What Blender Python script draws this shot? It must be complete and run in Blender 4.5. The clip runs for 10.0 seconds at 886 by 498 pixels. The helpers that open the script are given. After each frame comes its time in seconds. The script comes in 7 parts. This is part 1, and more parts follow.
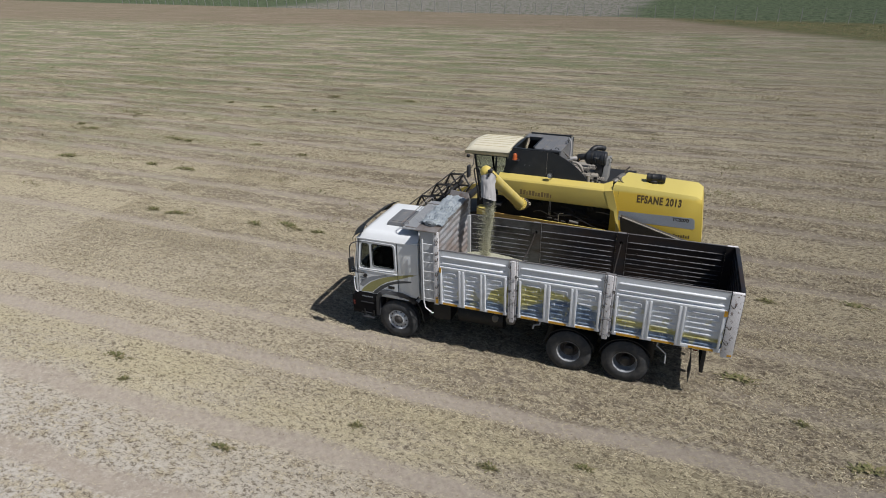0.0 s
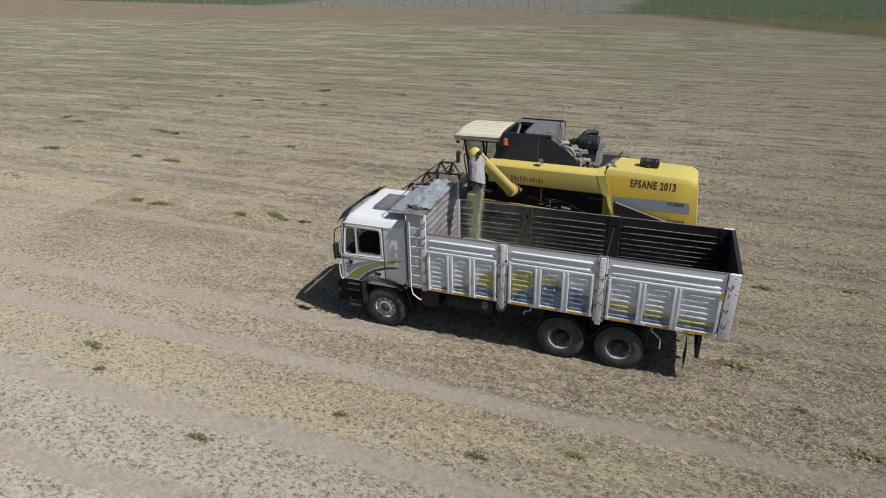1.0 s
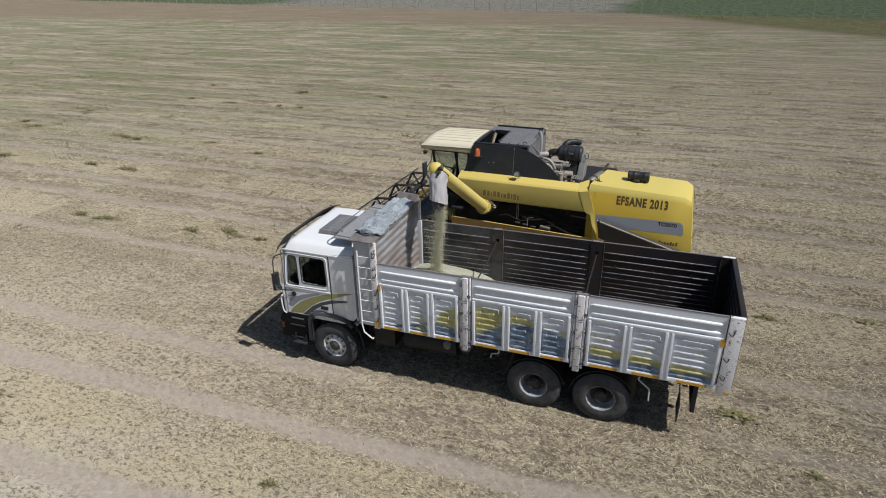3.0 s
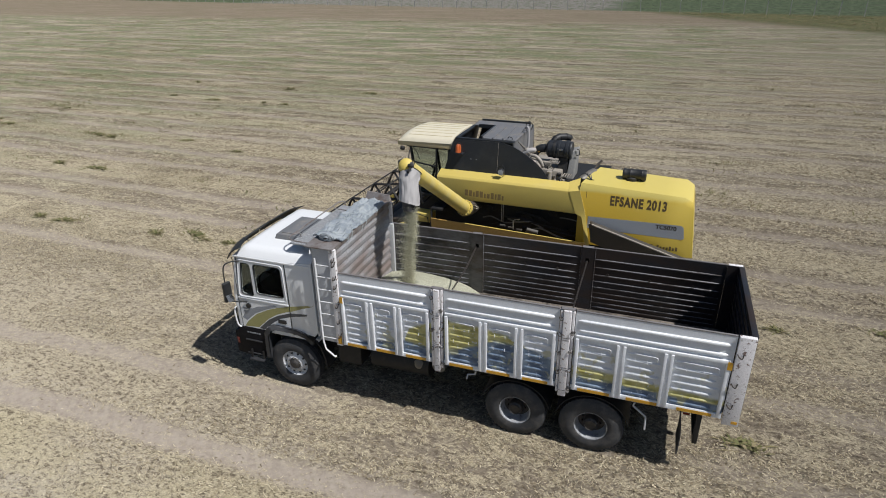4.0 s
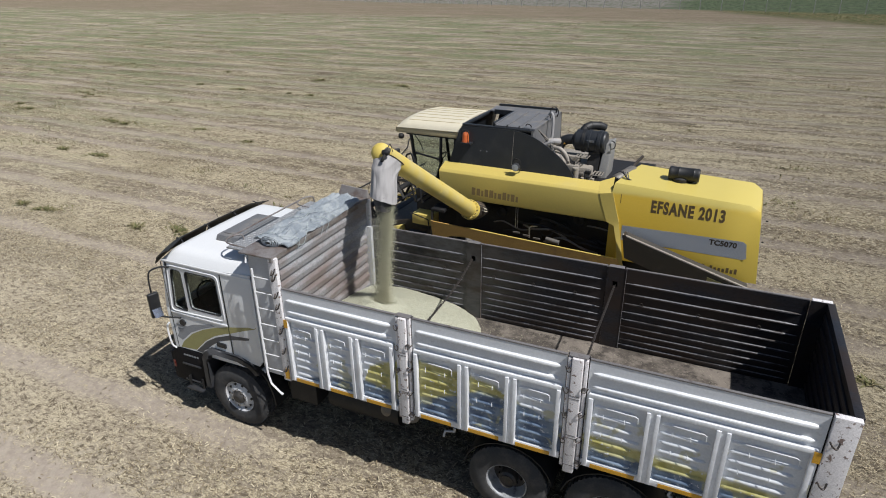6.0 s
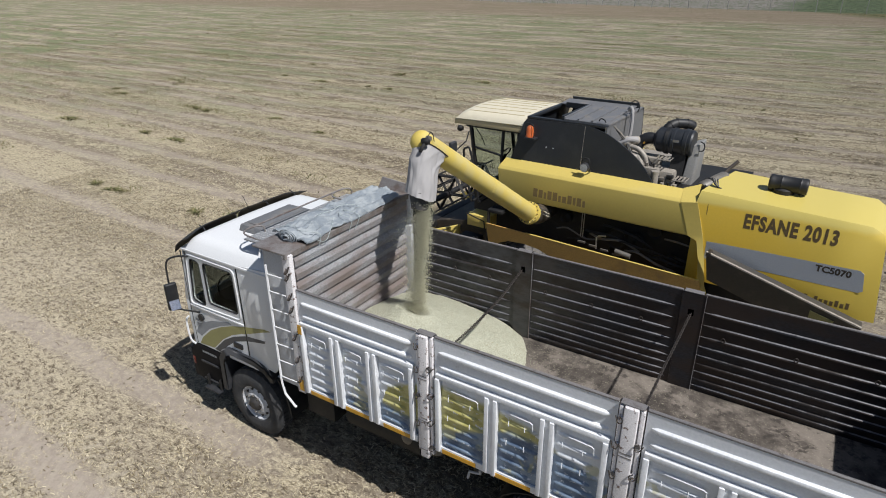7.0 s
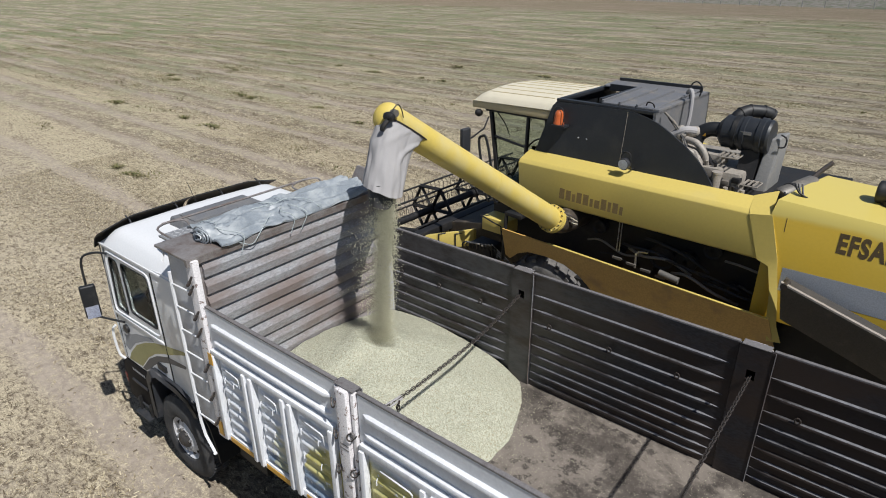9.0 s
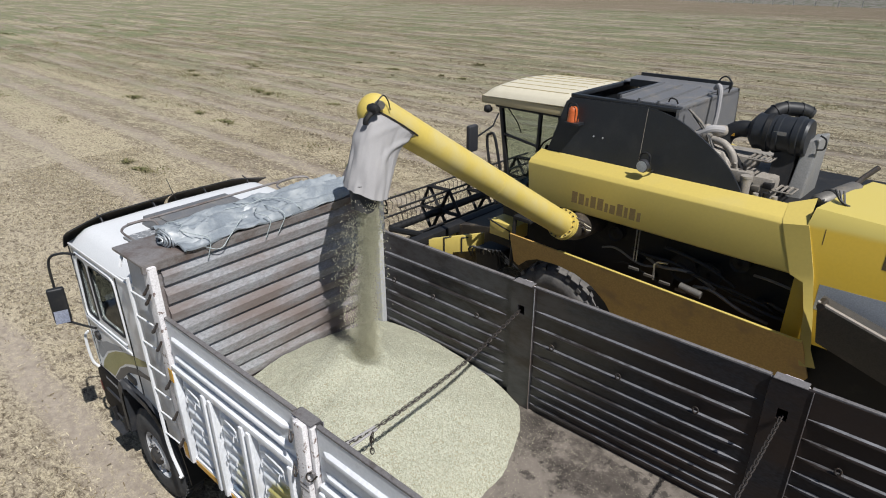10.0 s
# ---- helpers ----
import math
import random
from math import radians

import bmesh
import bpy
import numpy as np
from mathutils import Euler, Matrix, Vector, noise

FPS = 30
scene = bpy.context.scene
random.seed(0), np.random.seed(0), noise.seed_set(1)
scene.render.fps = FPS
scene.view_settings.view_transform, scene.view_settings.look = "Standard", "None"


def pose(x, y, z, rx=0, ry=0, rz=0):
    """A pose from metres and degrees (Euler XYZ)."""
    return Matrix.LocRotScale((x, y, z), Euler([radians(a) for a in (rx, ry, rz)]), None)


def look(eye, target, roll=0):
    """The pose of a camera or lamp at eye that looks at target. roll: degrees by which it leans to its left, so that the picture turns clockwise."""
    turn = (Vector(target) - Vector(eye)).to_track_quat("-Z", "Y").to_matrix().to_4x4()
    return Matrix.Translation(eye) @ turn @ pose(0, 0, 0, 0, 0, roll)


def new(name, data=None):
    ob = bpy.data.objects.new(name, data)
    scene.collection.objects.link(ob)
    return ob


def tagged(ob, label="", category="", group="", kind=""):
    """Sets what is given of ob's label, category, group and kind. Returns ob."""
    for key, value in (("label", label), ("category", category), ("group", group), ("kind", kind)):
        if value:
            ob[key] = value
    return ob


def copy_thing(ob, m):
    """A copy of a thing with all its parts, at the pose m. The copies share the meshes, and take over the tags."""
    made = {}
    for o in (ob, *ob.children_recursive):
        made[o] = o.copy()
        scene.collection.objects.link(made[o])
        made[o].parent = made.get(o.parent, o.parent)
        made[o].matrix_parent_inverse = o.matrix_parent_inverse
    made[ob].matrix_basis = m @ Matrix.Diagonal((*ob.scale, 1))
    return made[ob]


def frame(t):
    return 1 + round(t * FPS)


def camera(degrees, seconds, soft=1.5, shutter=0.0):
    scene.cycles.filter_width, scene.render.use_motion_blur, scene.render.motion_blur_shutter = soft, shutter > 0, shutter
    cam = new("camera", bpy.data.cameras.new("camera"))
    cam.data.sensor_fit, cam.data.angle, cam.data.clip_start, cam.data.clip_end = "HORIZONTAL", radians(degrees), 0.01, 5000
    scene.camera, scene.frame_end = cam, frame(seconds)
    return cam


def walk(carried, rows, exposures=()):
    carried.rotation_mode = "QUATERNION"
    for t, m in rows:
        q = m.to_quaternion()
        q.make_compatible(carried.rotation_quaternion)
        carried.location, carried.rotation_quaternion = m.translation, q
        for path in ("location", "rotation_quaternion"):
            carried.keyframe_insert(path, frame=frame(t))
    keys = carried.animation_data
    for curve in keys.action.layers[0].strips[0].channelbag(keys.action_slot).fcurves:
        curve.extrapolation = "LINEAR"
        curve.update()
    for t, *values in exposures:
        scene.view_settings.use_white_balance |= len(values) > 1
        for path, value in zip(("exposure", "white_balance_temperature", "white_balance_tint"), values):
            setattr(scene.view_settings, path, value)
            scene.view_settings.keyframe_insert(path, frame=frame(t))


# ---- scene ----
cam = camera(71.8, 10.0, soft=1.0)
PATH = [
    (0, (5.708, -12.758, 9.269), (5.064, -11.064, 8.424), -0.9),
    (0.5, (5.741, -12.677, 8.974), (5.106, -10.98, 8.129), -1.0),
    (1, (5.764, -12.436, 8.706), (5.136, -10.736, 7.861), -0.9),
    (1.5, (5.804, -12.025, 8.565), (5.18, -10.323, 7.72), -1.0),
    (2, (5.82, -11.444, 8.539), (5.199, -9.741, 7.693), -1.0),
    (2.5, (5.825, -10.807, 8.528), (5.208, -9.103, 7.683), -0.9),
    (4, (5.884, -8.63, 7.91), (5.271, -6.924, 7.065), -0.9),
    (4.5, (5.902, -7.923, 7.635), (5.29, -6.216, 6.791), -0.9),
    (5, (5.905, -7.167, 7.378), (5.252, -5.475, 6.535), -0.8),
    (5.2, (5.901, -6.9, 7.303), (5.238, -5.213, 6.458), -1.0),
    (6.3, (5.888, -5.493, 6.745), (5.063, -3.872, 5.912), -0.5),
    (6.5, (5.873, -5.231, 6.66), (4.987, -3.644, 5.826), -0.5),
    (7, (5.834, -4.588, 6.425), (4.855, -3.056, 5.592), -0.5),
    (7.5, (5.794, -4.022, 6.236), (4.774, -2.516, 5.403), -0.5),
    (8, (5.74, -3.41, 6.049), (4.679, -1.933, 5.216), -0.5),
    (8.5, (5.667, -2.892, 5.882), (4.561, -1.449, 5.05), -0.4),
    (9, (5.583, -2.402, 5.69), (4.431, -0.995, 4.858), -0.4),
    (9.5, (5.492, -2.021, 5.559), (4.311, -0.64, 4.725), -0.4),
    (10, (5.404, -1.726, 5.493), (4.196, -0.367, 4.66), -0.3),
]
EXPOSURES = ((0.0, -0.14), (2.5, -0.10), (4.0, -0.03), (6.5, 0.0), (10.0, 0.0))
walk(cam, [(t, look(eye, target, roll)) for t, eye, target, roll in PATH], exposures=EXPOSURES)  # path

# ---------------------------------------------------------------- light
SUN = Vector((0.68, -0.17, 1.0)).normalized()
world = bpy.data.worlds.new("world")
scene.world = world
world.use_nodes = True
wn = world.node_tree.nodes
sky = wn.new("ShaderNodeTexSky")
sky.sky_type, sky.sun_disc = "NISHITA", False
sky.sun_elevation = math.asin(SUN.z)
sky.sun_rotation = math.atan2(SUN.x, SUN.y)
sky.dust_density, sky.altitude = 2.0, 900
world.node_tree.links.new(sky.outputs[0], wn["Background"].inputs[0])
wn["Background"].inputs[1].default_value = 0.062
sun_data = bpy.data.lights.new("sun", "SUN")
sun_data.energy, sun_data.angle, sun_data.color = 4.7, radians(0.53), (1.0, 0.98, 0.955)
sun = new("sun", sun_data)
sun.matrix_world = look(SUN * 60, (0, 0, 0))
scene.view_settings.exposure = 0.0


# ---------------------------------------------------------------- materials
def nodes_of(name):
    m = bpy.data.materials.new(name)
    m.use_nodes = True
    t = m.node_tree
    return m, t, t.nodes["Principled BSDF"]


def add(t, kind, values=None, operation="", interpolation_type="", data_type="", blend_type=""):
    n = t.nodes.new(kind)
    if operation:
        n.operation = operation
    if interpolation_type:
        n.interpolation_type = interpolation_type
    if data_type:
        n.data_type = data_type
    if blend_type:
        n.blend_type = blend_type
    for k, v in (values or {}).items():
        n.inputs[k].default_value = v
    return n


def rgba(c):
    return (c[0], c[1], c[2], 1.0)


def link(t, a, b):
    t.links.new(a, b)


def noise_node(t, vec, scale, detail=4.0, rough=0.55, distort=0.0):
    n = add(t, "ShaderNodeTexNoise", {"Scale": scale, "Detail": detail, "Roughness": rough, "Distortion": distort})
    link(t, vec, n.inputs["Vector"])
    return n.outputs["Fac"]


def ramp(t, fac, lo, hi):
    n = add(t, "ShaderNodeMapRange", {"From Min": lo, "From Max": hi}, interpolation_type="SMOOTHSTEP")
    link(t, fac, n.inputs["Value"])
    return n.outputs["Result"]


def mix(t, fac, a, b, mode="MIX"):
    n = add(t, "ShaderNodeMix", data_type="RGBA", blend_type=mode)
    for sock, v in ((n.inputs[0], fac), (n.inputs[6], a), (n.inputs[7], b)):
        if isinstance(v, (int, float)):
            sock.default_value = v
        elif isinstance(v, tuple):
            sock.default_value = rgba(v)
        else:
            link(t, v, sock)
    return n.outputs[2]


def calc(t, op, a, b=0.0):
    n = add(t, "ShaderNodeMath", operation=op)
    for sock, v in ((n.inputs[0], a), (n.inputs[1], b)):
        if isinstance(v, (int, float)):
            sock.default_value = v
        else:
            link(t, v, sock)
    return n.outputs[0]


def coords(t, stretch=(1, 1, 1)):
    c = add(t, "ShaderNodeTexCoord")
    m = add(t, "ShaderNodeMapping", {"Scale": stretch})
    link(t, c.outputs["Object"], m.inputs["Vector"])
    return m.outputs["Vector"]


def surface(name, base, rough=0.5, metal=0.0, dirt=(0.25, 0.2, 0.15), dirt_amount=0.4, scale=3.0, fine=60.0,
            stretch=(1, 1, 1), bump=0.15, dirt_from=0.5, dirt_to=0.75, vary=0.12, coat=0.0):
    """Worn paint, plastic, rubber or metal: a base colour, broad stains, fine grain, relief."""
    m, t, p = nodes_of(name)
    v = coords(t, stretch)
    big, small = noise_node(t, v, scale, 6.0, 0.65), noise_node(t, v, fine, 3.0)
    dark = tuple(c * (1 - vary) for c in base)
    lite = tuple(min(1.0, c * (1 + vary)) for c in base)
    c = mix(t, ramp(t, small, 0.3, 0.7), dark, lite)
    c = mix(t, calc(t, "MULTIPLY", ramp(t, big, dirt_from, dirt_to), dirt_amount), c, dirt)
    link(t, c, p.inputs["Base Color"])
    r = add(t, "ShaderNodeMapRange", {"To Min": max(0.02, rough - 0.12), "To Max": min(1.0, rough + 0.15)})
    link(t, big, r.inputs["Value"])
    link(t, r.outputs[0], p.inputs["Roughness"])
    p.inputs["Metallic"].default_value = metal
    p.inputs["Coat Weight"].default_value = coat
    if bump:
        b = add(t, "ShaderNodeBump", {"Strength": bump, "Distance": 0.01})
        link(t, calc(t, "ADD", big, small), b.inputs["Height"])
        link(t, b.outputs[0], p.inputs["Normal"])
    return m


def plain_glass(name, tint, rough=0.02):
    m, t, p = nodes_of(name)
    p.inputs["Base Color"].default_value = rgba(tint)
    p.inputs["Transmission Weight"].default_value = 1.0
    p.inputs["Roughness"].default_value = rough
    p.inputs["IOR"].default_value = 1.1
    return m


DUST = (0.42, 0.36, 0.28)
PASS_AT, PASS_WIDE = 5.45, 4.72   # the middle of a harvested pass, and the header's width
NEAR_LANES = ((-6.55, 1.0, None), (-4.50, 1.0, None), (-2.0, 1.0, None), (-0.20, 0.80, (1.0, -1.0)), (0.30, 0.50, (6.8, 8.0)), (2.50, 0.65, (7.2, 8.4)))   # where, how bare, and from where on
M = {}
M["white_paint"] = surface("white_paint", (0.735, 0.75, 0.765), 0.38, dirt=(0.66, 0.64, 0.61), dirt_amount=0.12, scale=2.0, bump=0.03, vary=0.03, coat=0.2)
M["body_white"] = surface("body_white", (0.76, 0.78, 0.81), 0.40, dirt=(0.40, 0.38, 0.37), dirt_amount=0.40, scale=5.0, fine=40, bump=0.08, vary=0.07, stretch=(1, 1, 0.6))
M["rusty_white"] = surface("rusty_white", (0.74, 0.72, 0.73), 0.5, dirt=(0.13, 0.075, 0.055), dirt_amount=0.9, scale=14.0, fine=70, bump=0.15, dirt_from=0.585, dirt_to=0.64, vary=0.12)
M["chequer"] = surface("chequer", (0.30, 0.31, 0.325), 0.45, 0.3, dirt=(0.42, 0.40, 0.37), dirt_amount=0.4, scale=6.0, bump=0.05)
M["panel_grey"] = surface("panel_grey", (0.47, 0.48, 0.50), 0.5, dirt=(0.30, 0.27, 0.25), dirt_amount=0.4, scale=3.0, bump=0.05, vary=0.06)


def inner_steel_material():
    """Dark bare steel inside the body: bluish above, rust-brown in patches, pale grain dust towards the heap."""
    m = surface("inner_steel", (0.029, 0.031, 0.038), 0.40, 0.35, dirt=(0.046, 0.032, 0.025), dirt_amount=0.85, scale=1.7, fine=50, stretch=(0.5, 1, 1.3), bump=0.10, dirt_from=0.36, dirt_to=0.62, vary=0.3)
    t = m.node_tree
    p = t.nodes["Principled BSDF"]
    c0 = p.inputs["Base Color"].links[0].from_socket
    at = add(t, "ShaderNodeSeparateXYZ")
    link(t, add(t, "ShaderNodeTexCoord").outputs["Object"], at.inputs[0])
    v = coords(t, (0.6, 1, 1.4))
    dust = calc(t, "MULTIPLY", ramp(t, at.outputs["X"], 4.4, 1.4), ramp(t, noise_node(t, v, 2.6, 6.0, 0.7), 0.35, 0.62))
    c1 = mix(t, calc(t, "MULTIPLY", dust, 0.80), c0, (0.112, 0.114, 0.122))
    link(t, c1, p.inputs["Base Color"])
    return m


M["inner_steel"] = inner_steel_material()
M["head_steel"] = surface("head_steel", (0.315, 0.325, 0.345), 0.5, 0.1, dirt=(0.190, 0.148, 0.132), dirt_amount=0.92, scale=1.3, fine=45, stretch=(1, 0.6, 1.5), bump=0.08, dirt_from=0.34, dirt_to=0.64, vary=0.22)
M["shelf_steel"] = surface("shelf_steel", (0.24, 0.225, 0.22), 0.45, 0.2, dirt=(0.125, 0.088, 0.072), dirt_amount=0.8, scale=4.0, bump=0.1, dirt_from=0.4, dirt_to=0.65)
M["rail_edge"] = surface("rail_edge", (0.20, 0.19, 0.19), 0.55, 0.2, dirt=(0.08, 0.062, 0.055), dirt_amount=0.8, scale=12.0, bump=0.15)
M["dark_plastic"] = surface("dark_plastic", (0.014, 0.015, 0.017), 0.5, dirt=DUST, dirt_amount=0.05, scale=4.0, bump=0.06)
M["black_plastic"] = surface("black_plastic", (0.008, 0.008, 0.010), 0.6, dirt=(0.06, 0.05, 0.045), dirt_amount=0.3, scale=6.0, bump=0.06)
M["black_plastic"].node_tree.nodes["Principled BSDF"].inputs["Specular IOR Level"].default_value = 0.12
M["grey_plastic"] = surface("grey_plastic", (0.030, 0.032, 0.037), 0.5, dirt=DUST, dirt_amount=0.08, scale=4.0, bump=0.06)
M["hatch_grey"] = surface("hatch_grey", (0.15, 0.155, 0.165), 0.55, dirt=DUST, dirt_amount=0.3, scale=4.0, bump=0.06)
# Worn bare steel on the rib tops, with their sunlit glint painted in.
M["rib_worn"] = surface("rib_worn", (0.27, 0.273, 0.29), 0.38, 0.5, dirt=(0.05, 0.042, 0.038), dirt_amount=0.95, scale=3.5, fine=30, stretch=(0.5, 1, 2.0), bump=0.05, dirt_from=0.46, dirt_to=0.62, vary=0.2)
M["seed"] = surface("seed", (0.50, 0.485, 0.35), 0.7, dirt=(0.31, 0.29, 0.19), dirt_amount=0.6, scale=25.0, bump=0.0)
M["rubber"] = surface("rubber", (0.040, 0.042, 0.046), 0.8, dirt=(0.15, 0.135, 0.12), dirt_amount=0.45, scale=6.0, bump=0.12, dirt_from=0.4)
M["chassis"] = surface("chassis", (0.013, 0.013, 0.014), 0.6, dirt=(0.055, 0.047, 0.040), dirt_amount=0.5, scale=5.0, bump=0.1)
M["rim_white"] = surface("rim_white", (0.40, 0.41, 0.43), 0.45, 0.2, dirt=(0.06, 0.052, 0.047), dirt_amount=0.85, scale=9.0, bump=0.1, dirt_from=0.45)
M["hub_dark"] = surface("hub_dark", (0.06, 0.057, 0.055), 0.5, 0.4, dirt=(0.16, 0.12, 0.09), dirt_amount=0.6, scale=20.0)
M["amber"] = surface("amber", (0.62, 0.33, 0.03), 0.4, dirt=(0.35, 0.26, 0.15), dirt_amount=0.5, scale=6.0, bump=0.03)
M["red_lens"] = surface("red_lens", (0.12, 0.015, 0.012), 0.25, dirt=DUST, dirt_amount=0.2, bump=0.0)
M["orange_lens"] = surface("orange_lens", (0.55, 0.12, 0.03), 0.35, dirt=DUST, dirt_amount=0.25, bump=0.0)
M["olive"] = surface("olive", (0.31, 0.295, 0.12), 0.4, dirt=(0.2, 0.18, 0.1), dirt_amount=0.3, bump=0.0)
M["decal_dark"] = surface("decal_dark", (0.06, 0.065, 0.075), 0.4, dirt=(0.2, 0.2, 0.2), dirt_amount=0.3, bump=0.0)
M["decal_grey"] = surface("decal_grey", (0.26, 0.28, 0.31), 0.4, dirt=(0.4, 0.4, 0.4), dirt_amount=0.3, bump=0.0)
M["glass"] = plain_glass("glass", (0.35, 0.38, 0.37))
M["cab_glass"] = plain_glass("cab_glass", (0.68, 0.74, 0.70))
M["cab_dark"] = surface("cab_dark", (0.02, 0.02, 0.02), 0.7, dirt=(0.06, 0.055, 0.05), dirt_amount=0.5)
M["mirror"] = surface("mirror", (0.8, 0.8, 0.8), 0.12, 1.0, dirt=DUST, dirt_amount=0.1, bump=0.0)
M["chrome"] = surface("chrome", (0.55, 0.55, 0.56), 0.3, 0.9, dirt=(0.2, 0.17, 0.14), dirt_amount=0.5, scale=12.0, bump=0.05)
M["chain"] = surface("chain", (0.07, 0.062, 0.058), 0.5, 0.6, dirt=(0.13, 0.08, 0.05), dirt_amount=0.7, scale=30.0, bump=0.1)
M["yellow"] = surface("yellow", (0.635, 0.500, 0.135), 0.42, dirt=(0.56, 0.465, 0.20), dirt_amount=0.4, scale=1.6, fine=30, bump=0.0, vary=0.02, coat=0.15)
# Browner copy of the yellow: the lower shield's shade put into the paint.
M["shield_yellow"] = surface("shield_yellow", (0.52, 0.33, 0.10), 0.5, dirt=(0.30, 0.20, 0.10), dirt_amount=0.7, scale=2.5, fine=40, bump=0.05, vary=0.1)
M["elbow_brown"] = surface("elbow_brown", (0.055, 0.045, 0.036), 0.6, 0.2, dirt=(0.22, 0.17, 0.11), dirt_amount=0.6, scale=5.0, bump=0.1)
M["auger_yellow"] = surface("auger_yellow", (0.64, 0.495, 0.115), 0.60, dirt=(0.60, 0.515, 0.245), dirt_amount=0.8, scale=1.8, fine=40, bump=0.0, vary=0.02, dirt_from=0.38, dirt_to=0.7)
M["cream"] = surface("cream", (0.66, 0.61, 0.475), 0.5, dirt=(0.56, 0.50, 0.37), dirt_amount=0.5, scale=2.5, bump=0.04, vary=0.04)
M["black_tank"] = surface("black_tank", (0.021, 0.024, 0.029), 0.42, dirt=(0.11, 0.105, 0.10), dirt_amount=0.18, scale=3.0, fine=80, bump=0.08, dirt_from=0.45, dirt_to=0.8)
M["tank_cover"] = surface("tank_cover", (0.175, 0.178, 0.188), 0.5, 0.2, dirt=(0.30, 0.27, 0.23), dirt_amount=0.65, scale=3.0, bump=0.06)
# The roof's cream again, browner: the skirt's shade put into the colour.
M["skirt_tan"] = surface("skirt_tan", (0.56, 0.47, 0.28), 0.5, dirt=(0.42, 0.34, 0.2), dirt_amount=0.5, scale=3.0, bump=0.0, vary=0.04)
M["rad_grey"] = surface("rad_grey", (0.26, 0.258, 0.25), 0.55, 0.1, dirt=(0.36, 0.33, 0.28), dirt_amount=0.6, scale=3.0, bump=0.05)
M["dusty_rubber"] = surface("dusty_rubber", (0.095, 0.092, 0.090), 0.9, dirt=(0.23, 0.215, 0.20), dirt_amount=0.8, scale=5.0, bump=0.12, dirt_from=0.35)
M["rim_pale"] = surface("rim_pale", (0.62, 0.63, 0.65), 0.45, 0.1, dirt=(0.22, 0.19, 0.16), dirt_amount=0.8, scale=11.0, bump=0.08, dirt_from=0.5)


def hood_material():
    """Deep orange-yellow paint, the sunlit top's lemon tone put into its colour."""
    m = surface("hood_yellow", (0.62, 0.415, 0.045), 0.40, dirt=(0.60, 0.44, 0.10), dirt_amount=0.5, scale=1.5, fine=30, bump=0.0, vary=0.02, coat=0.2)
    t = m.node_tree
    p = t.nodes["Principled BSDF"]
    c0 = p.inputs["Base Color"].links[0].from_socket
    at = add(t, "ShaderNodeSeparateXYZ")
    link(t, add(t, "ShaderNodeTexCoord").outputs["Object"], at.inputs[0])
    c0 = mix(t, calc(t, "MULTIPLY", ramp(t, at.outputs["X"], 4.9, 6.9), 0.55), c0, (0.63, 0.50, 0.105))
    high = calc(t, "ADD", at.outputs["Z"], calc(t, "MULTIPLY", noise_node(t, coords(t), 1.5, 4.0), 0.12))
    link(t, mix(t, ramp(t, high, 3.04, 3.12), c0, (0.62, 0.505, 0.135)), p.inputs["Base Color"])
    return m


M["hood_yellow"] = hood_material()
M["silver"] = surface("silver", (0.46, 0.49, 0.53), 0.45, 0.2, dirt=(0.5, 0.48, 0.42), dirt_amount=0.35, scale=2.0, bump=0.02)
M["grey_steel"] = surface("grey_steel", (0.17, 0.16, 0.145), 0.5, 0.35, dirt=(0.35, 0.29, 0.22), dirt_amount=0.6, scale=6.0, bump=0.1)
M["dusty_steel"] = surface("dusty_steel", (0.36, 0.33, 0.29), 0.6, 0.2, dirt=(0.22, 0.18, 0.14), dirt_amount=0.6, scale=9.0, bump=0.15)
# Grey casing steel darkened to carry the shade on its face.
M["casing_dark"] = surface("casing_dark", (0.075, 0.070, 0.064), 0.5, 0.3, dirt=(0.15, 0.13, 0.105), dirt_amount=0.5, scale=4.0, bump=0.08)
M["engine_grey"] = surface("engine_grey", (0.33, 0.30, 0.26), 0.6, 0.2, dirt=(0.10, 0.085, 0.07), dirt_amount=0.7, scale=8.0, bump=0.2)
M["decal_brown"] = surface("decal_brown", (0.16, 0.11, 0.05), 0.6, dirt=(0.40, 0.28, 0.08), dirt_amount=0.35, scale=14.0, bump=0.0)
M["mark_brown"] = surface("mark_brown", (0.20, 0.138, 0.055), 0.6, dirt=(0.42, 0.31, 0.10), dirt_amount=0.35, scale=14.0, bump=0.0)
M["decal_black"] = surface("decal_black", (0.05, 0.04, 0.03), 0.6, dirt=(0.2, 0.15, 0.06), dirt_amount=0.35, scale=14.0, bump=0.0)
M["cloth"] = surface("cloth", (0.355, 0.345, 0.345), 0.85, dirt=(0.40, 0.38, 0.355), dirt_amount=0.5, scale=4.0, fine=160, bump=0.12, vary=0.06)
M["tarp"] = surface("tarp", (0.225, 0.255, 0.285), 0.36, dirt=(0.36, 0.39, 0.41), dirt_amount=0.7, scale=6.0, fine=60, bump=0.10, vary=0.08, dirt_from=0.42, dirt_to=0.62)
M["rope"] = surface("rope", (0.38, 0.43, 0.44), 0.8, dirt=(0.6, 0.62, 0.6), dirt_amount=0.7, scale=40.0, bump=0.3)
M["concrete"] = surface("concrete", (0.34, 0.335, 0.32), 0.8, dirt=(0.25, 0.24, 0.22), dirt_amount=0.4, scale=4.0)


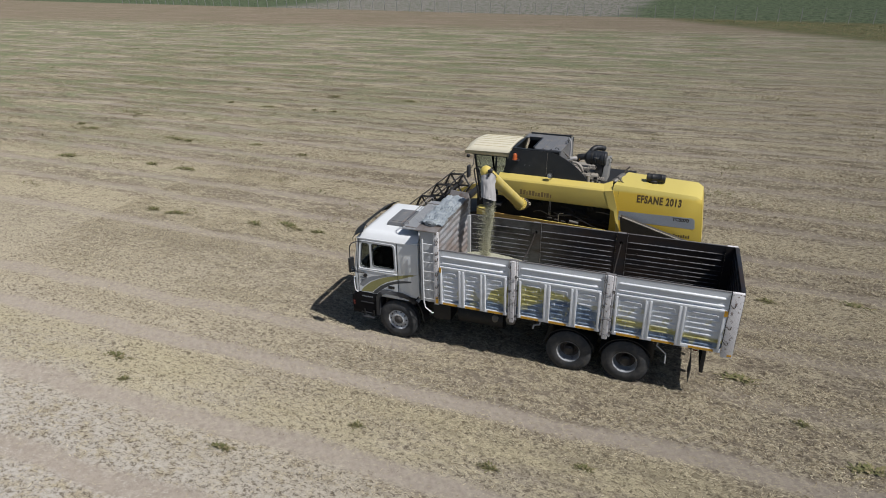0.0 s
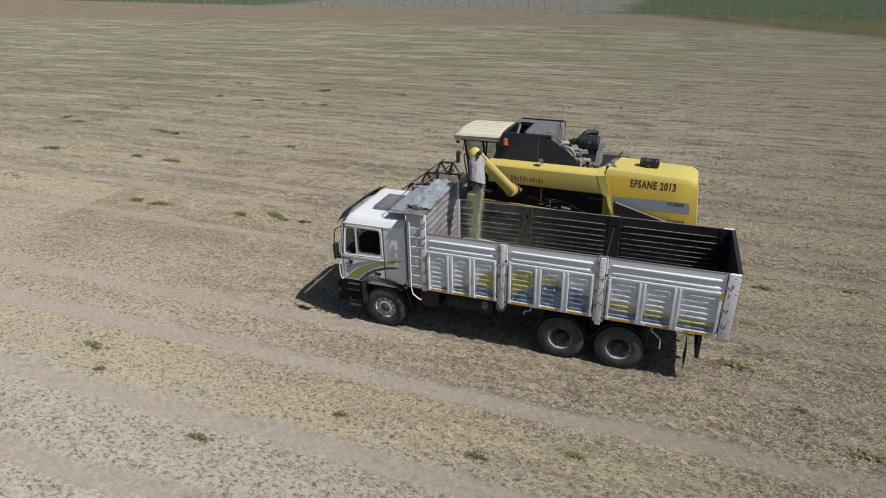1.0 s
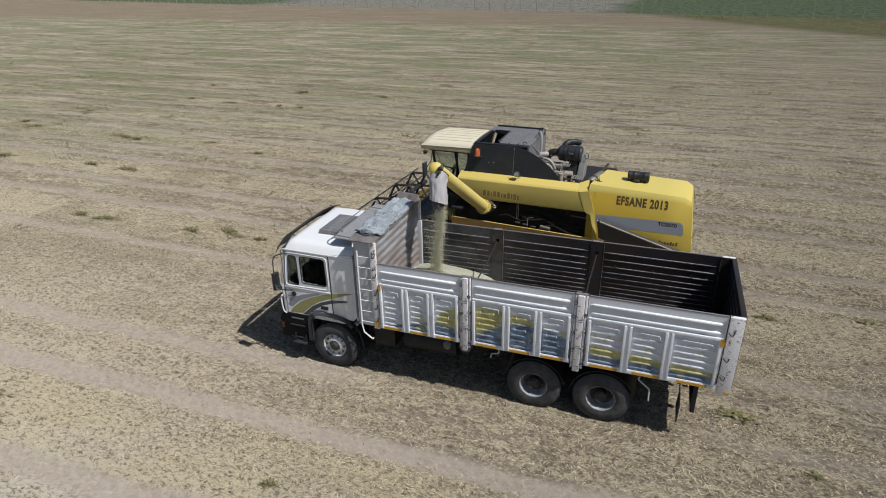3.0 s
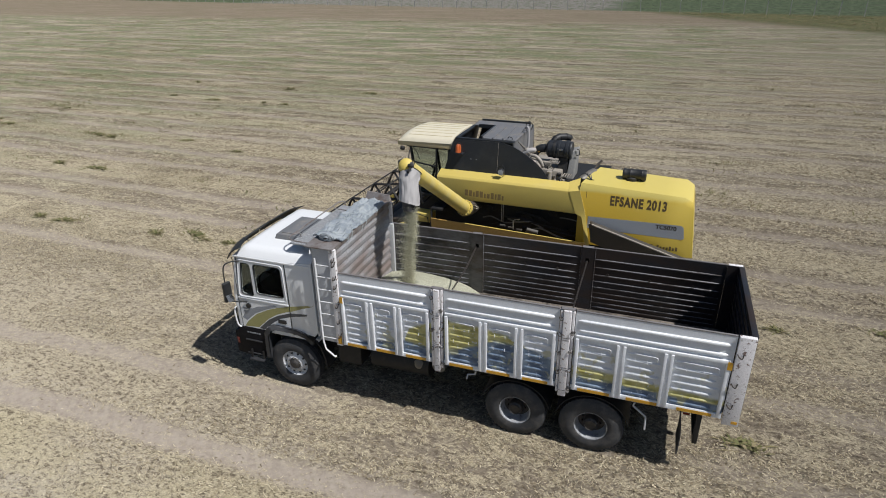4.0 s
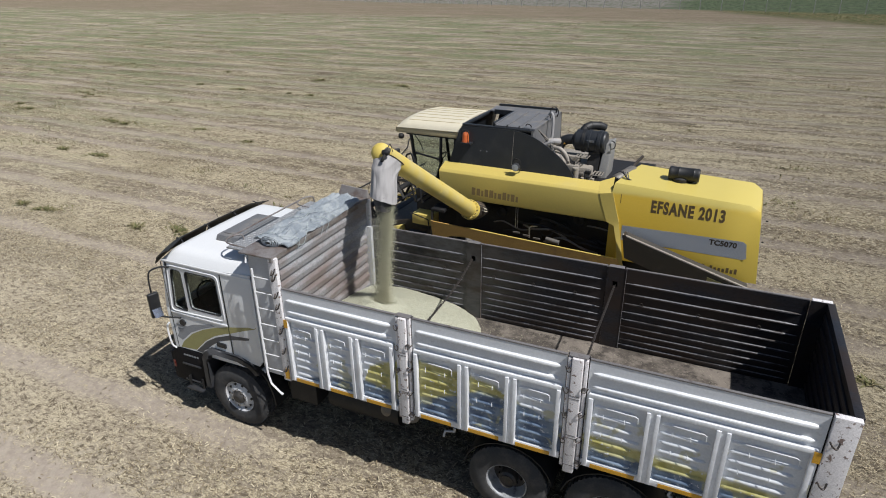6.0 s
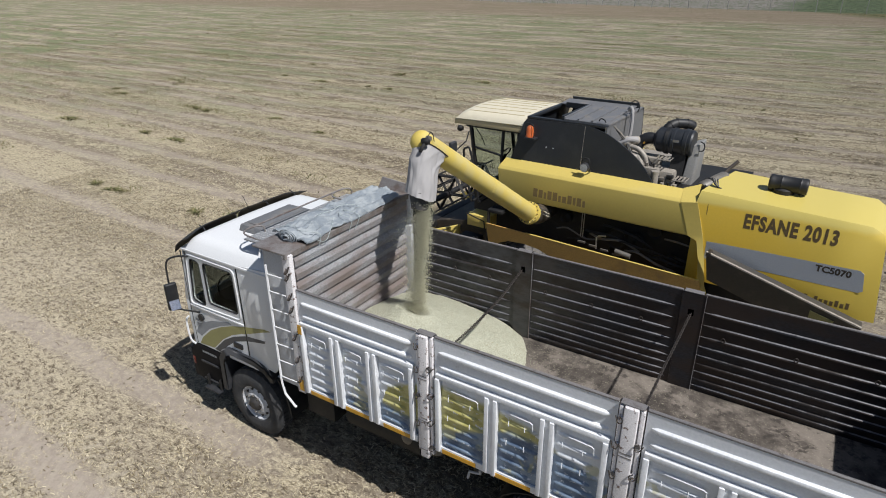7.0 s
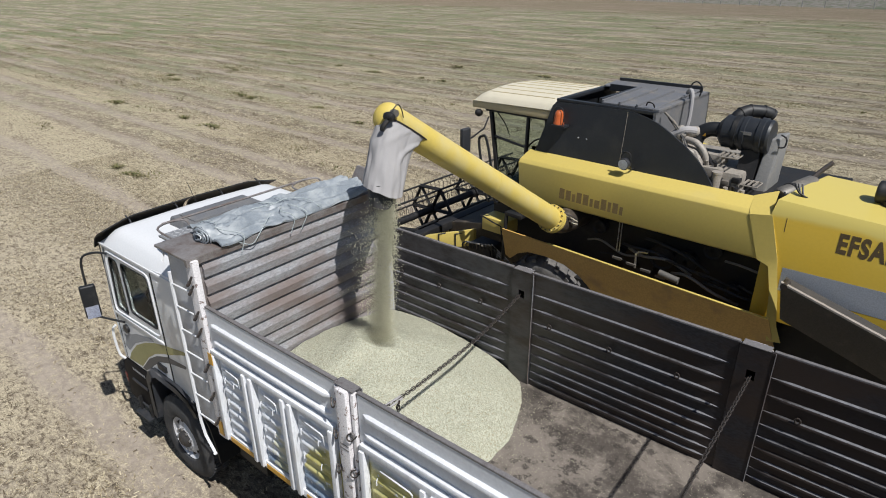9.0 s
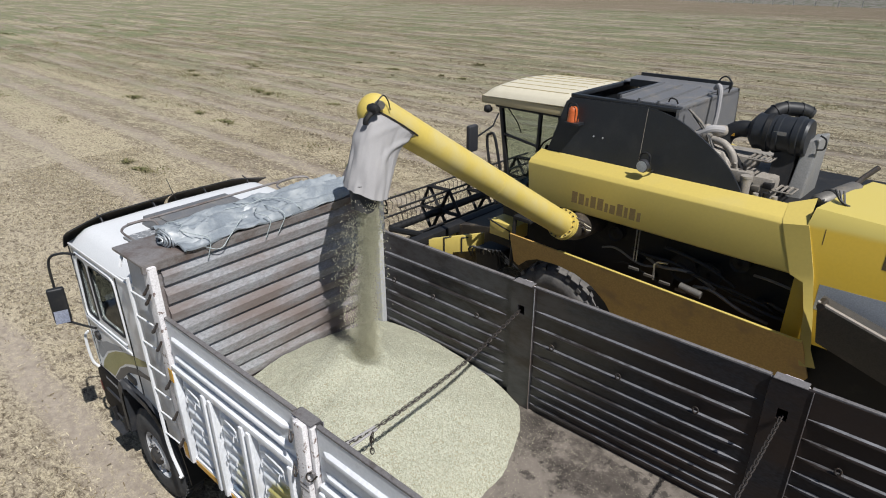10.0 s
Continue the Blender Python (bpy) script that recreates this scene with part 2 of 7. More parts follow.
def litter_material(name, stops, rough=0.85):
    """Loose stalks and leaves, each with a shade of its own."""
    m, t, p = nodes_of(name)
    g = add(t, "ShaderNodeNewGeometry")
    r = add(t, "ShaderNodeValToRGB")
    e = r.color_ramp.elements
    while len(e) < len(stops):
        e.new(0.5)
    for k, (el, col) in enumerate(zip(e, stops)):
        el.position, el.color = k / (len(stops) - 1), rgba(col)
    link(t, g.outputs["Random Per Island"], r.inputs[0])
    link(t, r.outputs[0], p.inputs["Base Color"])
    p.inputs["Roughness"].default_value = rough
    p.inputs["Specular IOR Level"].default_value = 0.2
    return m


M["straw"] = litter_material("straw", ((0.16, 0.125, 0.080), (0.30, 0.250, 0.165), (0.44, 0.380, 0.262), (0.58, 0.515, 0.375)))
M["dark_straw"] = litter_material("dark_straw", ((0.100, 0.077, 0.050), (0.165, 0.132, 0.088), (0.25, 0.205, 0.140)))
M["weed"] = litter_material("weed", ((0.105, 0.112, 0.045), (0.150, 0.148, 0.066), (0.205, 0.180, 0.092), (0.27, 0.225, 0.135)))


def grain_material():
    m, t, p = nodes_of("grain")
    v = coords(t)
    vor = add(t, "ShaderNodeTexVoronoi", {"Scale": 95.0})
    link(t, v, vor.inputs["Vector"])
    hue = add(t, "ShaderNodeSeparateColor")
    link(t, vor.outputs["Color"], hue.inputs[0])
    c = mix(t, hue.outputs[0], (0.36, 0.365, 0.265), (0.63, 0.635, 0.515))
    c = mix(t, calc(t, "MULTIPLY", ramp(t, hue.outputs[1], 0.86, 0.9), 0.6), c, (0.32, 0.27, 0.16))
    c = mix(t, calc(t, "MULTIPLY", ramp(t, noise_node(t, v, 3.0), 0.45, 0.7), 0.25), c, (0.50, 0.49, 0.37))
    link(t, c, p.inputs["Base Color"])
    p.inputs["Roughness"].default_value = 0.7
    b = add(t, "ShaderNodeBump", {"Strength": 0.9, "Distance": 0.012})
    inv = calc(t, "SUBTRACT", 1.0, vor.outputs["Distance"])
    link(t, calc(t, "ADD", inv, noise_node(t, v, 30.0)), b.inputs["Height"])
    link(t, b.outputs[0], p.inputs["Normal"])
    return m


def floor_material():
    """The load bed's floor: brown worn steel and ply with spilled pale dust."""
    m, t, p = nodes_of("bed_floor")
    v = coords(t)
    a, b, f = noise_node(t, v, 1.6, 7.0, 0.7), noise_node(t, v, 7.0, 6.0, 0.7), noise_node(t, v, 90.0, 2.0)
    c = mix(t, ramp(t, a, 0.42, 0.58), (0.080, 0.068, 0.058), (0.205, 0.178, 0.152))
    c = mix(t, calc(t, "MULTIPLY", ramp(t, b, 0.5, 0.72), 0.5), c, (0.30, 0.265, 0.225))
    c = mix(t, calc(t, "MULTIPLY", ramp(t, b, 0.47, 0.38), 0.85), c, (0.045, 0.038, 0.033))
    c = mix(t, ramp(t, f, 0.66, 0.72), c, (0.6, 0.56, 0.42))
    link(t, c, p.inputs["Base Color"])
    p.inputs["Roughness"].default_value = 0.65
    bp = add(t, "ShaderNodeBump", {"Strength": 0.3, "Distance": 0.01})
    link(t, calc(t, "ADD", b, f), bp.inputs["Height"])
    link(t, bp.outputs[0], p.inputs["Normal"])
    return m


def mural_material():
    """White side sheets with a worn hand-painted landscape in yellow and blue along the lower part."""
    m, t, p = nodes_of("mural_sheet")
    c0 = add(t, "ShaderNodeTexCoord")
    sep = add(t, "ShaderNodeSeparateXYZ")
    link(t, c0.outputs["Object"], sep.inputs[0])
    v = coords(t)
    x = add(t, "ShaderNodeMapRange", {"From Min": 0.7, "From Max": 7.4})
    link(t, sep.outputs["X"], x.inputs["Value"])
    wob = calc(t, "MULTIPLY", calc(t, "SUBTRACT", noise_node(t, v, 2.5), 0.5), 0.09)
    z = calc(t, "ADD", sep.outputs["Z"], wob)

    def profile(stops):
        r = add(t, "ShaderNodeValToRGB")
        e = r.color_ramp.elements
        while len(e) < len(stops):
            e.new(0.5)
        for el, (xx, h) in zip(e, stops):
            el.position, el.color = (xx - 0.7) / 6.7, (h - 1, h - 1, h - 1, 1)
        link(t, x.outputs[0], r.inputs[0])
        return calc(t, "ADD", r.outputs[0], 1.0)
    top_y = profile([(0.7, 1.32), (1.9, 1.35), (2.1, 1.98), (2.8, 2.28), (3.4, 2.24), (3.9, 2.18), (4.3, 1.95), (4.7, 1.82), (5.2, 1.80), (7.4, 1.66)])
    top_b = profile([(0.7, 1.32), (1.2, 1.5), (2.0, 1.68), (2.6, 1.60), (3.1, 1.72), (3.7, 2.02), (4.4, 1.96), (5.2, 1.62), (6.0, 1.6), (7.4, 1.55)])
    white = mix(t, ramp(t, noise_node(t, v, 40.0), 0.3, 0.7), (0.64, 0.665, 0.705), (0.70, 0.725, 0.76))
    yel = mix(t, ramp(t, noise_node(t, v, 6.0), 0.35, 0.65), (0.42, 0.38, 0.12), (0.60, 0.56, 0.26))
    blu = mix(t, ramp(t, noise_node(t, v, 5.0), 0.35, 0.65), (0.095, 0.14, 0.22), (0.24, 0.31, 0.40))
    c = mix(t, ramp(t, calc(t, "SUBTRACT", top_y, z), -0.03, 0.05), white, yel)
    c = mix(t, ramp(t, calc(t, "SUBTRACT", top_b, z), -0.03, 0.04), c, blu)
    low = ramp(t, sep.outputs["Z"], 2.25, 2.05)
    c = mix(t, calc(t, "MULTIPLY", calc(t, "MULTIPLY", ramp(t, noise_node(t, v, 3.3, 3.0), 0.56, 0.62), 0.6), low), c, (0.50, 0.47, 0.24))
    c = mix(t, calc(t, "MULTIPLY", ramp(t, noise_node(t, v, 9.0, 6.0, 0.7), 0.58, 0.75), 0.4), c, (0.36, 0.34, 0.33))
    c = mix(t, ramp(t, noise_node(t, v, 16.0, 5.0), 0.6, 0.7), c, white)
    link(t, c, p.inputs["Base Color"])
    p.inputs["Roughness"].default_value = 0.45
    return m


def ground_material():
    """Harvested field: straw and bare soil in passes of the header along x, wheel lanes, green regrowth, crops past the fence."""
    m, t, p = nodes_of("field_soil")
    g = add(t, "ShaderNodeNewGeometry")
    sep = add(t, "ShaderNodeSeparateXYZ")
    link(t, g.outputs["Position"], sep.inputs[0])
    pos, X, Y = g.outputs["Position"], sep.outputs["X"], sep.outputs["Y"]

    def mapped(sx, sy):
        n = add(t, "ShaderNodeMapping", {"Scale": (sx, sy, 1)})
        link(t, pos, n.inputs["Vector"])
        return n.outputs["Vector"]

    def times(a, b):
        return calc(t, "MULTIPLY", a, b)

    def plus(a, b):
        return calc(t, "ADD", a, b)
    patch = noise_node(t, pos, 0.12, 4.0)
    broad = noise_node(t, mapped(0.25, 1.0), 0.8, 4.0, 0.65, 0.3)
    streak = noise_node(t, mapped(0.22, 1.0), 1.7, 6.0, 0.8, 0.3)
    mid = noise_node(t, mapped(0.7, 1.0), 3.2, 5.0, 0.75)
    bits = noise_node(t, mapped(0.75, 1.25), 11.0, 5.0, 0.8, 0.6)
    clod = noise_node(t, pos, 7.0, 6.0, 0.85)
    fine = noise_node(t, mapped(0.8, 1.3), 34.0, 3.0, 0.8, 0.4)
    wander = times(calc(t, "SUBTRACT", noise_node(t, pos, 0.3, 2.0), 0.5), 0.7)
    yw = plus(Y, wander)
    # passes of the harvester: distance from the middle of each
    turn = calc(t, "FRACT", plus(calc(t, "DIVIDE", calc(t, "SUBTRACT", plus(yw, times(X, 0.03)), PASS_AT), PASS_WIDE), 0.5))
    off = times(calc(t, "ABSOLUTE", calc(t, "SUBTRACT", turn, 0.5)), PASS_WIDE)
    beyond = ramp(t, Y, 3.0, 4.4)
    swath = times(ramp(t, plus(off, times(broad, 0.9)), 1.65, 0.85), beyond)
    track = times(ramp(t, plus(calc(t, "ABSOLUTE", calc(t, "SUBTRACT", off, 1.45)), times(clod, 0.4)), 0.62, 0.34), beyond)
    # soil and straw
    soil = mix(t, ramp(t, patch, 0.35, 0.65), (0.200, 0.160, 0.118), (0.250, 0.210, 0.162))
    soil = mix(t, times(ramp(t, clod, 0.53, 0.62), 0.6), soil, (0.350, 0.305, 0.250))
    chaff = mix(t, ramp(t, fine, 0.40, 0.60), (0.285, 0.240, 0.160), (0.620, 0.545, 0.385))
    cover = plus(plus(times(bits, 0.42), times(mid, 0.28)), plus(times(streak, 0.30), times(swath, 0.045)))
    c = mix(t, ramp(t, cover, 0.475, 0.545), soil, chaff)
    c = mix(t, times(swath, 0.20), c, mix(t, ramp(t, bits, 0.44, 0.58), (0.265, 0.215, 0.130), (0.560, 0.490, 0.315)))
    # chalky ground and yellow chaff on the side away from the harvester
    chalk = mix(t, ramp(t, bits, 0.38, 0.60), (0.395, 0.358, 0.310), (0.515, 0.478, 0.425))
    dry = mix(t, ramp(t, fine, 0.38, 0.62), (0.355, 0.305, 0.215), (0.560, 0.497, 0.365))
    # towards -x the backscattered sun's brightness is put into the straw colour
    out = plus(plus(yw, times(X, 0.9)), times(broad, 7.0))
    c = mix(t, times(times(ramp(t, out, 7.0, -4.0), ramp(t, Y, 9.0, 0.0)), ramp(t, bits, 0.36, 0.58)), c, dry)
    out = plus(plus(yw, times(X, 0.12)), times(plus(broad, mid), 3.0))
    c = mix(t, times(ramp(t, out, 0.8, -4.5), ramp(t, mid, 0.36, 0.56)), c, chalk)
    yellow = times(ramp(t, calc(t, "ABSOLUTE", plus(yw, 3.25)), 1.35, 0.5), ramp(t, plus(broad, times(bits, 0.5)), 0.58, 0.84))
    c = mix(t, times(yellow, 0.50), c, mix(t, ramp(t, fine, 0.4, 0.6), (0.400, 0.350, 0.200), (0.560, 0.500, 0.320)))
    # dark flecks paint the shaded gaps between stalks and clods, fine and coarse
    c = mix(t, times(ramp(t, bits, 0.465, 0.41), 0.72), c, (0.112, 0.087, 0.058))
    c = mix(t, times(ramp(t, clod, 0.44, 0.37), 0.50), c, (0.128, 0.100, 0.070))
    c = mix(t, times(ramp(t, fine, 0.60, 0.70), 0.45), c, (0.640, 0.570, 0.420))
    farther = ramp(t, Y, 8.0, 30.0)
    c = mix(t, times(farther, times(ramp(t, streak, 0.475, 0.445), 0.82)), c, (0.125, 0.104, 0.068))
    c = mix(t, times(farther, times(ramp(t, streak, 0.53, 0.57), 0.68)), c, (0.480, 0.425, 0.315))
    # bare pressed wheel lanes with the lugs' print
    bare = times(track, 0.60)
    for at, worn, span in NEAR_LANES:
        worn = times(ramp(t, X, *span), worn) if span else worn
        d = calc(t, "ABSOLUTE", calc(t, "SUBTRACT", yw, at))
        bare = calc(t, "MAXIMUM", bare, times(ramp(t, plus(d, times(clod, 0.30)), 0.56, 0.28), worn))
    lane_soil = mix(t, ramp(t, clod, 0.35, 0.65), (0.335, 0.285, 0.235), (0.430, 0.372, 0.312))
    c = mix(t, times(bare, ramp(t, bits, 0.66, 0.50)), c, lane_soil)
    for at, side in ((-4.50, 18.0), (-1.75, -18.0)):
        d = calc(t, "ABSOLUTE", calc(t, "SUBTRACT", yw, at))
        lug = calc(t, "SINE", plus(times(X, 21.0), times(d, side)))
        lug = times(ramp(t, lug, 0.2, 0.8), times(ramp(t, d, 0.42, 0.30), ramp(t, mid, 0.42, 0.56)))
        c = mix(t, times(lug, 0.45), c, (0.450, 0.400, 0.325))
    # regrowth: a thin green veil, stronger farther out and towards the open end
    # the rise towards -x also paints a green lens haze
    far = ramp(t, plus(plus(Y, times(patch, 16.0)), times(X, -0.6)), 16.0, 66.0)
    veil = plus(times(noise_node(t, mapped(0.22, 1.0), 0.42, 6.0, 0.75), 0.55), times(streak, 0.45))
    c = mix(t, times(ramp(t, veil, 0.465, 0.55), times(far, 0.90)), c, mix(t, ramp(t, mid, 0.4, 0.6), (0.115, 0.140, 0.062), (0.215, 0.232, 0.125)))
    # darker stubble behind the machines: the view against the sun put into colour
    sunward_dark = times(ramp(t, calc(t, "SUBTRACT", X, times(Y, 0.10)), 1.0, 13.0), 0.30)
    c = mix(t, sunward_dark, c, mix(t, ramp(t, bits, 0.43, 0.56), (0.128, 0.104, 0.070), (0.395, 0.340, 0.240)))
    # reddish bare headland before the fence
    head = times(ramp(t, plus(Y, times(patch, 14.0)), 84.0, 98.0), 0.65)
    c = mix(t, head, c, mix(t, ramp(t, mid, 0.4, 0.6), (0.165, 0.118, 0.082), (0.270, 0.205, 0.150)))
    # line of the fence and what lies behind it
    behind = calc(t, "SUBTRACT", Y, plus(times(X, -0.18), 108.5))
    tuft = noise_node(t, mapped(1.0, 0.4), 1.1, 6.0, 0.85)
    fallow = mix(t, ramp(t, tuft, 0.45, 0.58), (0.265, 0.240, 0.220), (0.110, 0.130, 0.080))
    green = mix(t, ramp(t, tuft, 0.40, 0.60), (0.044, 0.068, 0.032), (0.128, 0.160, 0.086))
    back = mix(t, ramp(t, plus(X, times(patch, 14.0)), -2.0, 6.0), fallow, green)
    back = mix(t, ramp(t, plus(X, times(patch, 20.0)), -72.0, -88.0), back, green)
    c = mix(t, ramp(t, plus(behind, times(mid, 2.0)), 0.5, 2.5), c, back)
    # weedy verge in front of the fence
    verge_line = calc(t, "SUBTRACT", Y, calc(t, "SUBTRACT", 108.0, times(X, 1.12)))
    verge = times(ramp(t, plus(verge_line, times(mid, 8.0)), 0.0, 9.0), ramp(t, X, -4.0, 10.0))
    verge = times(verge, ramp(t, Y, 60.0, 66.0))
    verge = times(verge, ramp(t, behind, 2.5, 0.5))
    c = mix(t, verge, c, mix(t, ramp(t, tuft, 0.42, 0.58), (0.145, 0.125, 0.060), (0.088, 0.110, 0.045)))
    tone = add(t, "ShaderNodeHueSaturation", {"Saturation": 0.95, "Value": 0.765})
    link(t, c, tone.inputs["Color"])
    link(t, tone.outputs["Color"], p.inputs["Base Color"])
    p.inputs["Roughness"].default_value = 0.95
    p.inputs["Diffuse Roughness"].default_value = 1.0
    p.inputs["Specular IOR Level"].default_value = 0.15
    b = add(t, "ShaderNodeBump", {"Strength": 0.5, "Distance": 0.03})
    link(t, plus(clod, times(bits, 0.6)), b.inputs["Height"])
    link(t, b.outputs[0], p.inputs["Normal"])
    return m


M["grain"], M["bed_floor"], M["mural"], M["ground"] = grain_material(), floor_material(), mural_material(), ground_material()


# ---------------------------------------------------------------- mesh helpers
def thing(name, loc, turn, label, category, group=""):
    ob = new(name)
    ob.empty_display_size = 0.3
    ob.matrix_world = pose(*loc, 0, 0, turn)
    return tagged(ob, label, category, group)


def finish(bm, name, material, smooth=35):
    bmesh.ops.recalc_face_normals(bm, faces=bm.faces)
    if all(e.is_manifold for e in bm.edges) and bm.calc_volume(signed=True) < 0:
        bmesh.ops.reverse_faces(bm, faces=bm.faces)
    me = bpy.data.meshes.new(name)
    bm.to_mesh(me)
    bm.free()
    me.materials.append(M[material])
    if smooth:
        me.shade_smooth()
        me.set_sharp_from_angle(angle=radians(smooth))
    return me


def part(name, bm, material, parent, label="", smooth=35):
    """One mesh under a thing or a part, in the thing's own frame."""
    ob = new(name, finish(bm, name, material, smooth))
    ob.parent = parent
    return tagged(ob, label)


def again(ob, m):
    """Another piece on the same mesh, under the same parent."""
    o = new(ob.name.split(".")[0], ob.data)
    o.parent, o.matrix_basis = ob.parent, m
    return o


def box(bm, x0, x1, y0, y1, z0, z1, bevel=0.0, seg=2):
    v = [bm.verts.new((x, y, z)) for x in (x0, x1) for y in (y0, y1) for z in (z0, z1)]
    f = [bm.faces.new([v[i] for i in q]) for q in ((0, 1, 3, 2), (4, 6, 7, 5), (0, 4, 5, 1), (2, 3, 7, 6), (0, 2, 6, 4), (1, 5, 7, 3))]
    if bevel:
        bmesh.ops.bevel(bm, geom=list({e for q in f for e in q.edges}), offset=bevel, segments=seg, affect="EDGES", profile=0.6)
    return bm


def slab(bm, ring_a, ring_b, bevel=0.0, seg=2):
    """A solid between two rings of as many corners."""
    a, b = [bm.verts.new(p) for p in ring_a], [bm.verts.new(p) for p in ring_b]
    f = [bm.faces.new(a), bm.faces.new(b[::-1])]
    for i in range(len(a)):
        j = (i + 1) % len(a)
        f.append(bm.faces.new((a[i], b[i], b[j], a[j])))
    if bevel:
        bmesh.ops.bevel(bm, geom=list({e for q in f for e in q.edges}), offset=bevel, segments=seg, affect="EDGES", profile=0.6)
    return bm


def prism_y(bm, outline, y0, y1, bevel=0.0, seg=2):
    """An outline of (x, z) pushed from y0 to y1."""
    return slab(bm, [(x, y0, z) for x, z in outline], [(x, y1, z) for x, z in outline], bevel, seg)


def prism_x(bm, outline, x0, x1, bevel=0.0, seg=2):
    return slab(bm, [(x0, y, z) for y, z in outline], [(x1, y, z) for y, z in outline], bevel, seg)


def rod(bm, a, b, r0, r1=None, seg=10, caps=True):
    a, b = Vector(a), Vector(b)
    q = (b - a).to_track_quat("Z", "Y").to_matrix()
    r1 = r0 if r1 is None else r1
    ra = [bm.verts.new(a + q @ Vector((r0 * math.cos(k * math.tau / seg), r0 * math.sin(k * math.tau / seg), 0))) for k in range(seg)]
    rb = [bm.verts.new(b + q @ Vector((r1 * math.cos(k * math.tau / seg), r1 * math.sin(k * math.tau / seg), 0))) for k in range(seg)]
    for k in range(seg):
        j = (k + 1) % seg
        bm.faces.new((ra[k], ra[j], rb[j], rb[k]))
    if caps:
        bm.faces.new(ra[::-1])
        bm.faces.new(rb)
    return bm


def tube(bm, points, r, seg=6, closed=False):
    """A bent round bar through points."""
    pts = [Vector(p) for p in points]
    rings, n, up = [], len(pts), None
    for i, p in enumerate(pts):
        if closed:
            d = pts[(i + 1) % n] - pts[i - 1]
        else:
            d = pts[min(i + 1, n - 1)] - pts[max(i - 1, 0)]
        d.normalize()
        if up is None:
            up = Vector((0, 0, 1)) if abs(d.z) < 0.9 else Vector((1, 0, 0))
        side = d.cross(up).normalized()
        up = side.cross(d).normalized()
        rings.append([bm.verts.new(p + r * (math.cos(k * math.tau / seg) * side + math.sin(k * math.tau / seg) * up)) for k in range(seg)])
    for i in range(n if closed else n - 1):
        a, b = rings[i], rings[(i + 1) % n]
        for k in range(seg):
            j = (k + 1) % seg
            bm.faces.new((a[k], a[j], b[j], b[k]))
    if not closed:
        bm.faces.new(rings[0][::-1])
        bm.faces.new(rings[-1])
    return bm


def curve_points(points, steps=6):
    """A smooth line through the points."""
    p = [Vector(q) for q in points]
    p = [2 * p[0] - p[1], *p, 2 * p[-1] - p[-2]]
    out = []
    for i in range(1, len(p) - 2):
        for k in range(steps):
            s = k / steps
            out.append(0.5 * (2 * p[i] + (p[i + 1] - p[i - 1]) * s + (2 * p[i - 1] - 5 * p[i] + 4 * p[i + 1] - p[i + 2]) * s * s
                              + (3 * p[i] - p[i - 1] - 3 * p[i + 1] + p[i + 2]) * s ** 3))
    return out + [p[-2]]


def lathe(bm, profile, centre, axis="y", seg=32):
    """Turn a profile of (radius, along) round an axis through centre."""
    rings = []
    for r, h in profile:
        ring = []
        for k in range(seg):
            a = k * math.tau / seg
            c, s = r * math.cos(a), r * math.sin(a)
            ring.append(bm.verts.new(Vector(centre) + Vector((c, h, s) if axis == "y" else (h, c, s) if axis == "x" else (c, s, h))))
        rings.append(ring)
    for a, b in zip(rings, rings[1:]):
        for k in range(seg):
            j = (k + 1) % seg
            bm.faces.new((a[k], a[j], b[j], b[k]))
    return bm


def rib_x(bm, x0, x1, y, z, out, half, end=0.03, worn=0):
    """A pressed half-round rib along x, standing out along y by out."""
    prof = [(0, -half), (0.75 * out, -0.6 * half), (out, 0), (0.75 * out, 0.6 * half), (0, half)]
    rings = []
    for x, s in ((x0, 0.02), (x0 + end, 1.0), (x1 - end, 1.0), (x1, 0.02)):
        rings.append([bm.verts.new((x, y + a * s, z + b * (0.4 + 0.6 * s))) for a, b in prof])
    for a, b in zip(rings, rings[1:]):
        for k in range(4):
            # the upper facet's paler material also carries a painted highlight
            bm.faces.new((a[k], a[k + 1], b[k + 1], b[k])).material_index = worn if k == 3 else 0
    bm.faces.new(rings[0])
    bm.faces.new(rings[-1][::-1])
    return bm


def grid_sheet(bm, f, nu, nv):
    """A sheet of nu by nv cells, f(u, v) giving its points for u, v in 0..1."""
    vs = [[bm.verts.new(f(i / nu, j / nv)) for j in range(nv + 1)] for i in range(nu + 1)]
    for i in range(nu):
        for j in range(nv):
            bm.faces.new((vs[i][j], vs[i + 1][j], vs[i + 1][j + 1], vs[i][j + 1]))
    return bm


def thicken(bm, t):
    """Give an open sheet a second face t behind it and close the rim."""
    bm.normal_update()
    faces, rim = list(bm.faces), [e for e in bm.edges if e.is_boundary]
    back = {v: bm.verts.new(v.co - v.normal * t) for v in list(bm.verts)}
    sides = []
    for e in rim:
        loop = e.link_loops[0]
        sides.append((loop.vert, loop.link_loop_next.vert))
    for f in faces:
        bm.faces.new([back[v] for v in reversed(f.verts)])
    for a, b in sides:
        bm.faces.new((b, a, back[a], back[b]))
    return bm


def new_bm():
    return bmesh.new()


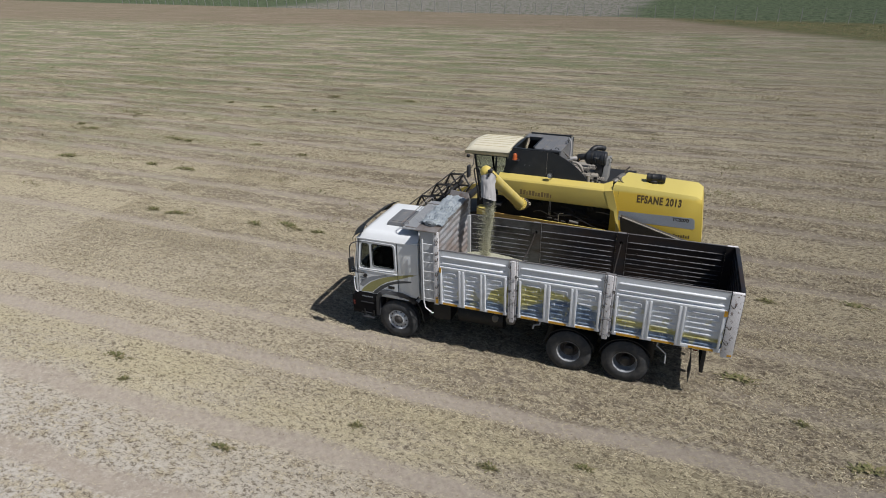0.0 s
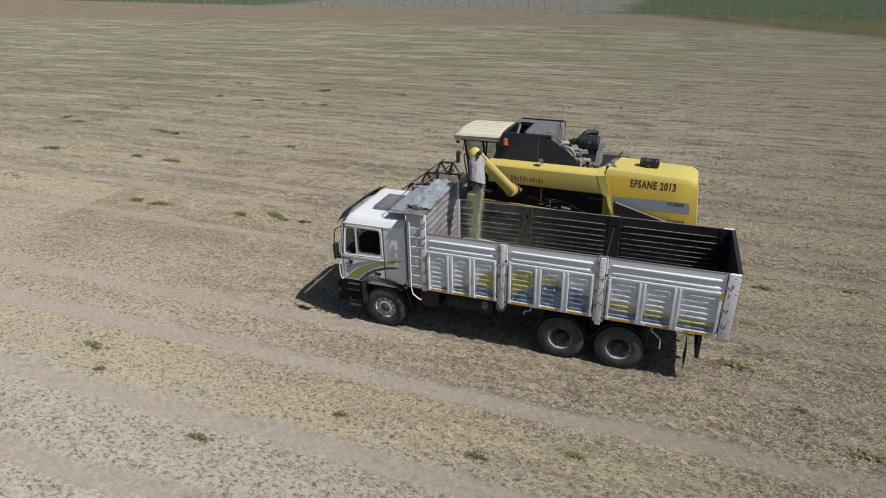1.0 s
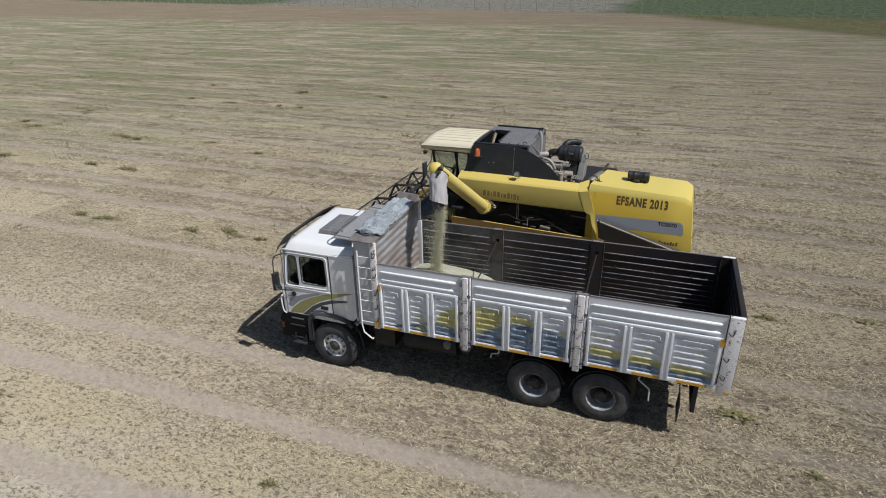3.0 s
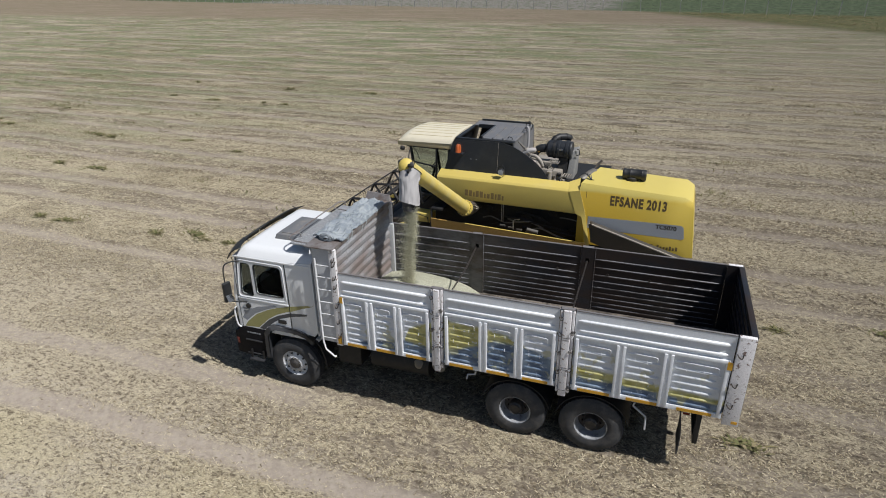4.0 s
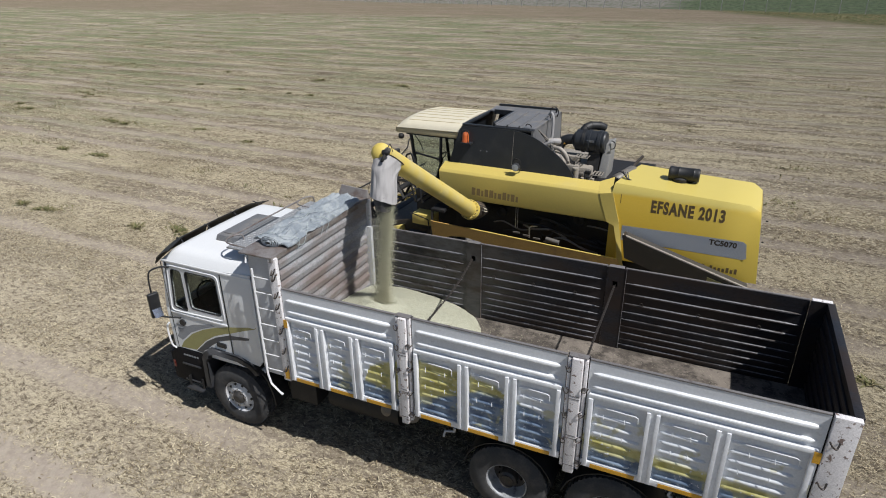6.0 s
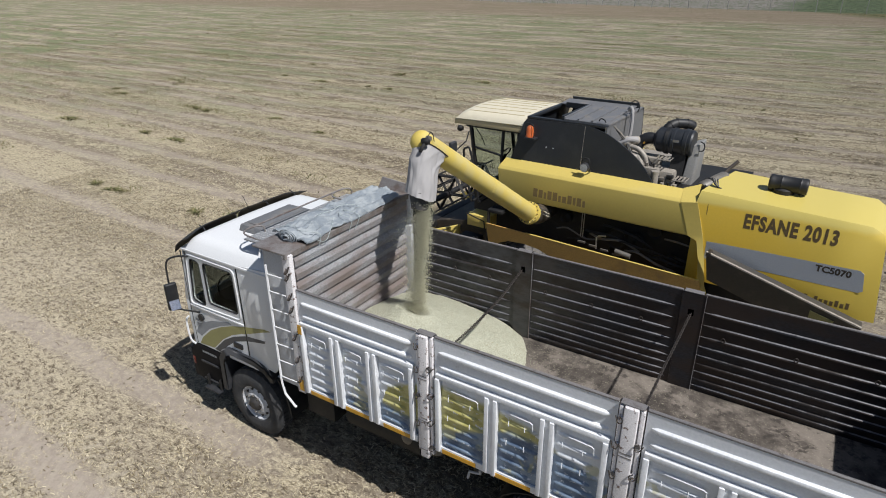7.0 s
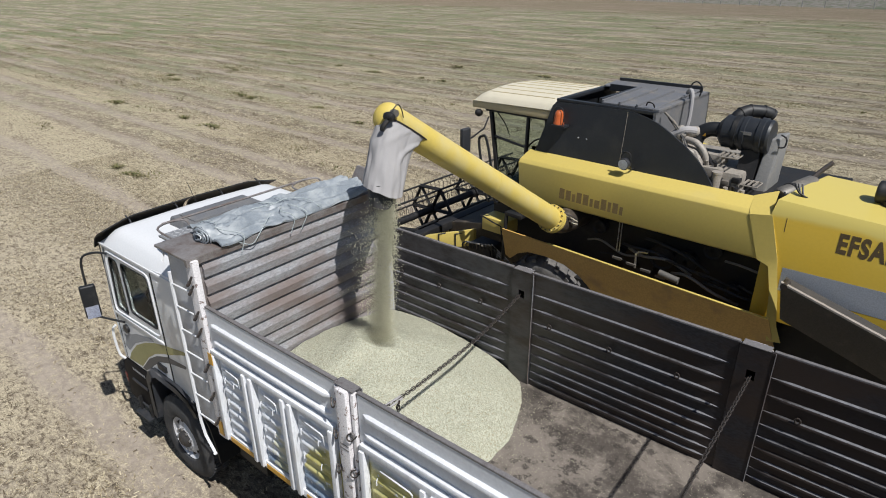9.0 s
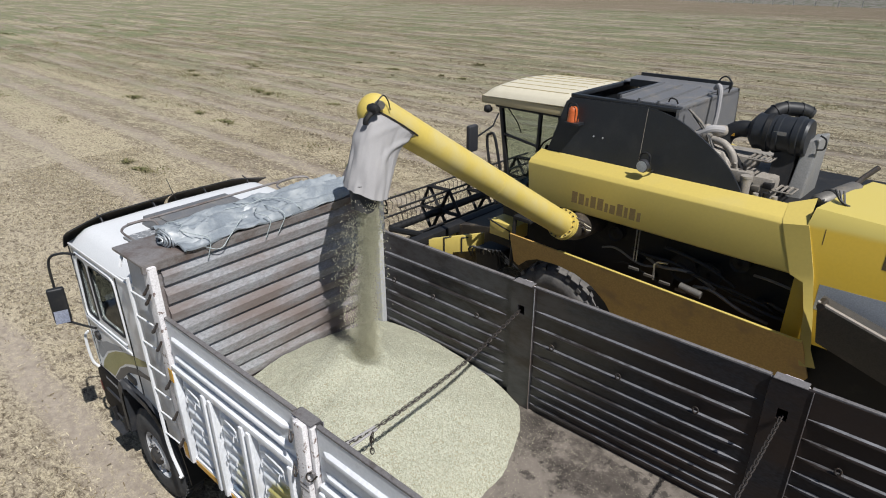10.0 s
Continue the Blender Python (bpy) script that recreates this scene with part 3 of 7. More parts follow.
def lettering(name, text, size, material, parent, m, squeeze=1.0, bold=0.0, depth=0.002, spacing=1.0):
    """Words in the built-in font as a thin mesh; m sets the plane they stand on."""
    cu = bpy.data.curves.new(name, "FONT")
    cu.body, cu.size, cu.extrude, cu.offset, cu.space_character = text, size, depth, bold, spacing
    cu.resolution_u = 4
    tmp = bpy.data.objects.new(name, cu)
    me = bpy.data.meshes.new_from_object(tmp)
    bpy.data.objects.remove(tmp)
    me.transform(m @ Matrix.Diagonal((squeeze, 1, 1, 1)))
    me.materials.append(M[material])
    ob = new(name, me)
    ob.parent = parent
    return ob


def wobble(x, y, z, s=1.0, seed=0.0):
    return noise.noise(Vector((x * s + seed, y * s - seed, z * s + 2 * seed)))


# ---------------------------------------------------------------- the lorry
def wheel(parent, x, y_out, dual, front):
    """A wheel with tyre, rim and hub; y_out is the tyre's outer side."""
    R, W = 0.55, 0.29
    ob = part("wheel", lathe(new_bm(), [(0.10, 0.02), (0.10, 0.20)], (x, y_out, R), seg=16), "hub_dark", parent)
    for k in range(2 if dual else 1):
        y = y_out + k * 0.335
        bm = new_bm()
        lathe(bm, [(0.285, 0.03), (0.30, 0.005), (0.36, -0.012), (0.43, -0.005), (0.495, 0.012), (0.525, 0.03), (R, 0.05), (R, W - 0.05), (0.52, W - 0.02), (0.44, W), (0.33, W), (0.285, W - 0.03)], (x, y, R), seg=48)
        for i in range(48):  # tread blocks
            a = i * math.tau / 48
            c, s = math.cos(a), math.sin(a)
            tz, tx = Vector((c, 0, s)), Vector((-s, 0, c))
            for y0, y1, sh in ((0.045, 0.125, 0.0), (W - 0.125, W - 0.045, 0.5)):
                o = Vector((x, y, R))
                a2 = a + sh * math.tau / 48
                tz, tx = Vector((math.cos(a2), 0, math.sin(a2))), Vector((-math.sin(a2), 0, math.cos(a2)))
                ring = [o + tz * (R - 0.004) + tx * q * 0.023 for q in (-1, 1)]
                top = [o + tz * (R + 0.012) + tx * q * 0.019 for q in (-1, 1)]
                slab(bm, [ring[0] + Vector((0, y0, 0)), ring[1] + Vector((0, y0, 0)), ring[1] + Vector((0, y1, 0)), ring[0] + Vector((0, y1, 0))],
                     [top[0] + Vector((0, y0, 0)), top[1] + Vector((0, y0, 0)), top[1] + Vector((0, y1, 0)), top[0] + Vector((0, y1, 0))])
        part("tyre", bm, "rubber", ob)
    bm = new_bm()
    if front:
        lathe(bm, [(0.295, 0.045), (0.285, 0.02), (0.272, 0.03), (0.262, 0.06), (0.245, 0.07), (0.16, 0.015), (0.135, 0.01), (0.12, 0.03), (0.11, 0.05)], (x, y_out, R), seg=32)
        rim = part("rim", bm, "rim_pale", ob, "dusty white steel rim")
        bm = new_bm()
        lathe(bm, [(0.0, -0.045), (0.06, -0.045), (0.095, -0.02), (0.125, 0.022)], (x, y_out, R), seg=24)
        part("hub", bm, "hub_dark", rim)
        for i in range(10):
            a = i * math.tau / 10
            c0 = Vector((x + 0.222 * math.cos(a), y_out + 0.042, R + 0.222 * math.sin(a)))
            part("hand_hole", rod(new_bm(), c0, c0 + Vector((0, 0.03, 0)), 0.021, seg=12), "chassis", rim, "dark hand hole")
        for i in range(10):
            a = (i + 0.5) * math.tau / 10
            bm = rod(new_bm(), (x + 0.145 * math.cos(a), y_out - 0.012, R + 0.145 * math.sin(a)), (x + 0.145 * math.cos(a), y_out + 0.02, R + 0.145 * math.sin(a)), 0.016, seg=6)
            part("nut", bm, "chrome", rim)
    else:
        lathe(bm, [(0.298, 0.04), (0.288, 0.012), (0.275, 0.02), (0.266, 0.06), (0.258, 0.16), (0.235, 0.20)], (x, y_out, R), seg=32)
        rim = part("rim", bm, "rim_white", ob, "dirty white deep-dished rim")
        bm = lathe(new_bm(), [(0.24, 0.20), (0.17, 0.215), (0.13, 0.20), (0.125, 0.07), (0.10, 0.045), (0.0, 0.04)], (x, y_out, R), seg=24)
        part("hub", bm, "hub_dark", rim)
        for i in range(10):
            a = (i + 0.5) * math.tau / 10
            part("nut", rod(new_bm(), (x + 0.165 * math.cos(a), y_out + 0.17, R + 0.165 * math.sin(a)), (x + 0.165 * math.cos(a), y_out + 0.21, R + 0.165 * math.sin(a)), 0.016, seg=6), "chain", rim)
    return ob


def rounded(outline, r, n=4):
    """The outline with its corners rounded off by about r."""
    out = []
    for i, p in enumerate(outline):
        p = Vector(p)
        a, b = Vector(outline[i - 1]) - p, Vector(outline[(i + 1) % len(outline)]) - p
        a, b = p + a.normalized() * r, p + b.normalized() * r
        for k in range(n + 1):
            q = k / n
            out.append(tuple((1 - q) ** 2 * a + 2 * q * (1 - q) * p + q * q * b))
    return out


def holed_sheet(bm, outer, holes, y0, y1):
    """A sheet in the xz plane from y0 to y1 with openings of any outline."""
    edges = []
    for loop in [outer, *holes]:
        vs = [bm.verts.new((x, y0, z)) for x, z in loop]
        edges += [bm.edges.new((vs[i - 1], vs[i])) for i in range(len(vs))]
    bmesh.ops.triangle_fill(bm, use_beauty=True, use_dissolve=False, edges=edges)
    made = bmesh.ops.extrude_face_region(bm, geom=list(bm.faces))
    bmesh.ops.translate(bm, vec=(0, y1 - y0, 0), verts=[g for g in made["geom"] if isinstance(g, bmesh.types.BMVert)])
    return bm


def flat_shape(name, outline, y, material, parent, d=0.001):
    return part(name, prism_y(new_bm(), outline, y - d, y), material, parent, smooth=0)


CAB_Y0, CAB_Y1 = 0.09, 2.42   # the cab's two sides


def build_cab(truck):
    # shell: rear wall, roof, front, floor, far side
    bm = new_bm()
    # rear part of each side, behind the door
    for y0, y1 in ((CAB_Y0, CAB_Y0 + 0.05), (CAB_Y1 - 0.05, CAB_Y1)):
        prism_y(bm, [(-0.44, 1.36), (-0.44, 2.86), (0.14, 2.90), (0.14, 1.42), (0.05, 1.30)], y0, y1, 0.012)
    box(bm, 0.10, 0.14, CAB_Y0 + 0.05, CAB_Y1 - 0.05, 1.30, 2.88)
    box(bm, -1.68, 0.10, CAB_Y0 + 0.05, CAB_Y1 - 0.05, 1.16, 1.22)
    cab = part("cab", bm, "white_paint", truck, "white painted steel cab, dusty")
    # roof: rounded cap with a raised middle
    bm = new_bm()

    def roof(u, v):
        x = -1.60 + 1.74 * u
        y = CAB_Y0 - 0.01 + (CAB_Y1 - CAB_Y0 + 0.02) * v
        ex = min(u / 0.16, 1.0)
        ey = min(min(v, 1 - v) / 0.10, 1.0)
        z = 2.84 + 0.19 * (1 - (1 - ex) ** 2.2) * (1 - (1 - ey) ** 2.4) + 0.035 * math.sin(math.pi * v) * ex
        return (x + 0.07 * (1 - ex) * 0.0, y, z)
    grid_sheet(bm, roof, 30, 30)
    thicken(bm, 0.03)
    part("roof", bm, "white_paint", cab, "", 60)
    # gutter moulding round the roof's foot
    for y in (CAB_Y0 - 0.012, CAB_Y1 - 0.008):
        part("gutter", box(new_bm(), -1.57, 0.14, y, y + 0.02, 2.815, 2.85, 0.006), "white_paint", cab)
    # front: windscreen frame, screen and lower front
    bm = new_bm()
    slab(bm, [(-1.70, CAB_Y0, 1.22), (-1.70, CAB_Y1, 1.22), (-1.72, CAB_Y1, 1.98), (-1.72, CAB_Y0, 1.98)],
         [(-1.62, CAB_Y0, 1.22), (-1.62, CAB_Y1, 1.22), (-1.64, CAB_Y1, 1.98), (-1.64, CAB_Y0, 1.98)], 0.02)
    for y0, y1 in ((CAB_Y0, CAB_Y0 + 0.11), (CAB_Y1 - 0.11, CAB_Y1)):
        slab(bm, [(-1.72, y0, 1.98), (-1.72, y1, 1.98), (-1.57, y1, 2.84), (-1.57, y0, 2.84)], [(-1.62, y0, 1.98), (-1.62, y1, 1.98), (-1.49, y1, 2.84), (-1.49, y0, 2.84)], 0.01)
    part("front_panel", bm, "white_paint", cab)
    bm = new_bm()
    slab(bm, [(-1.70, CAB_Y0 + 0.11, 1.98), (-1.70, CAB_Y1 - 0.11, 1.98), (-1.56, CAB_Y1 - 0.11, 2.83), (-1.56, CAB_Y0 + 0.11, 2.83)],
         [(-1.694, CAB_Y0 + 0.11, 1.98), (-1.694, CAB_Y1 - 0.11, 1.98), (-1.554, CAB_Y1 - 0.11, 2.83), (-1.554, CAB_Y0 + 0.11, 2.83)])
    part("windscreen", bm, "glass", cab, "dark tinted windscreen").visible_shadow = False
    for side_y, s in ((CAB_Y0, 1), (CAB_Y1, -1)):
        ya, yb = sorted((side_y, side_y + s * 0.045))
        # door with its two round-cornered panes
        holes = [rounded([(-1.525, 2.02), (-1.245, 1.99), (-1.245, 2.70), (-1.445, 2.71)], 0.06), rounded([(-1.165, 2.06), (-0.545, 2.06), (-0.560, 2.71), (-1.165, 2.71)], 0.07)]
        bm = holed_sheet(new_bm(), [(-1.62, 1.24), (-0.455, 1.24), (-0.455, 2.83), (-1.535, 2.83), (-1.62, 2.05)], holes, ya, yb)
        door = part("door", bm, "white_paint", cab, "", 0)
        for hole in holes:
            yf = side_y + s * 0.008
            win = part("window", tube(new_bm(), [(x, yf, z) for x, z in hole], 0.013, 6, True), "dark_plastic", door, "", 60)
            part("pane", prism_y(new_bm(), hole, *sorted((side_y + s * 0.016, side_y + s * 0.021))), "glass", win, "dark tinted pane").visible_shadow = False
        # raised rim of the door frame round both panes
        rim = rounded([(-1.585, 1.955), (-0.490, 1.985), (-0.505, 2.765), (-1.500, 2.775)], 0.09)
        part("window_rim", tube(new_bm(), [(x, side_y - s * 0.001, z) for x, z in rim], 0.012, 6, True), "white_paint", door, "", 60)
        ys = side_y - s * 0.002
        for xa in (-1.62, -0.452):
            part("door_gap", box(new_bm(), xa - 0.004, xa + 0.004, *sorted((ys - s * 0.002, ys + s * 0.01)), 1.36 if xa > -1 else 1.24, 2.80), "dark_plastic", door)
        part("waist_moulding", box(new_bm(), -1.62, -0.46, *sorted((side_y - s * 0.014, side_y + s * 0.004)), 1.90, 1.93, 0.006), "white_paint", door)
        part("handle", box(new_bm(), -0.74, -0.56, *sorted((side_y - s * 0.028, side_y + s * 0.004)), 1.48, 1.56, 0.012), "dark_plastic", door, "black door handle")
        part("fuel_cap", rod(new_bm(), (-1.40, side_y, 1.76), (-1.40, side_y - s * 0.03, 1.76), 0.055, seg=14), "dark_plastic", door)
        bm = new_bm()
        tube(bm, curve_points([(-1.70, side_y - s * 0.02, 1.70), (-1.72, side_y - s * 0.06, 1.62), (-1.70, side_y - s * 0.06, 1.32), (-1.66, side_y - s * 0.02, 1.22)]), 0.016)
        part("grab_bar", bm, "white_paint", cab)
        # painted swoosh in olive, dark and grey
        yd = side_y - s * 0.0005 if s > 0 else side_y + 0.0015
        dd = 0.0008 * s
        for name, shape, mat_name, lift in (
                ("stripe", [(-1.57, 1.25), (-1.48, 1.38), (-1.25, 1.58), (-0.99, 1.72), (-0.73, 1.82), (-0.456, 1.895), (-0.456, 1.775), (-0.54, 1.755), (-0.78, 1.65), (-0.99, 1.51), (-1.23, 1.28)], "olive", 0),
                ("stripe", [(-0.445, 1.895), (0.10, 2.02), (0.08, 1.985), (-0.13, 1.91), (-0.445, 1.78)], "olive", 0),
                ("stripe", [(-1.23, 1.26), (-0.97, 1.505), (-0.74, 1.64), (-0.456, 1.745), (-0.456, 1.66), (-0.70, 1.575), (-0.89, 1.44), (-1.10, 1.25)], "decal_dark", 1),
                ("stripe", [(-0.445, 1.745), (-0.06, 1.79), (-0.08, 1.745), (-0.445, 1.665)], "decal_dark", 1),
                ("stripe", [(-1.60, 1.45), (-1.50, 1.62), (-1.20, 1.76), (-0.80, 1.86), (-0.73, 1.835), (-1.0, 1.735), (-1.27, 1.60), (-1.50, 1.40)], "decal_grey", 1)):
            flat_shape(name, shape, yd - dd * lift, mat_name, door if shape[0][0] < -0.45 else cab)
        for k in range(2):
            flat_shape("lettering_bar", [(-1.56 + 0.02 * k, 1.70 - 0.07 * k), (-1.34, 1.70 - 0.07 * k), (-1.34, 1.66 - 0.07 * k), (-1.56 + 0.02 * k, 1.66 - 0.07 * k)], yd - dd * 2, "decal_grey", door)
        # pressed panel behind the door
        part("side_pressing", box(new_bm(), -0.36, 0.09, *sorted((side_y - s * 0.003, side_y + s * 0.03)), 1.98, 2.74, 0.012, 2), "white_paint", cab)
        # mirror on its bent arm
        arm = new_bm()
        tube(arm, curve_points([(-1.46, side_y - s * 0.0, 2.74), (-1.58, side_y - s * 0.10, 2.75), (-1.68, side_y - s * 0.20, 2.68), (-1.70, side_y - s * 0.22, 2.40), (-1.69, side_y - s * 0.21, 1.96), (-1.64, side_y - s * 0.16, 1.90), (-1.42, side_y - s * 0.01, 1.84)], 5), 0.014)
        marm = part("mirror_arm", arm, "dark_plastic", cab)
        bm = new_bm()
        box(bm, -0.035, 0.035, -0.085, 0.085, -0.21, 0.21, 0.025, 3)
        turnm = Matrix.Translation((-1.67, side_y - s * 0.23, 2.14)) @ Matrix.Rotation(radians(-18 * s), 4, "Z")
        bm.transform(turnm)
        part("mirror_housing", bm, "dark_plastic", marm, "black mirror housing")
        bm = new_bm()
        box(bm, 0.0, 0.004, -0.068, 0.068, -0.085, 0.085)
        bm.transform(turnm @ Matrix.Translation((0.060, 0, -0.105)) @ Matrix.Rotation(radians(-30), 4, "Y"))
        part("mirror_glass", bm, "mirror", marm, "mirror glass")
        # dark lower side: bumper corner, steps, arch
        bm = new_bm()
        prism_y(bm, [(-1.80, 0.62), (-1.82, 1.05), (-1.70, 1.22), (-1.05, 1.22), (-1.02, 1.10), (-1.10, 0.70), (-1.16, 0.56), (-1.66, 0.56)], *sorted((side_y - s * 0.01, side_y + s * 0.30)), 0.02)
        low = part("step_box", bm, "black_plastic", cab, "black plastic step box")
        for z in (0.60, 0.92):
            part("step", box(new_bm(), -1.60, -1.20, *sorted((side_y - s * 0.03, side_y + s * 0.1)), z, z + 0.03, 0.008), "grey_plastic", low)
        part("side_lamp", box(new_bm(), -1.83, -1.77, *sorted((side_y - s * 0.016, side_y + s * 0.03)), 0.80, 0.94, 0.012), "red_lens", low, "small dark red lamp")
        part("step_tread", box(new_bm(), -1.52, -1.18, *sorted((side_y - s * 0.11, side_y - s * 0.011)), 0.50, 0.53, 0.006), "grey_plastic", low, "dark perforated step tread")
        for xa in (-1.50, -1.22):
            part("step_hanger", box(new_bm(), xa, xa + 0.03, *sorted((side_y - s * 0.05, side_y - s * 0.012)), 0.53, 0.72), "chassis", low)
        bm = new_bm()  # wheel arch, flat on top
        outer = [(-1.13, 0.60), (-1.11, 1.18), (-1.02, 1.34), (-0.88, 1.42), (-0.34, 1.405), (-0.10, 1.33), (0.03, 1.22), (0.05, 1.16)]
        inner = [(-1.02, 0.60), (-1.01, 1.12), (-0.94, 1.25), (-0.83, 1.31), (-0.36, 1.30), (-0.15, 1.24), (-0.05, 1.15), (-0.04, 1.12)]
        for (a0, a1), (b0, b1) in zip(zip(outer, outer[1:]), zip(inner, inner[1:])):
            slab(bm, [(p[0], side_y - s * 0.05, p[1]) for p in (a0, a1, b1, b0)], [(p[0], side_y + s * 0.36, p[1]) for p in (a0, a1, b1, b0)])
        bmesh.ops.remove_doubles(bm, verts=bm.verts, dist=0.001)
        bmesh.ops.bevel(bm, geom=[e for e in bm.edges if e.is_manifold and e.calc_face_angle(0) > 0.9], offset=0.012, segments=2, affect="EDGES")
        guard = [(0.03, 1.20), (0.14, 1.05), (0.21, 0.82), (0.24, 0.60)]
        gm = new_bm()
        for p0, p1 in zip(guard, guard[1:]):
            slab(gm, [(p0[0], side_y + s * 0.01, p0[1]), (p1[0], side_y + s * 0.01, p1[1]), (p1[0] + 0.03, side_y + s * 0.01, p1[1]), (p0[0] + 0.03, side_y + s * 0.01, p0[1])],
                 [(p0[0], side_y + s * 0.36, p0[1]), (p1[0], side_y + s * 0.36, p1[1]), (p1[0] + 0.03, side_y + s * 0.36, p1[1]), (p0[0] + 0.03, side_y + s * 0.36, p0[1])])
        part("rear_guard", gm, "chassis", cab)
        for k in range(6):  # unread lettering on the step box
            part("lettering_bar", box(new_bm(), -1.54 + 0.055 * k, -1.50 + 0.055 * k, *sorted((side_y - s * 0.0115, side_y - s * 0.009)), 1.10, 1.135), "decal_grey", low)
        part("wheel_arch", bm, "grey_plastic", cab, "dark grey plastic wheel arch")
    part("bumper", box(new_bm(), -1.86, -1.62, CAB_Y0, CAB_Y1, 0.56, 1.10, 0.03), "black_plastic", cab, "black front bumper")
    part("cab_liner", box(new_bm(), -1.55, 0.08, CAB_Y0 + 0.35, CAB_Y1 - 0.08, 1.24, 1.95, 0.05), "cab_dark", cab)
    for y in (0.55, 1.95):
        bm = new_bm()
        box(bm, -0.75, -0.30, y - 0.25, y + 0.25, 1.95, 2.08, 0.04)
        box(bm, -0.38, -0.20, y - 0.24, y + 0.24, 2.05, 2.66, 0.05)
        part("seat", bm, "cab_dark", cab)
    bm = new_bm()
    tube(bm, [(-1.22 + 0.10 * math.cos(a), 0.55 + 0.22 * math.sin(a), 2.10 - 0.18 * math.cos(a)) for a in [k * math.tau / 20 for k in range(20)]], 0.014, 6, True)
    part("steering_wheel", bm, "dark_plastic", cab)
    # roof hatch
    bm = new_bm()
    slab(bm, [(-0.98, 0.63, 3.00), (-0.42, 0.63, 3.00), (-0.42, 1.66, 3.00), (-0.98, 1.66, 3.00)], [(-0.94, 0.66, 3.15), (-0.45, 0.66, 3.15), (-0.45, 1.62, 3.15), (-0.94, 1.62, 3.15)], 0.025)
    hatch = part("roof_hatch", bm, "hatch_grey", cab, "dark grey raised roof hatch")
    part("hatch_ridge", box(new_bm(), -0.86, -0.54, 0.74, 1.54, 3.14, 3.165, 0.01), "hatch_grey", hatch)
    # sun visor in two smoked halves on brackets
    for y0, y1 in ((CAB_Y0 - 0.02, 1.24), (1.29, CAB_Y1 + 0.02)):
        bm = new_bm()

        def visor(u, v):
            y = y0 + (y1 - y0) * u
            e = abs((y - 1.255) / 1.18)
            x = -1.79 + 0.33 * v + 0.30 * max(0.0, e - 0.62) ** 1.3
            z = 2.83 + 0.275 * math.sqrt(max(v, 0.0)) - 0.20 * max(0.0, e - 0.66) ** 1.2 - 0.02 * e
            return (x, y, z)
        grid_sheet(bm, visor, 18, 6)
        thicken(bm, 0.012)
        vis = part("sun_visor", bm, "dark_plastic", cab, "smoked dark sun visor", 60)
        for k in range(2):
            y = y0 + (y1 - y0) * (0.30 + 0.50 * k)
            part("bracket", tube(new_bm(), [(-1.40, y, 2.98), (-1.45, y, 3.06), (-1.54, y, 3.085)], 0.010), "grey_plastic", vis)
    part("aerial", tube(new_bm(), [(-1.42, 1.26, 3.02), (-1.50, 1.22, 3.30)], 0.004, 5), "dark_plastic", cab)
    return cab


BAYS = ((0.74, 2.53), (2.77, 4.77), (5.03, 7.40))
UPRIGHTS = ((1.27, 1.83), (3.42, 4.05), (5.71, 6.43))
POSTS = ((2.53, 2.77), (4.77, 5.03))
RAIL, FLOOR = 2.865, 1.50
WIDE = 2.54


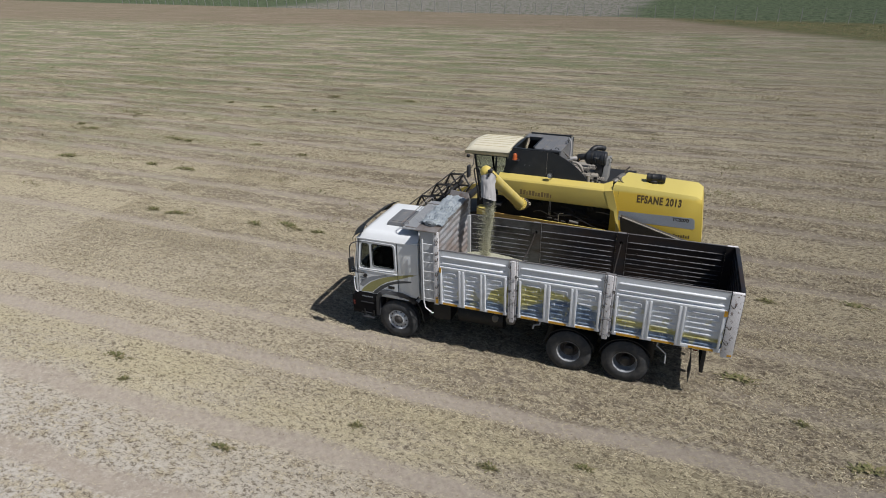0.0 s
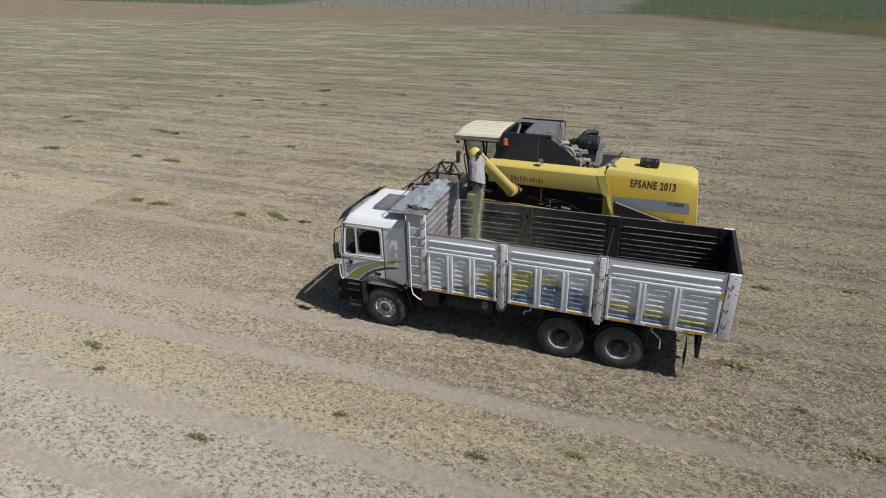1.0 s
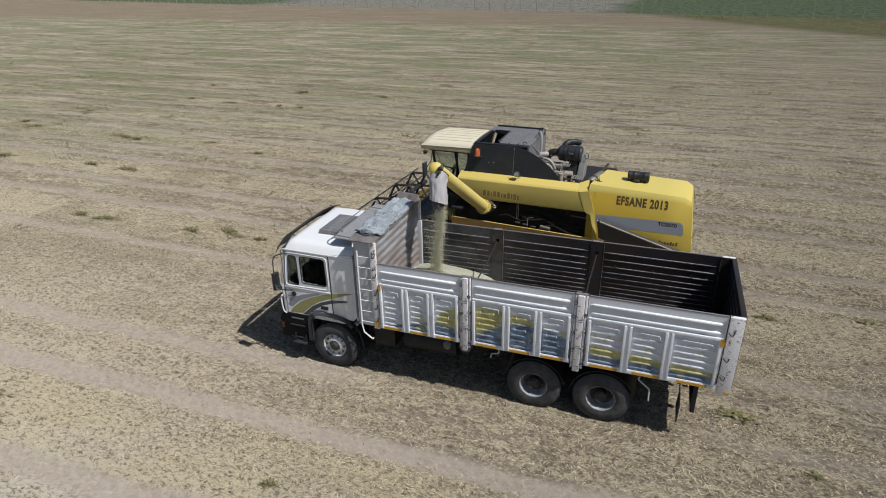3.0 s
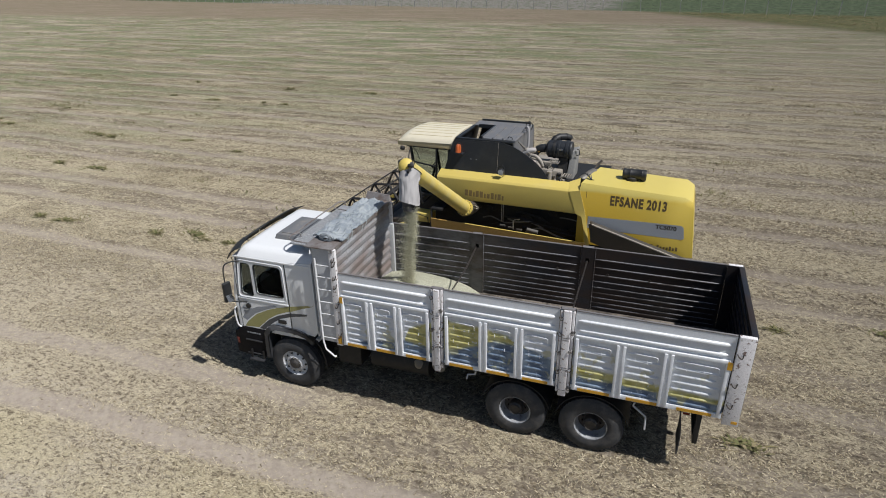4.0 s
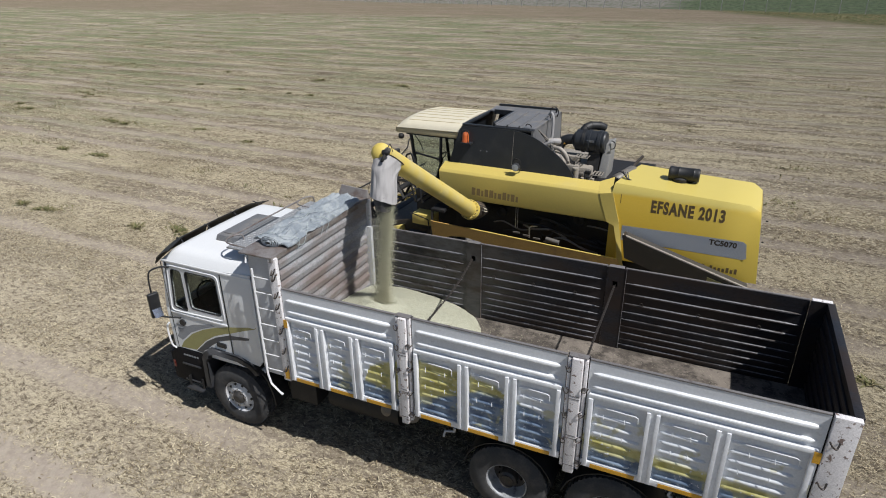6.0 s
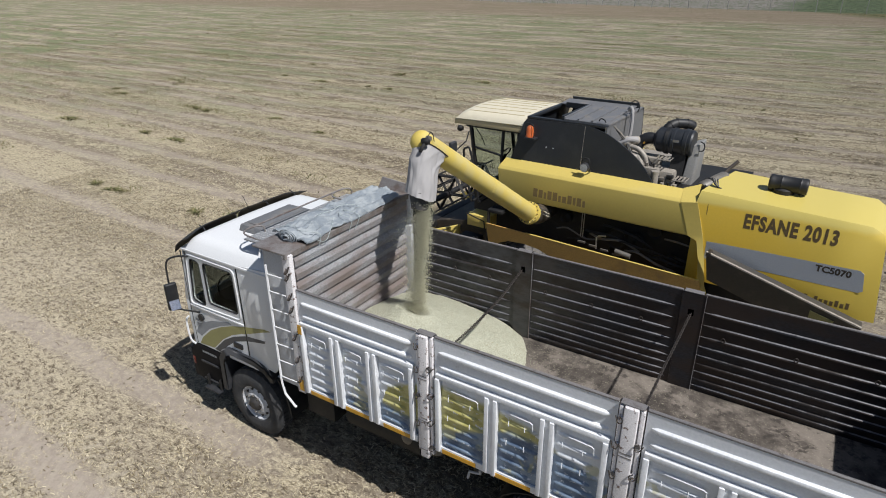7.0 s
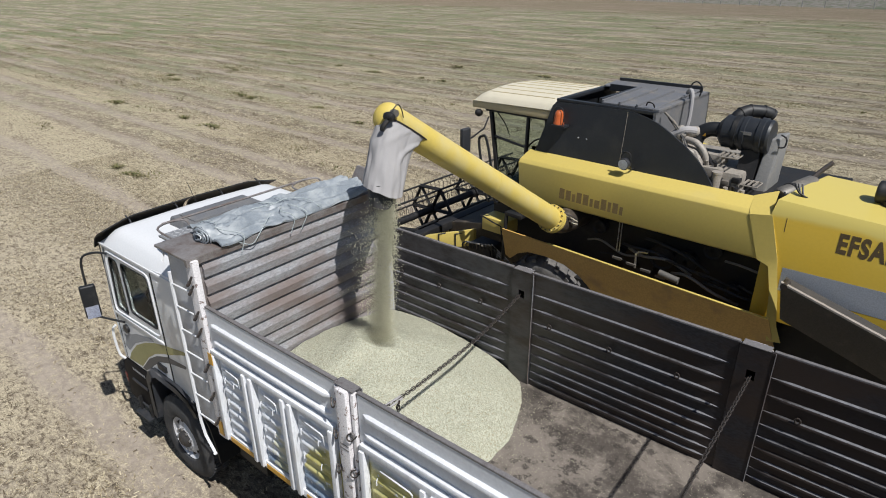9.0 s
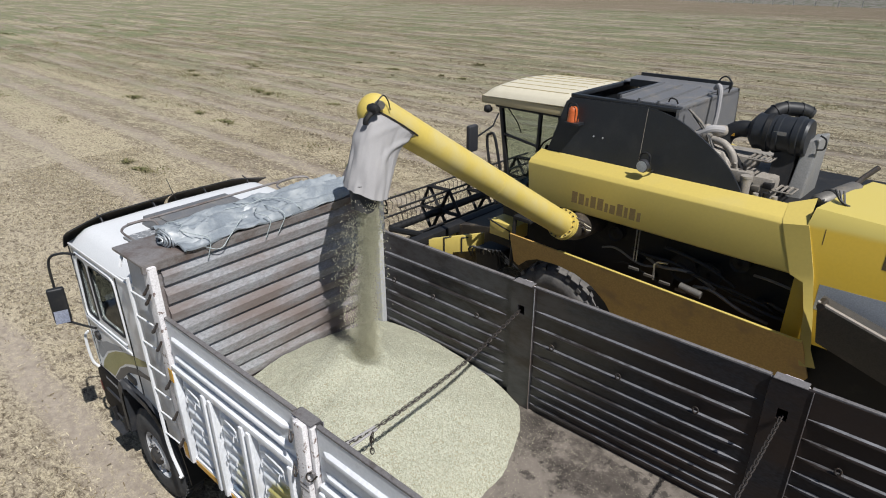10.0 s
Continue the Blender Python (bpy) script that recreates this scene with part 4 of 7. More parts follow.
def side_wall(truck, near):
    s, y_out = (1, 0.0) if near else (-1, WIDE)
    rnd = random.Random(5 if near else 6)

    def Y(d):
        return y_out + s * d

    def ybox(bm, x0, x1, d0, d1, z0, z1, bevel=0.0):
        return box(bm, x0, x1, *sorted((Y(d0), Y(d1))), z0, z1, bevel)
    for (x0, x1), ups in zip(BAYS, UPRIGHTS):
        bm = new_bm()
        ybox(bm, x0, x1, 0.02, 0.038, 1.36, 2.85)
        drop = part("drop_side", bm, "mural", truck, "white ribbed steel drop side with worn yellow and blue painting", 0)
        bm = new_bm()
        ybox(bm, x0, x1, 0.039, 0.055, 1.36, 2.85)
        inner = part("inner_sheet", bm, "inner_steel", drop, "dark rusty inner sheet", 0)
        zr = [1.57, 1.67, 1.78, 1.895, 2.015, 2.145, 2.285, 2.45, 2.62]
        for z in zr:  # long pressings seen from the load side
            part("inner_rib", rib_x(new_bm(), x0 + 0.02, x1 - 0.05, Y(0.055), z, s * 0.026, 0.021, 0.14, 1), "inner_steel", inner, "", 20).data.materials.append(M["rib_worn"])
        part("top_edge", ybox(new_bm(), x0, x1, 0.014, 0.050, 2.845, RAIL, 0.006), "rail_edge", drop, "chipped dark top edge")
        for z, h in ((2.675, 0.034), (2.50, 0.030)):
            part("rib", rib_x(new_bm(), x0 + 0.05, x1 - 0.06, Y(0.02), z, -s * 0.035, h, 0.06), "body_white", drop)
        part("rail", ybox(new_bm(), x0 + 0.03, x1 - 0.03, -0.03, 0.02, 2.365, 2.425, 0.012), "body_white", drop)
        part("bottom_rail", ybox(new_bm(), x0, x1, -0.012, 0.02, 1.33, 1.42, 0.008), "body_white", drop)
        edges = [x0 + 0.03, *[u for c in ups for u in (c, c + 0.145)], x1 - 0.03]
        for c in ups:
            bm = new_bm()
            ybox(bm, c, c + 0.145, -0.022, 0.02, 1.36, 2.38)
            ybox(bm, c, c + 0.045, -0.045, -0.021, 1.36, 2.37, 0.005)
            ybox(bm, c + 0.10, c + 0.145, -0.045, -0.021, 1.36, 2.37, 0.005)
            part("upright", bm, "body_white", drop)
        for xa in (x0 + 0.03, x1 - 0.085):
            part("upright", ybox(new_bm(), xa, xa + 0.055, -0.045, 0.02, 1.36, 2.37, 0.012), "body_white", drop)
        for a, b in zip(edges[::2], edges[1::2]):  # the short pressed louvres
            a, b = a + (0.06 if a == edges[0] else 0.01), b - (0.06 if b == edges[-1] else 0.01)
            for k, z in enumerate((1.475, 1.60, 1.725, 1.85, 1.98, 2.11, 2.235)):
                cut = 0.0 if k % 2 else 0.05 + 0.05 * rnd.random()
                part("louvre", rib_x(new_bm(), a + 0.01, b - 0.02 - cut, Y(0.02), z, -s * 0.026, 0.030, 0.035), "mural", drop)
                if k in (3, 5) and near:  # short pins on the louvres
                    for q in range(2):
                        xx = a + (b - a) * (0.22 + 0.42 * q + rnd.uniform(-0.05, 0.05))
                        part("pin", tube(new_bm(), [(xx, Y(-0.012), z + 0.060), (xx + 0.003, Y(-0.026), z + 0.035), (xx + 0.006, Y(-0.028), z + 0.005)], 0.005, 5), "body_white", drop)
            if near:  # wire rail over the louvres, turned down at its end
                part("wire_rail", tube(new_bm(), [(a + 0.14, Y(-0.010), 2.262), (b - 0.10, Y(-0.024), 2.262), (b - 0.075, Y(-0.026), 2.25), (b - 0.07, Y(-0.020), 2.16)], 0.006, 5), "body_white", drop)
        n = 3
        for k in range(n):  # reflective strips under the sheet
            xa = x0 + (x1 - x0) * (k + 0.16) / n
            part("reflector_strip", ybox(new_bm(), xa, xa + (x1 - x0) / n * 0.66, -0.017, -0.0125, 1.338, 1.395), "amber", drop, "faded amber reflective strip")
        for k in range(3):  # loading eyes on the inside
            xx = x0 + (x1 - x0) * (0.12 + 0.33 * k)
            bm = tube(new_bm(), [(xx + 0.022 * math.cos(q), Y(0.085), 2.33 + 0.028 * math.sin(q)) for q in [i * math.tau / 10 for i in range(10)]], 0.007, 5, True)
            part("ring_eye", bm, "chain", inner)
    for x0, x1 in POSTS:
        bm = new_bm()
        ybox(bm, x0 + 0.065, x1 - 0.065, -0.045, 0.04, 1.18, 2.855, 0.014)
        ybox(bm, x0 + 0.014, x0 + 0.05, -0.010, 0.03, 1.24, 2.84, 0.008)
        ybox(bm, x1 - 0.05, x1 - 0.014, -0.010, 0.03, 1.24, 2.84, 0.008)
        ybox(bm, x0 + 0.014, x1 - 0.014, 0.025, 0.04, 1.24, 2.84)
        post = part("post", bm, "rusty_white", truck, "white stanchion with rust and chipped paint")
        bm = new_bm()
        zh = 2.59
        for za, zb in ((1.50, zh - 0.045), (zh + 0.045, 2.86)):
            ybox(bm, x0 + 0.005, x1 + (0.022 if not near else -0.005), 0.041, 0.075, za, zb)
        for xa, xb in ((x0 + 0.005, (x0 + x1) / 2 - 0.035), ((x0 + x1) / 2 + 0.035, x1 + (0.022 if not near else -0.005))):
            ybox(bm, xa, xb, 0.041, 0.075, zh - 0.045, zh + 0.045)
        part("inner_post", bm, "inner_steel", post, "", 0)
        part("post_edge", ybox(new_bm(), x1 + (0.017 if not near else -0.010), x1 + (0.022 if not near else -0.005), 0.0755, 0.083, 1.50, 2.86), "head_steel", post)
        part("post_cap", ybox(new_bm(), x0 + 0.02, x1 - 0.02, -0.010, 0.078, 2.861, 2.868), "rail_edge", post, "dark rusty cap")
        for k, z in enumerate((1.36, 1.66, 1.72, 2.04, 2.10, 2.40, 2.46, 2.70)):  # bent wire latches on both edges
            xx = x0 + (0.035 if k % 2 else x1 - x0 - 0.035) + rnd.uniform(-0.01, 0.01)
            q = -1 if k % 2 else 1
            bm = tube(new_bm(), curve_points([(xx + 0.05 * q, Y(-0.02), z + 0.02), (xx + 0.02 * q, Y(-0.05), z - 0.025), (xx - 0.015 * q, Y(-0.06), z - 0.020), (xx - 0.02 * q, Y(-0.05), z + 0.015), (xx + 0.01 * q, Y(-0.035), z + 0.035)], 4), 0.006, 5)
            part("latch", bm, "chain", post)
            part("latch_plate", ybox(new_bm(), xx - 0.022, xx + 0.022, -0.030, -0.008, z - 0.022, z + 0.022, 0.004), "rail_edge" if k % 3 == 0 else "rusty_white", post)
        for z in (1.30, 1.72, 1.76, 2.30, 2.34):
            part("post_band", ybox(new_bm(), x0 + 0.07, x1 - 0.07, -0.048, -0.044, z, z + 0.010), "rail_edge", post)
    # corner plate at the rear
    bm = new_bm()
    ybox(bm, 7.42, 7.66, -0.02, 0.06, 1.24, RAIL, 0.01)
    plate = part("corner_plate", bm, "rusty_white", truck, "white corner plate with chipped rusty paint")
    part("inner_corner", ybox(new_bm(), 7.40, 7.60, 0.061, 0.072, FLOOR, 2.86), "inner_steel", plate, "dark steel inner corner")
    for z in (1.62, 2.02, 2.55):
        bm = tube(new_bm(), curve_points([(7.43, Y(-0.03), z + 0.02), (7.46, Y(-0.07), z - 0.01), (7.50, Y(-0.06), z - 0.03), (7.52, Y(-0.03), z + 0.03)], 4), 0.010, 5)
        part("latch", bm, "chain", plate)
    part("reflector_tab", ybox(new_bm(), 7.55, 7.64, -0.026, -0.021, 1.28, 1.33), "amber", plate)
    part("reflector_tab", ybox(new_bm(), 7.33, 7.40, -0.052, -0.046, 2.28, 2.42), "amber", plate)
    # front corner post with its latches and the reflector
    bm = new_bm()
    ybox(bm, 0.60, 0.73, -0.02, 0.05, 1.30, 3.32, 0.012)
    front = part("front_post", bm, "rusty_white", truck, "white front corner post, rust at its foot")
    ybox_rust = ybox(new_bm(), 0.64, 0.72, -0.024, -0.019, 1.34, 1.52)
    part("rust_patch", ybox_rust, "amber", front, "orange rust patch")
    part("reflector_tab", ybox(new_bm(), 0.76, 0.82, -0.052, -0.046, 2.27, 2.40), "amber", front)
    for z in (1.55, 1.86, 2.20, 2.60, 2.78, 3.05, 3.14):
        bm = tube(new_bm(), curve_points([(0.66, Y(-0.015), z), (0.68, Y(-0.075), z - 0.04), (0.72, Y(-0.075), z - 0.02), (0.73, Y(-0.04), z + 0.05)], 4), 0.011, 5)
        part("latch", bm, "chain", front)


def build_body(truck):
    part("load_floor", box(new_bm(), 0.70, 7.62, 0.056, WIDE - 0.056, 1.42, FLOOR), "bed_floor", truck, "worn brown load floor with spilled dust", 0)
    for x in (1.2, 2.0, 2.8, 3.6, 4.4, 5.2, 6.0, 6.8):
        part("cross_member", box(new_bm(), x - 0.04, x + 0.04, 0.04, WIDE - 0.04, 1.28, 1.42), "chassis", truck)
    side_wall(truck, True)
    side_wall(truck, False)
    # headboard: ribbed sheet facing the load, boxed sides, shelf on top
    bm = new_bm()
    box(bm, 0.62, 0.66, 0.05, WIDE - 0.05, 1.42, 3.32)
    head = part("headboard", bm, "head_steel", truck, "ribbed steel headboard with worn brownish paint", 0)
    zs = [1.58 + 0.178 * k for k in range(10)]
    for z in zs:
        bm = new_bm()
        prof = [(0.66, z - 0.085), (0.694, z - 0.070), (0.700, z + 0.010), (0.66, z + 0.084)]
        slab(bm, [(x, 0.10, zz) for x, zz in prof], [(x, WIDE - 0.10, zz) for x, zz in prof])
        part("headboard_rib", bm, "head_steel", head, "", 0)
    part("head_corner", box(new_bm(), 0.66, 0.78, WIDE - 0.13, WIDE - 0.058, FLOOR, 2.86, 0.008), "panel_grey", head)
    for y0, y1 in ((0.005, 0.05), (WIDE - 0.05, WIDE - 0.005)):
        part("head_side", box(new_bm(), 0.27, 0.60, y0, y1, 1.34, 3.30, 0.006), "panel_grey", head, "grey boxed side")
    part("head_front", box(new_bm(), 0.24, 0.27, 0.01, WIDE - 0.01, 1.34, 3.30), "panel_grey", head)
    bm = new_bm()
    box(bm, 0.13, 0.70, -0.05, WIDE + 0.05, 3.32, 3.345, 0.004)
    box(bm, 0.66, 0.70, -0.05, WIDE + 0.05, 3.27, 3.32)
    shelf = part("shelf", bm, "shelf_steel", head, "rusty sheet-steel shelf")
    bm = new_bm()
    slab(bm, [(0.12, WIDE - 0.06, 3.33), (0.70, WIDE - 0.06, 3.33), (0.70, WIDE + 0.05, 3.33), (0.12, WIDE + 0.05, 3.33)],
         [(0.16, WIDE + 0.02, 3.50), (0.66, WIDE + 0.02, 3.46), (0.66, WIDE + 0.05, 3.46), (0.16, WIDE + 0.05, 3.50)])
    part("shelf_end", bm, "shelf_steel", shelf, "", 0)
    bm = new_bm()
    box(bm, -0.34, 0.13, 0.22, WIDE - 0.25, 3.20, 3.22)
    plate = part("chequer_plate", bm, "chequer", shelf, "grey chequer plate over the cab", 0)
    bm = new_bm()
    for i in range(8):
        for j in range(34):
            x, y = -0.31 + 0.055 * i, 0.26 + 0.06 * j
            d = 0.014 if (i + j) % 2 else -0.014
            slab(bm, [(x - d, y - 0.016, 3.22), (x + 0.006 - d, y - 0.016, 3.22), (x + 0.006 + d, y + 0.016, 3.22), (x + d, y + 0.016, 3.22)],
                 [(x - d, y - 0.014, 3.224), (x + 0.004 - d, y - 0.014, 3.224), (x + 0.004 + d, y + 0.014, 3.224), (x + d, y + 0.014, 3.224)])
    tagged(part("tread_pattern", bm, "panel_grey", plate, "", 0), kind="stuff")
    for ya, yb in ((0.20, 0.52), (1.90, WIDE - 0.22)):
        bm = new_bm()
        tube(bm, curve_points([(0.10, ya, 3.28), (-0.28, ya, 3.30), (-0.40, (ya + yb) / 2, 3.30), (-0.30, yb, 3.30), (-0.28, yb + 0.02, 3.12)], 6), 0.012)
        part("shelf_rail", bm, "shelf_steel", shelf)
    part("shelf_rail", tube(new_bm(), [(-0.38, 0.3, 3.31), (-0.38, WIDE - 0.3, 3.31)], 0.012), "shelf_steel", shelf)
    # ladder on the boxed side
    bm = new_bm()
    tube(bm, [(0.33, -0.05, 3.12), (0.33, -0.05, 1.35), (0.37, -0.05, 1.18), (0.58, -0.08, 1.06), (0.60, -0.10, 1.10)], 0.017)
    lad = part("ladder", bm, "white_paint", truck, "white welded ladder")
    for z in (1.46, 1.72, 1.98, 2.24, 2.50, 2.76, 3.0):
        part("rung", tube(new_bm(), [(0.33, -0.05, z), (0.60, -0.030, z - 0.01)], 0.008), "white_paint", lad)
    part("ladder_top", tube(new_bm(), [(0.24, -0.02, 3.30), (0.25, -0.06, 3.20)], 0.014), "white_paint", lad)
    # tailgate
    bm = box(new_bm(), 7.60, 7.68, 0.062, WIDE - 0.062, 1.36, 2.85, 0.008)
    gate = part("tailgate", bm, "inner_steel", truck, "dark steel tailgate")
    for z in (1.62, 1.80, 1.98, 2.16, 2.34, 2.52, 2.70):
        part("inner_rib", box(new_bm(), 7.575, 7.60, 0.12, WIDE - 0.12, z - 0.04, z + 0.04, 0.012), "inner_steel", gate)
    part("top_edge", box(new_bm(), 7.59, 7.68, 0.062, WIDE - 0.062, 2.85, 2.865, 0.004), "inner_steel", gate)


def build_chassis(truck):
    for y in (0.83, 1.61):
        part("frame_rail", box(new_bm(), -1.5, 7.45, y, y + 0.08, 0.86, 1.14), "chassis", truck)
    part("subframe", box(new_bm(), 0.30, 7.5, 0.75, 1.76, 1.14, 1.28), "chassis", truck)
    part("engine_block", box(new_bm(), -1.3, 0.6, 0.75, 1.75, 0.62, 1.16, 0.05), "chassis", truck)
    for x in (-0.5, 4.08, 5.43):
        part("axle", rod(new_bm(), (x, 0.25, 0.53), (x, 2.26, 0.53), 0.09, seg=12), "chassis", truck)
    for y_out, m in ((0.08, 1), (WIDE - 0.08, -1)):
        for x, dual, front in ((-0.5, False, True), (4.08, True, False), (5.43, True, False)):
            if m == 1:
                w = wheel(truck, x, y_out, dual, front)
            else:
                w = wheel(truck, x, -y_out, dual, front)
                for o in (w, *w.children_recursive):
                    o.data.transform(Matrix.Scale(-1, 4, (0, 1, 0)))
                    o.data.flip_normals()
    bm = rod(new_bm(), (1.15, 0.55, 0.92), (2.35, 0.55, 0.92), 0.28, seg=24)
    part("fuel_tank", bm, "chassis", truck, "dark fuel tank")
    part("air_tank", rod(new_bm(), (2.55, 0.30, 1.02), (2.55, 0.85, 1.02), 0.13, seg=20), "grey_steel", truck, "dusty round air tank")
    part("battery_box", box(new_bm(), 0.45, 0.95, 0.25, 0.80, 0.72, 1.15, 0.02), "chassis", truck)
    for y0 in (0.10, WIDE - 0.75):
        for xc in (4.08, 5.43):
            top = [(math.pi * (0.92 - 0.84 * k / 10), 0.645) for k in range(11)]
            o = top + [(a, 0.63) for a, r in top[::-1]]
            bm = prism_y(new_bm(), [(xc + r * math.cos(a), 0.55 + r * math.sin(a)) for a, r in o], y0, y0 + 0.65)
            part("mudguard", bm, "chassis", truck, "black mudguard")
    for x in (3.36, 6.10):
        bm = tube(new_bm(), [(x, 0.02, 1.30), (x - 0.02, 0.06, 1.20), (x + (0.20 if x > 5 else -0.16), 0.06, 1.16 if x < 5 else 1.02), (x + (0.21 if x > 5 else -0.18), 0.06, 1.06 if x < 5 else 0.76)], 0.018)
        part("guard_stay", bm, "panel_grey", truck, "pale bent mudguard stay")
    for y in (0.05, WIDE - 0.60):
        bm = new_bm()
        grid_sheet(bm, lambda u, v: (6.80 + 0.04 * math.sin(3 * v) + 0.05 * v, y + 0.55 * u, 1.28 - 0.90 * v), 6, 8)
        thicken(bm, 0.015)
        part("mud_flap", bm, "rubber", truck, "black rubber mud flap")
    part("under_run_bar", box(new_bm(), 7.06, 7.14, 0.03, 0.10, 0.70, 1.30, 0.008), "chassis", truck)
    part("under_run_bar", box(new_bm(), 7.06, 7.14, 0.10, WIDE - 0.1, 0.72, 0.84, 0.008), "chassis", truck)
    part("under_run_bar", box(new_bm(), 7.06, 7.14, WIDE - 0.10, WIDE - 0.03, 0.70, 1.30, 0.008), "chassis", truck)
    air = part("air_tank", lathe(new_bm(), [(0.0, 0.0), (0.07, 0.01), (0.115, 0.04), (0.125, 0.08), (0.125, 0.55), (0.10, 0.60), (0.0, 0.61)], (2.15, 0.26, 0.97), "y", 24), "grey_steel", truck, "pale grey air tank under the floor")
    part("tank_strap", lathe(new_bm(), [(0.124, 0.2), (0.132, 0.205), (0.132, 0.24), (0.124, 0.245)], (2.15, 0.26, 0.97), "y", 24), "chassis", air)
    part("marker_tab", box(new_bm(), 6.85, 6.95, 0.0, 0.02, 1.27, 1.30), "red_lens", truck)


truck = thing("lorry", (0, 0, 0), 0, "white three-axle tipper lorry with ribbed steel load body standing on stubble", "lorry")
build_cab(truck)
build_body(truck)
build_chassis(truck)


# ---------------------------------------------------------------- load, chains, tarp
def grain_height(x, y):
    r = math.hypot((x - 1.42) / 1.0, (y - 1.30) / 1.02)
    h = 0.66 - 0.335 * math.sqrt(r * r + 0.03)
    if r > 1.45:
        h -= 0.55 * (r - 1.45) ** 1.4
    pit = math.hypot((x - 1.46) / 0.20, (y - 1.50) / 0.16)   # where the stream strikes
    h += 0.05 * math.exp(-(pit - 1.3) ** 2 * 3) - 0.09 * math.exp(-pit * pit)
    run = math.hypot((x - 1.62) / 0.10, (y - 1.02) / 0.34)   # a runnel down the near slope
    h -= 0.035 * math.exp(-run * run)
    return FLOOR + h + 0.022 * wobble(x, y, 0, 2.2) + 0.010 * wobble(x, y, 0, 9.0)


def build_grain():
    bm = new_bm()
    nx, ny = 110, 90
    vs = {}
    for i in range(nx + 1):
        for j in range(ny + 1):
            x, y = 0.715 + 2.9 * i / nx, 0.08 + (WIDE - 0.16) * j / ny
            vs[i, j] = bm.verts.new((x, y, max(grain_height(x, y), FLOOR - 0.01)))
    for i in range(nx):
        for j in range(ny):
            q = [vs[i, j], vs[i + 1, j], vs[i + 1, j + 1], vs[i, j + 1]]
            if max(v.co.z for v in q) > FLOOR:
                bm.faces.new(q)
    for v in [v for v in bm.verts if not v.link_faces]:
        bm.verts.remove(v)
    ob = new("grain_heap", finish(bm, "grain_heap", "grain", 180))
    tagged(ob, "pale greenish heap of harvested pulses on the load floor", "grain", kind="stuff")


def seed_mesh(name, places, material, label, rnd, size=(0.005, 0.009)):
    """Many small seeds in one mesh: flattened octahedra."""
    verts, faces = [], []
    for p in places:
        r = rnd.uniform(*size)
        q = Euler((rnd.uniform(0, 6.3), rnd.uniform(0, 6.3), 0)).to_matrix()
        n = len(verts)
        for d in ((1.5, 0, 0), (-1.5, 0, 0), (0, 1, 0), (0, -1, 0), (0, 0, 0.8), (0, 0, -0.8)):
            verts.append(Vector(p) + q @ (Vector(d) * r))
        for a, b, c in ((0, 2, 4), (2, 1, 4), (1, 3, 4), (3, 0, 4), (2, 0, 5), (1, 2, 5), (3, 1, 5), (0, 3, 5)):
            faces.append((n + a, n + b, n + c))
    me = bpy.data.meshes.new(name)
    me.from_pydata(verts, [], faces)
    me.materials.append(M[material])
    return tagged(new(name, me), label, "grain", kind="stuff")


def build_stream():
    rnd = random.Random(11)
    pts = []
    top, low = Vector((1.60, 1.62, 3.70)), Vector((1.46, 1.55, 2.02))
    while len(pts) < 27000:
        s = rnd.random()
        c = top.lerp(low, s)
        q = rnd.random()
        if q < 0.92:  # lumpy core, a little wider towards the heap
            wide = 0.050 + 0.024 * s
            p = c + Vector((rnd.gauss(0, wide), rnd.gauss(0, 0.75 * wide), 0))
            if wobble(p.x * 5, p.y * 5, p.z * 1.3, 1.0) + rnd.uniform(-0.8, 0.8) < -0.12:
                continue
        else:  # spray drifting off to the cab's side
            out = 0.05 + 0.24 * math.sin(math.pi * min(1.0, s * 1.25)) * rnd.random() ** 1.6
            p = c + Vector((rnd.gauss(-out, 0.05 + 0.03 * s), rnd.gauss(-0.3 * out, 0.08), 0))
        if p.x > 0.74 and p.z > grain_height(p.x, p.y) - 0.01:
            pts.append(p)
    seed_mesh("falling_grain", pts, "seed", "stream of pale grain falling from the spout", rnd, (0.0028, 0.0058))
    pts = []
    for _ in range(9000):
        x, y = rnd.uniform(2.4, 7.3), rnd.uniform(0.2, WIDE - 0.15)
        if grain_height(x, y) < FLOOR and rnd.random() < math.exp(-(x - 2.9) * 1.0) + 0.06:
            pts.append((x, y, FLOOR + 0.003))
    seed_mesh("spilled_grain", pts, "seed", "pale grains spilled over the load floor", rnd, (0.002, 0.0042))


def build_chain(points, label, pitch=0.036, r=0.005):
    """A chain of links along a smooth line."""
    ob = thing("chain", points[0], 0, label, "chain")
    base = Vector(points[0])
    line = curve_points([Vector(p) - base for p in points], 24)
    bm = tube(new_bm(), [(0.025 * math.cos(a) + (0.006 if math.cos(a) > 0 else -0.006), 0.014 * math.sin(a), 0) for a in [k * math.tau / 10 for k in range(10)]], r, 5, True)
    me = finish(bm, "link", "chain", 60)
    walked, k, prev = 0.0, 0, line[0]
    for p in line[1:]:
        d = p - prev
        while walked + d.length >= k * pitch:
            s = (k * pitch - walked) / d.length
            at = prev.lerp(p, s)
            q = d.to_track_quat("X", "Z").to_matrix().to_4x4() @ Matrix.Rotation(radians(45 + 90 * (k % 2)), 4, "X")
            o = new("link", me)
            o.parent, o.matrix_basis = ob, Matrix.Translation(at) @ q
            k += 1
        walked += d.length
        prev = p
    return ob


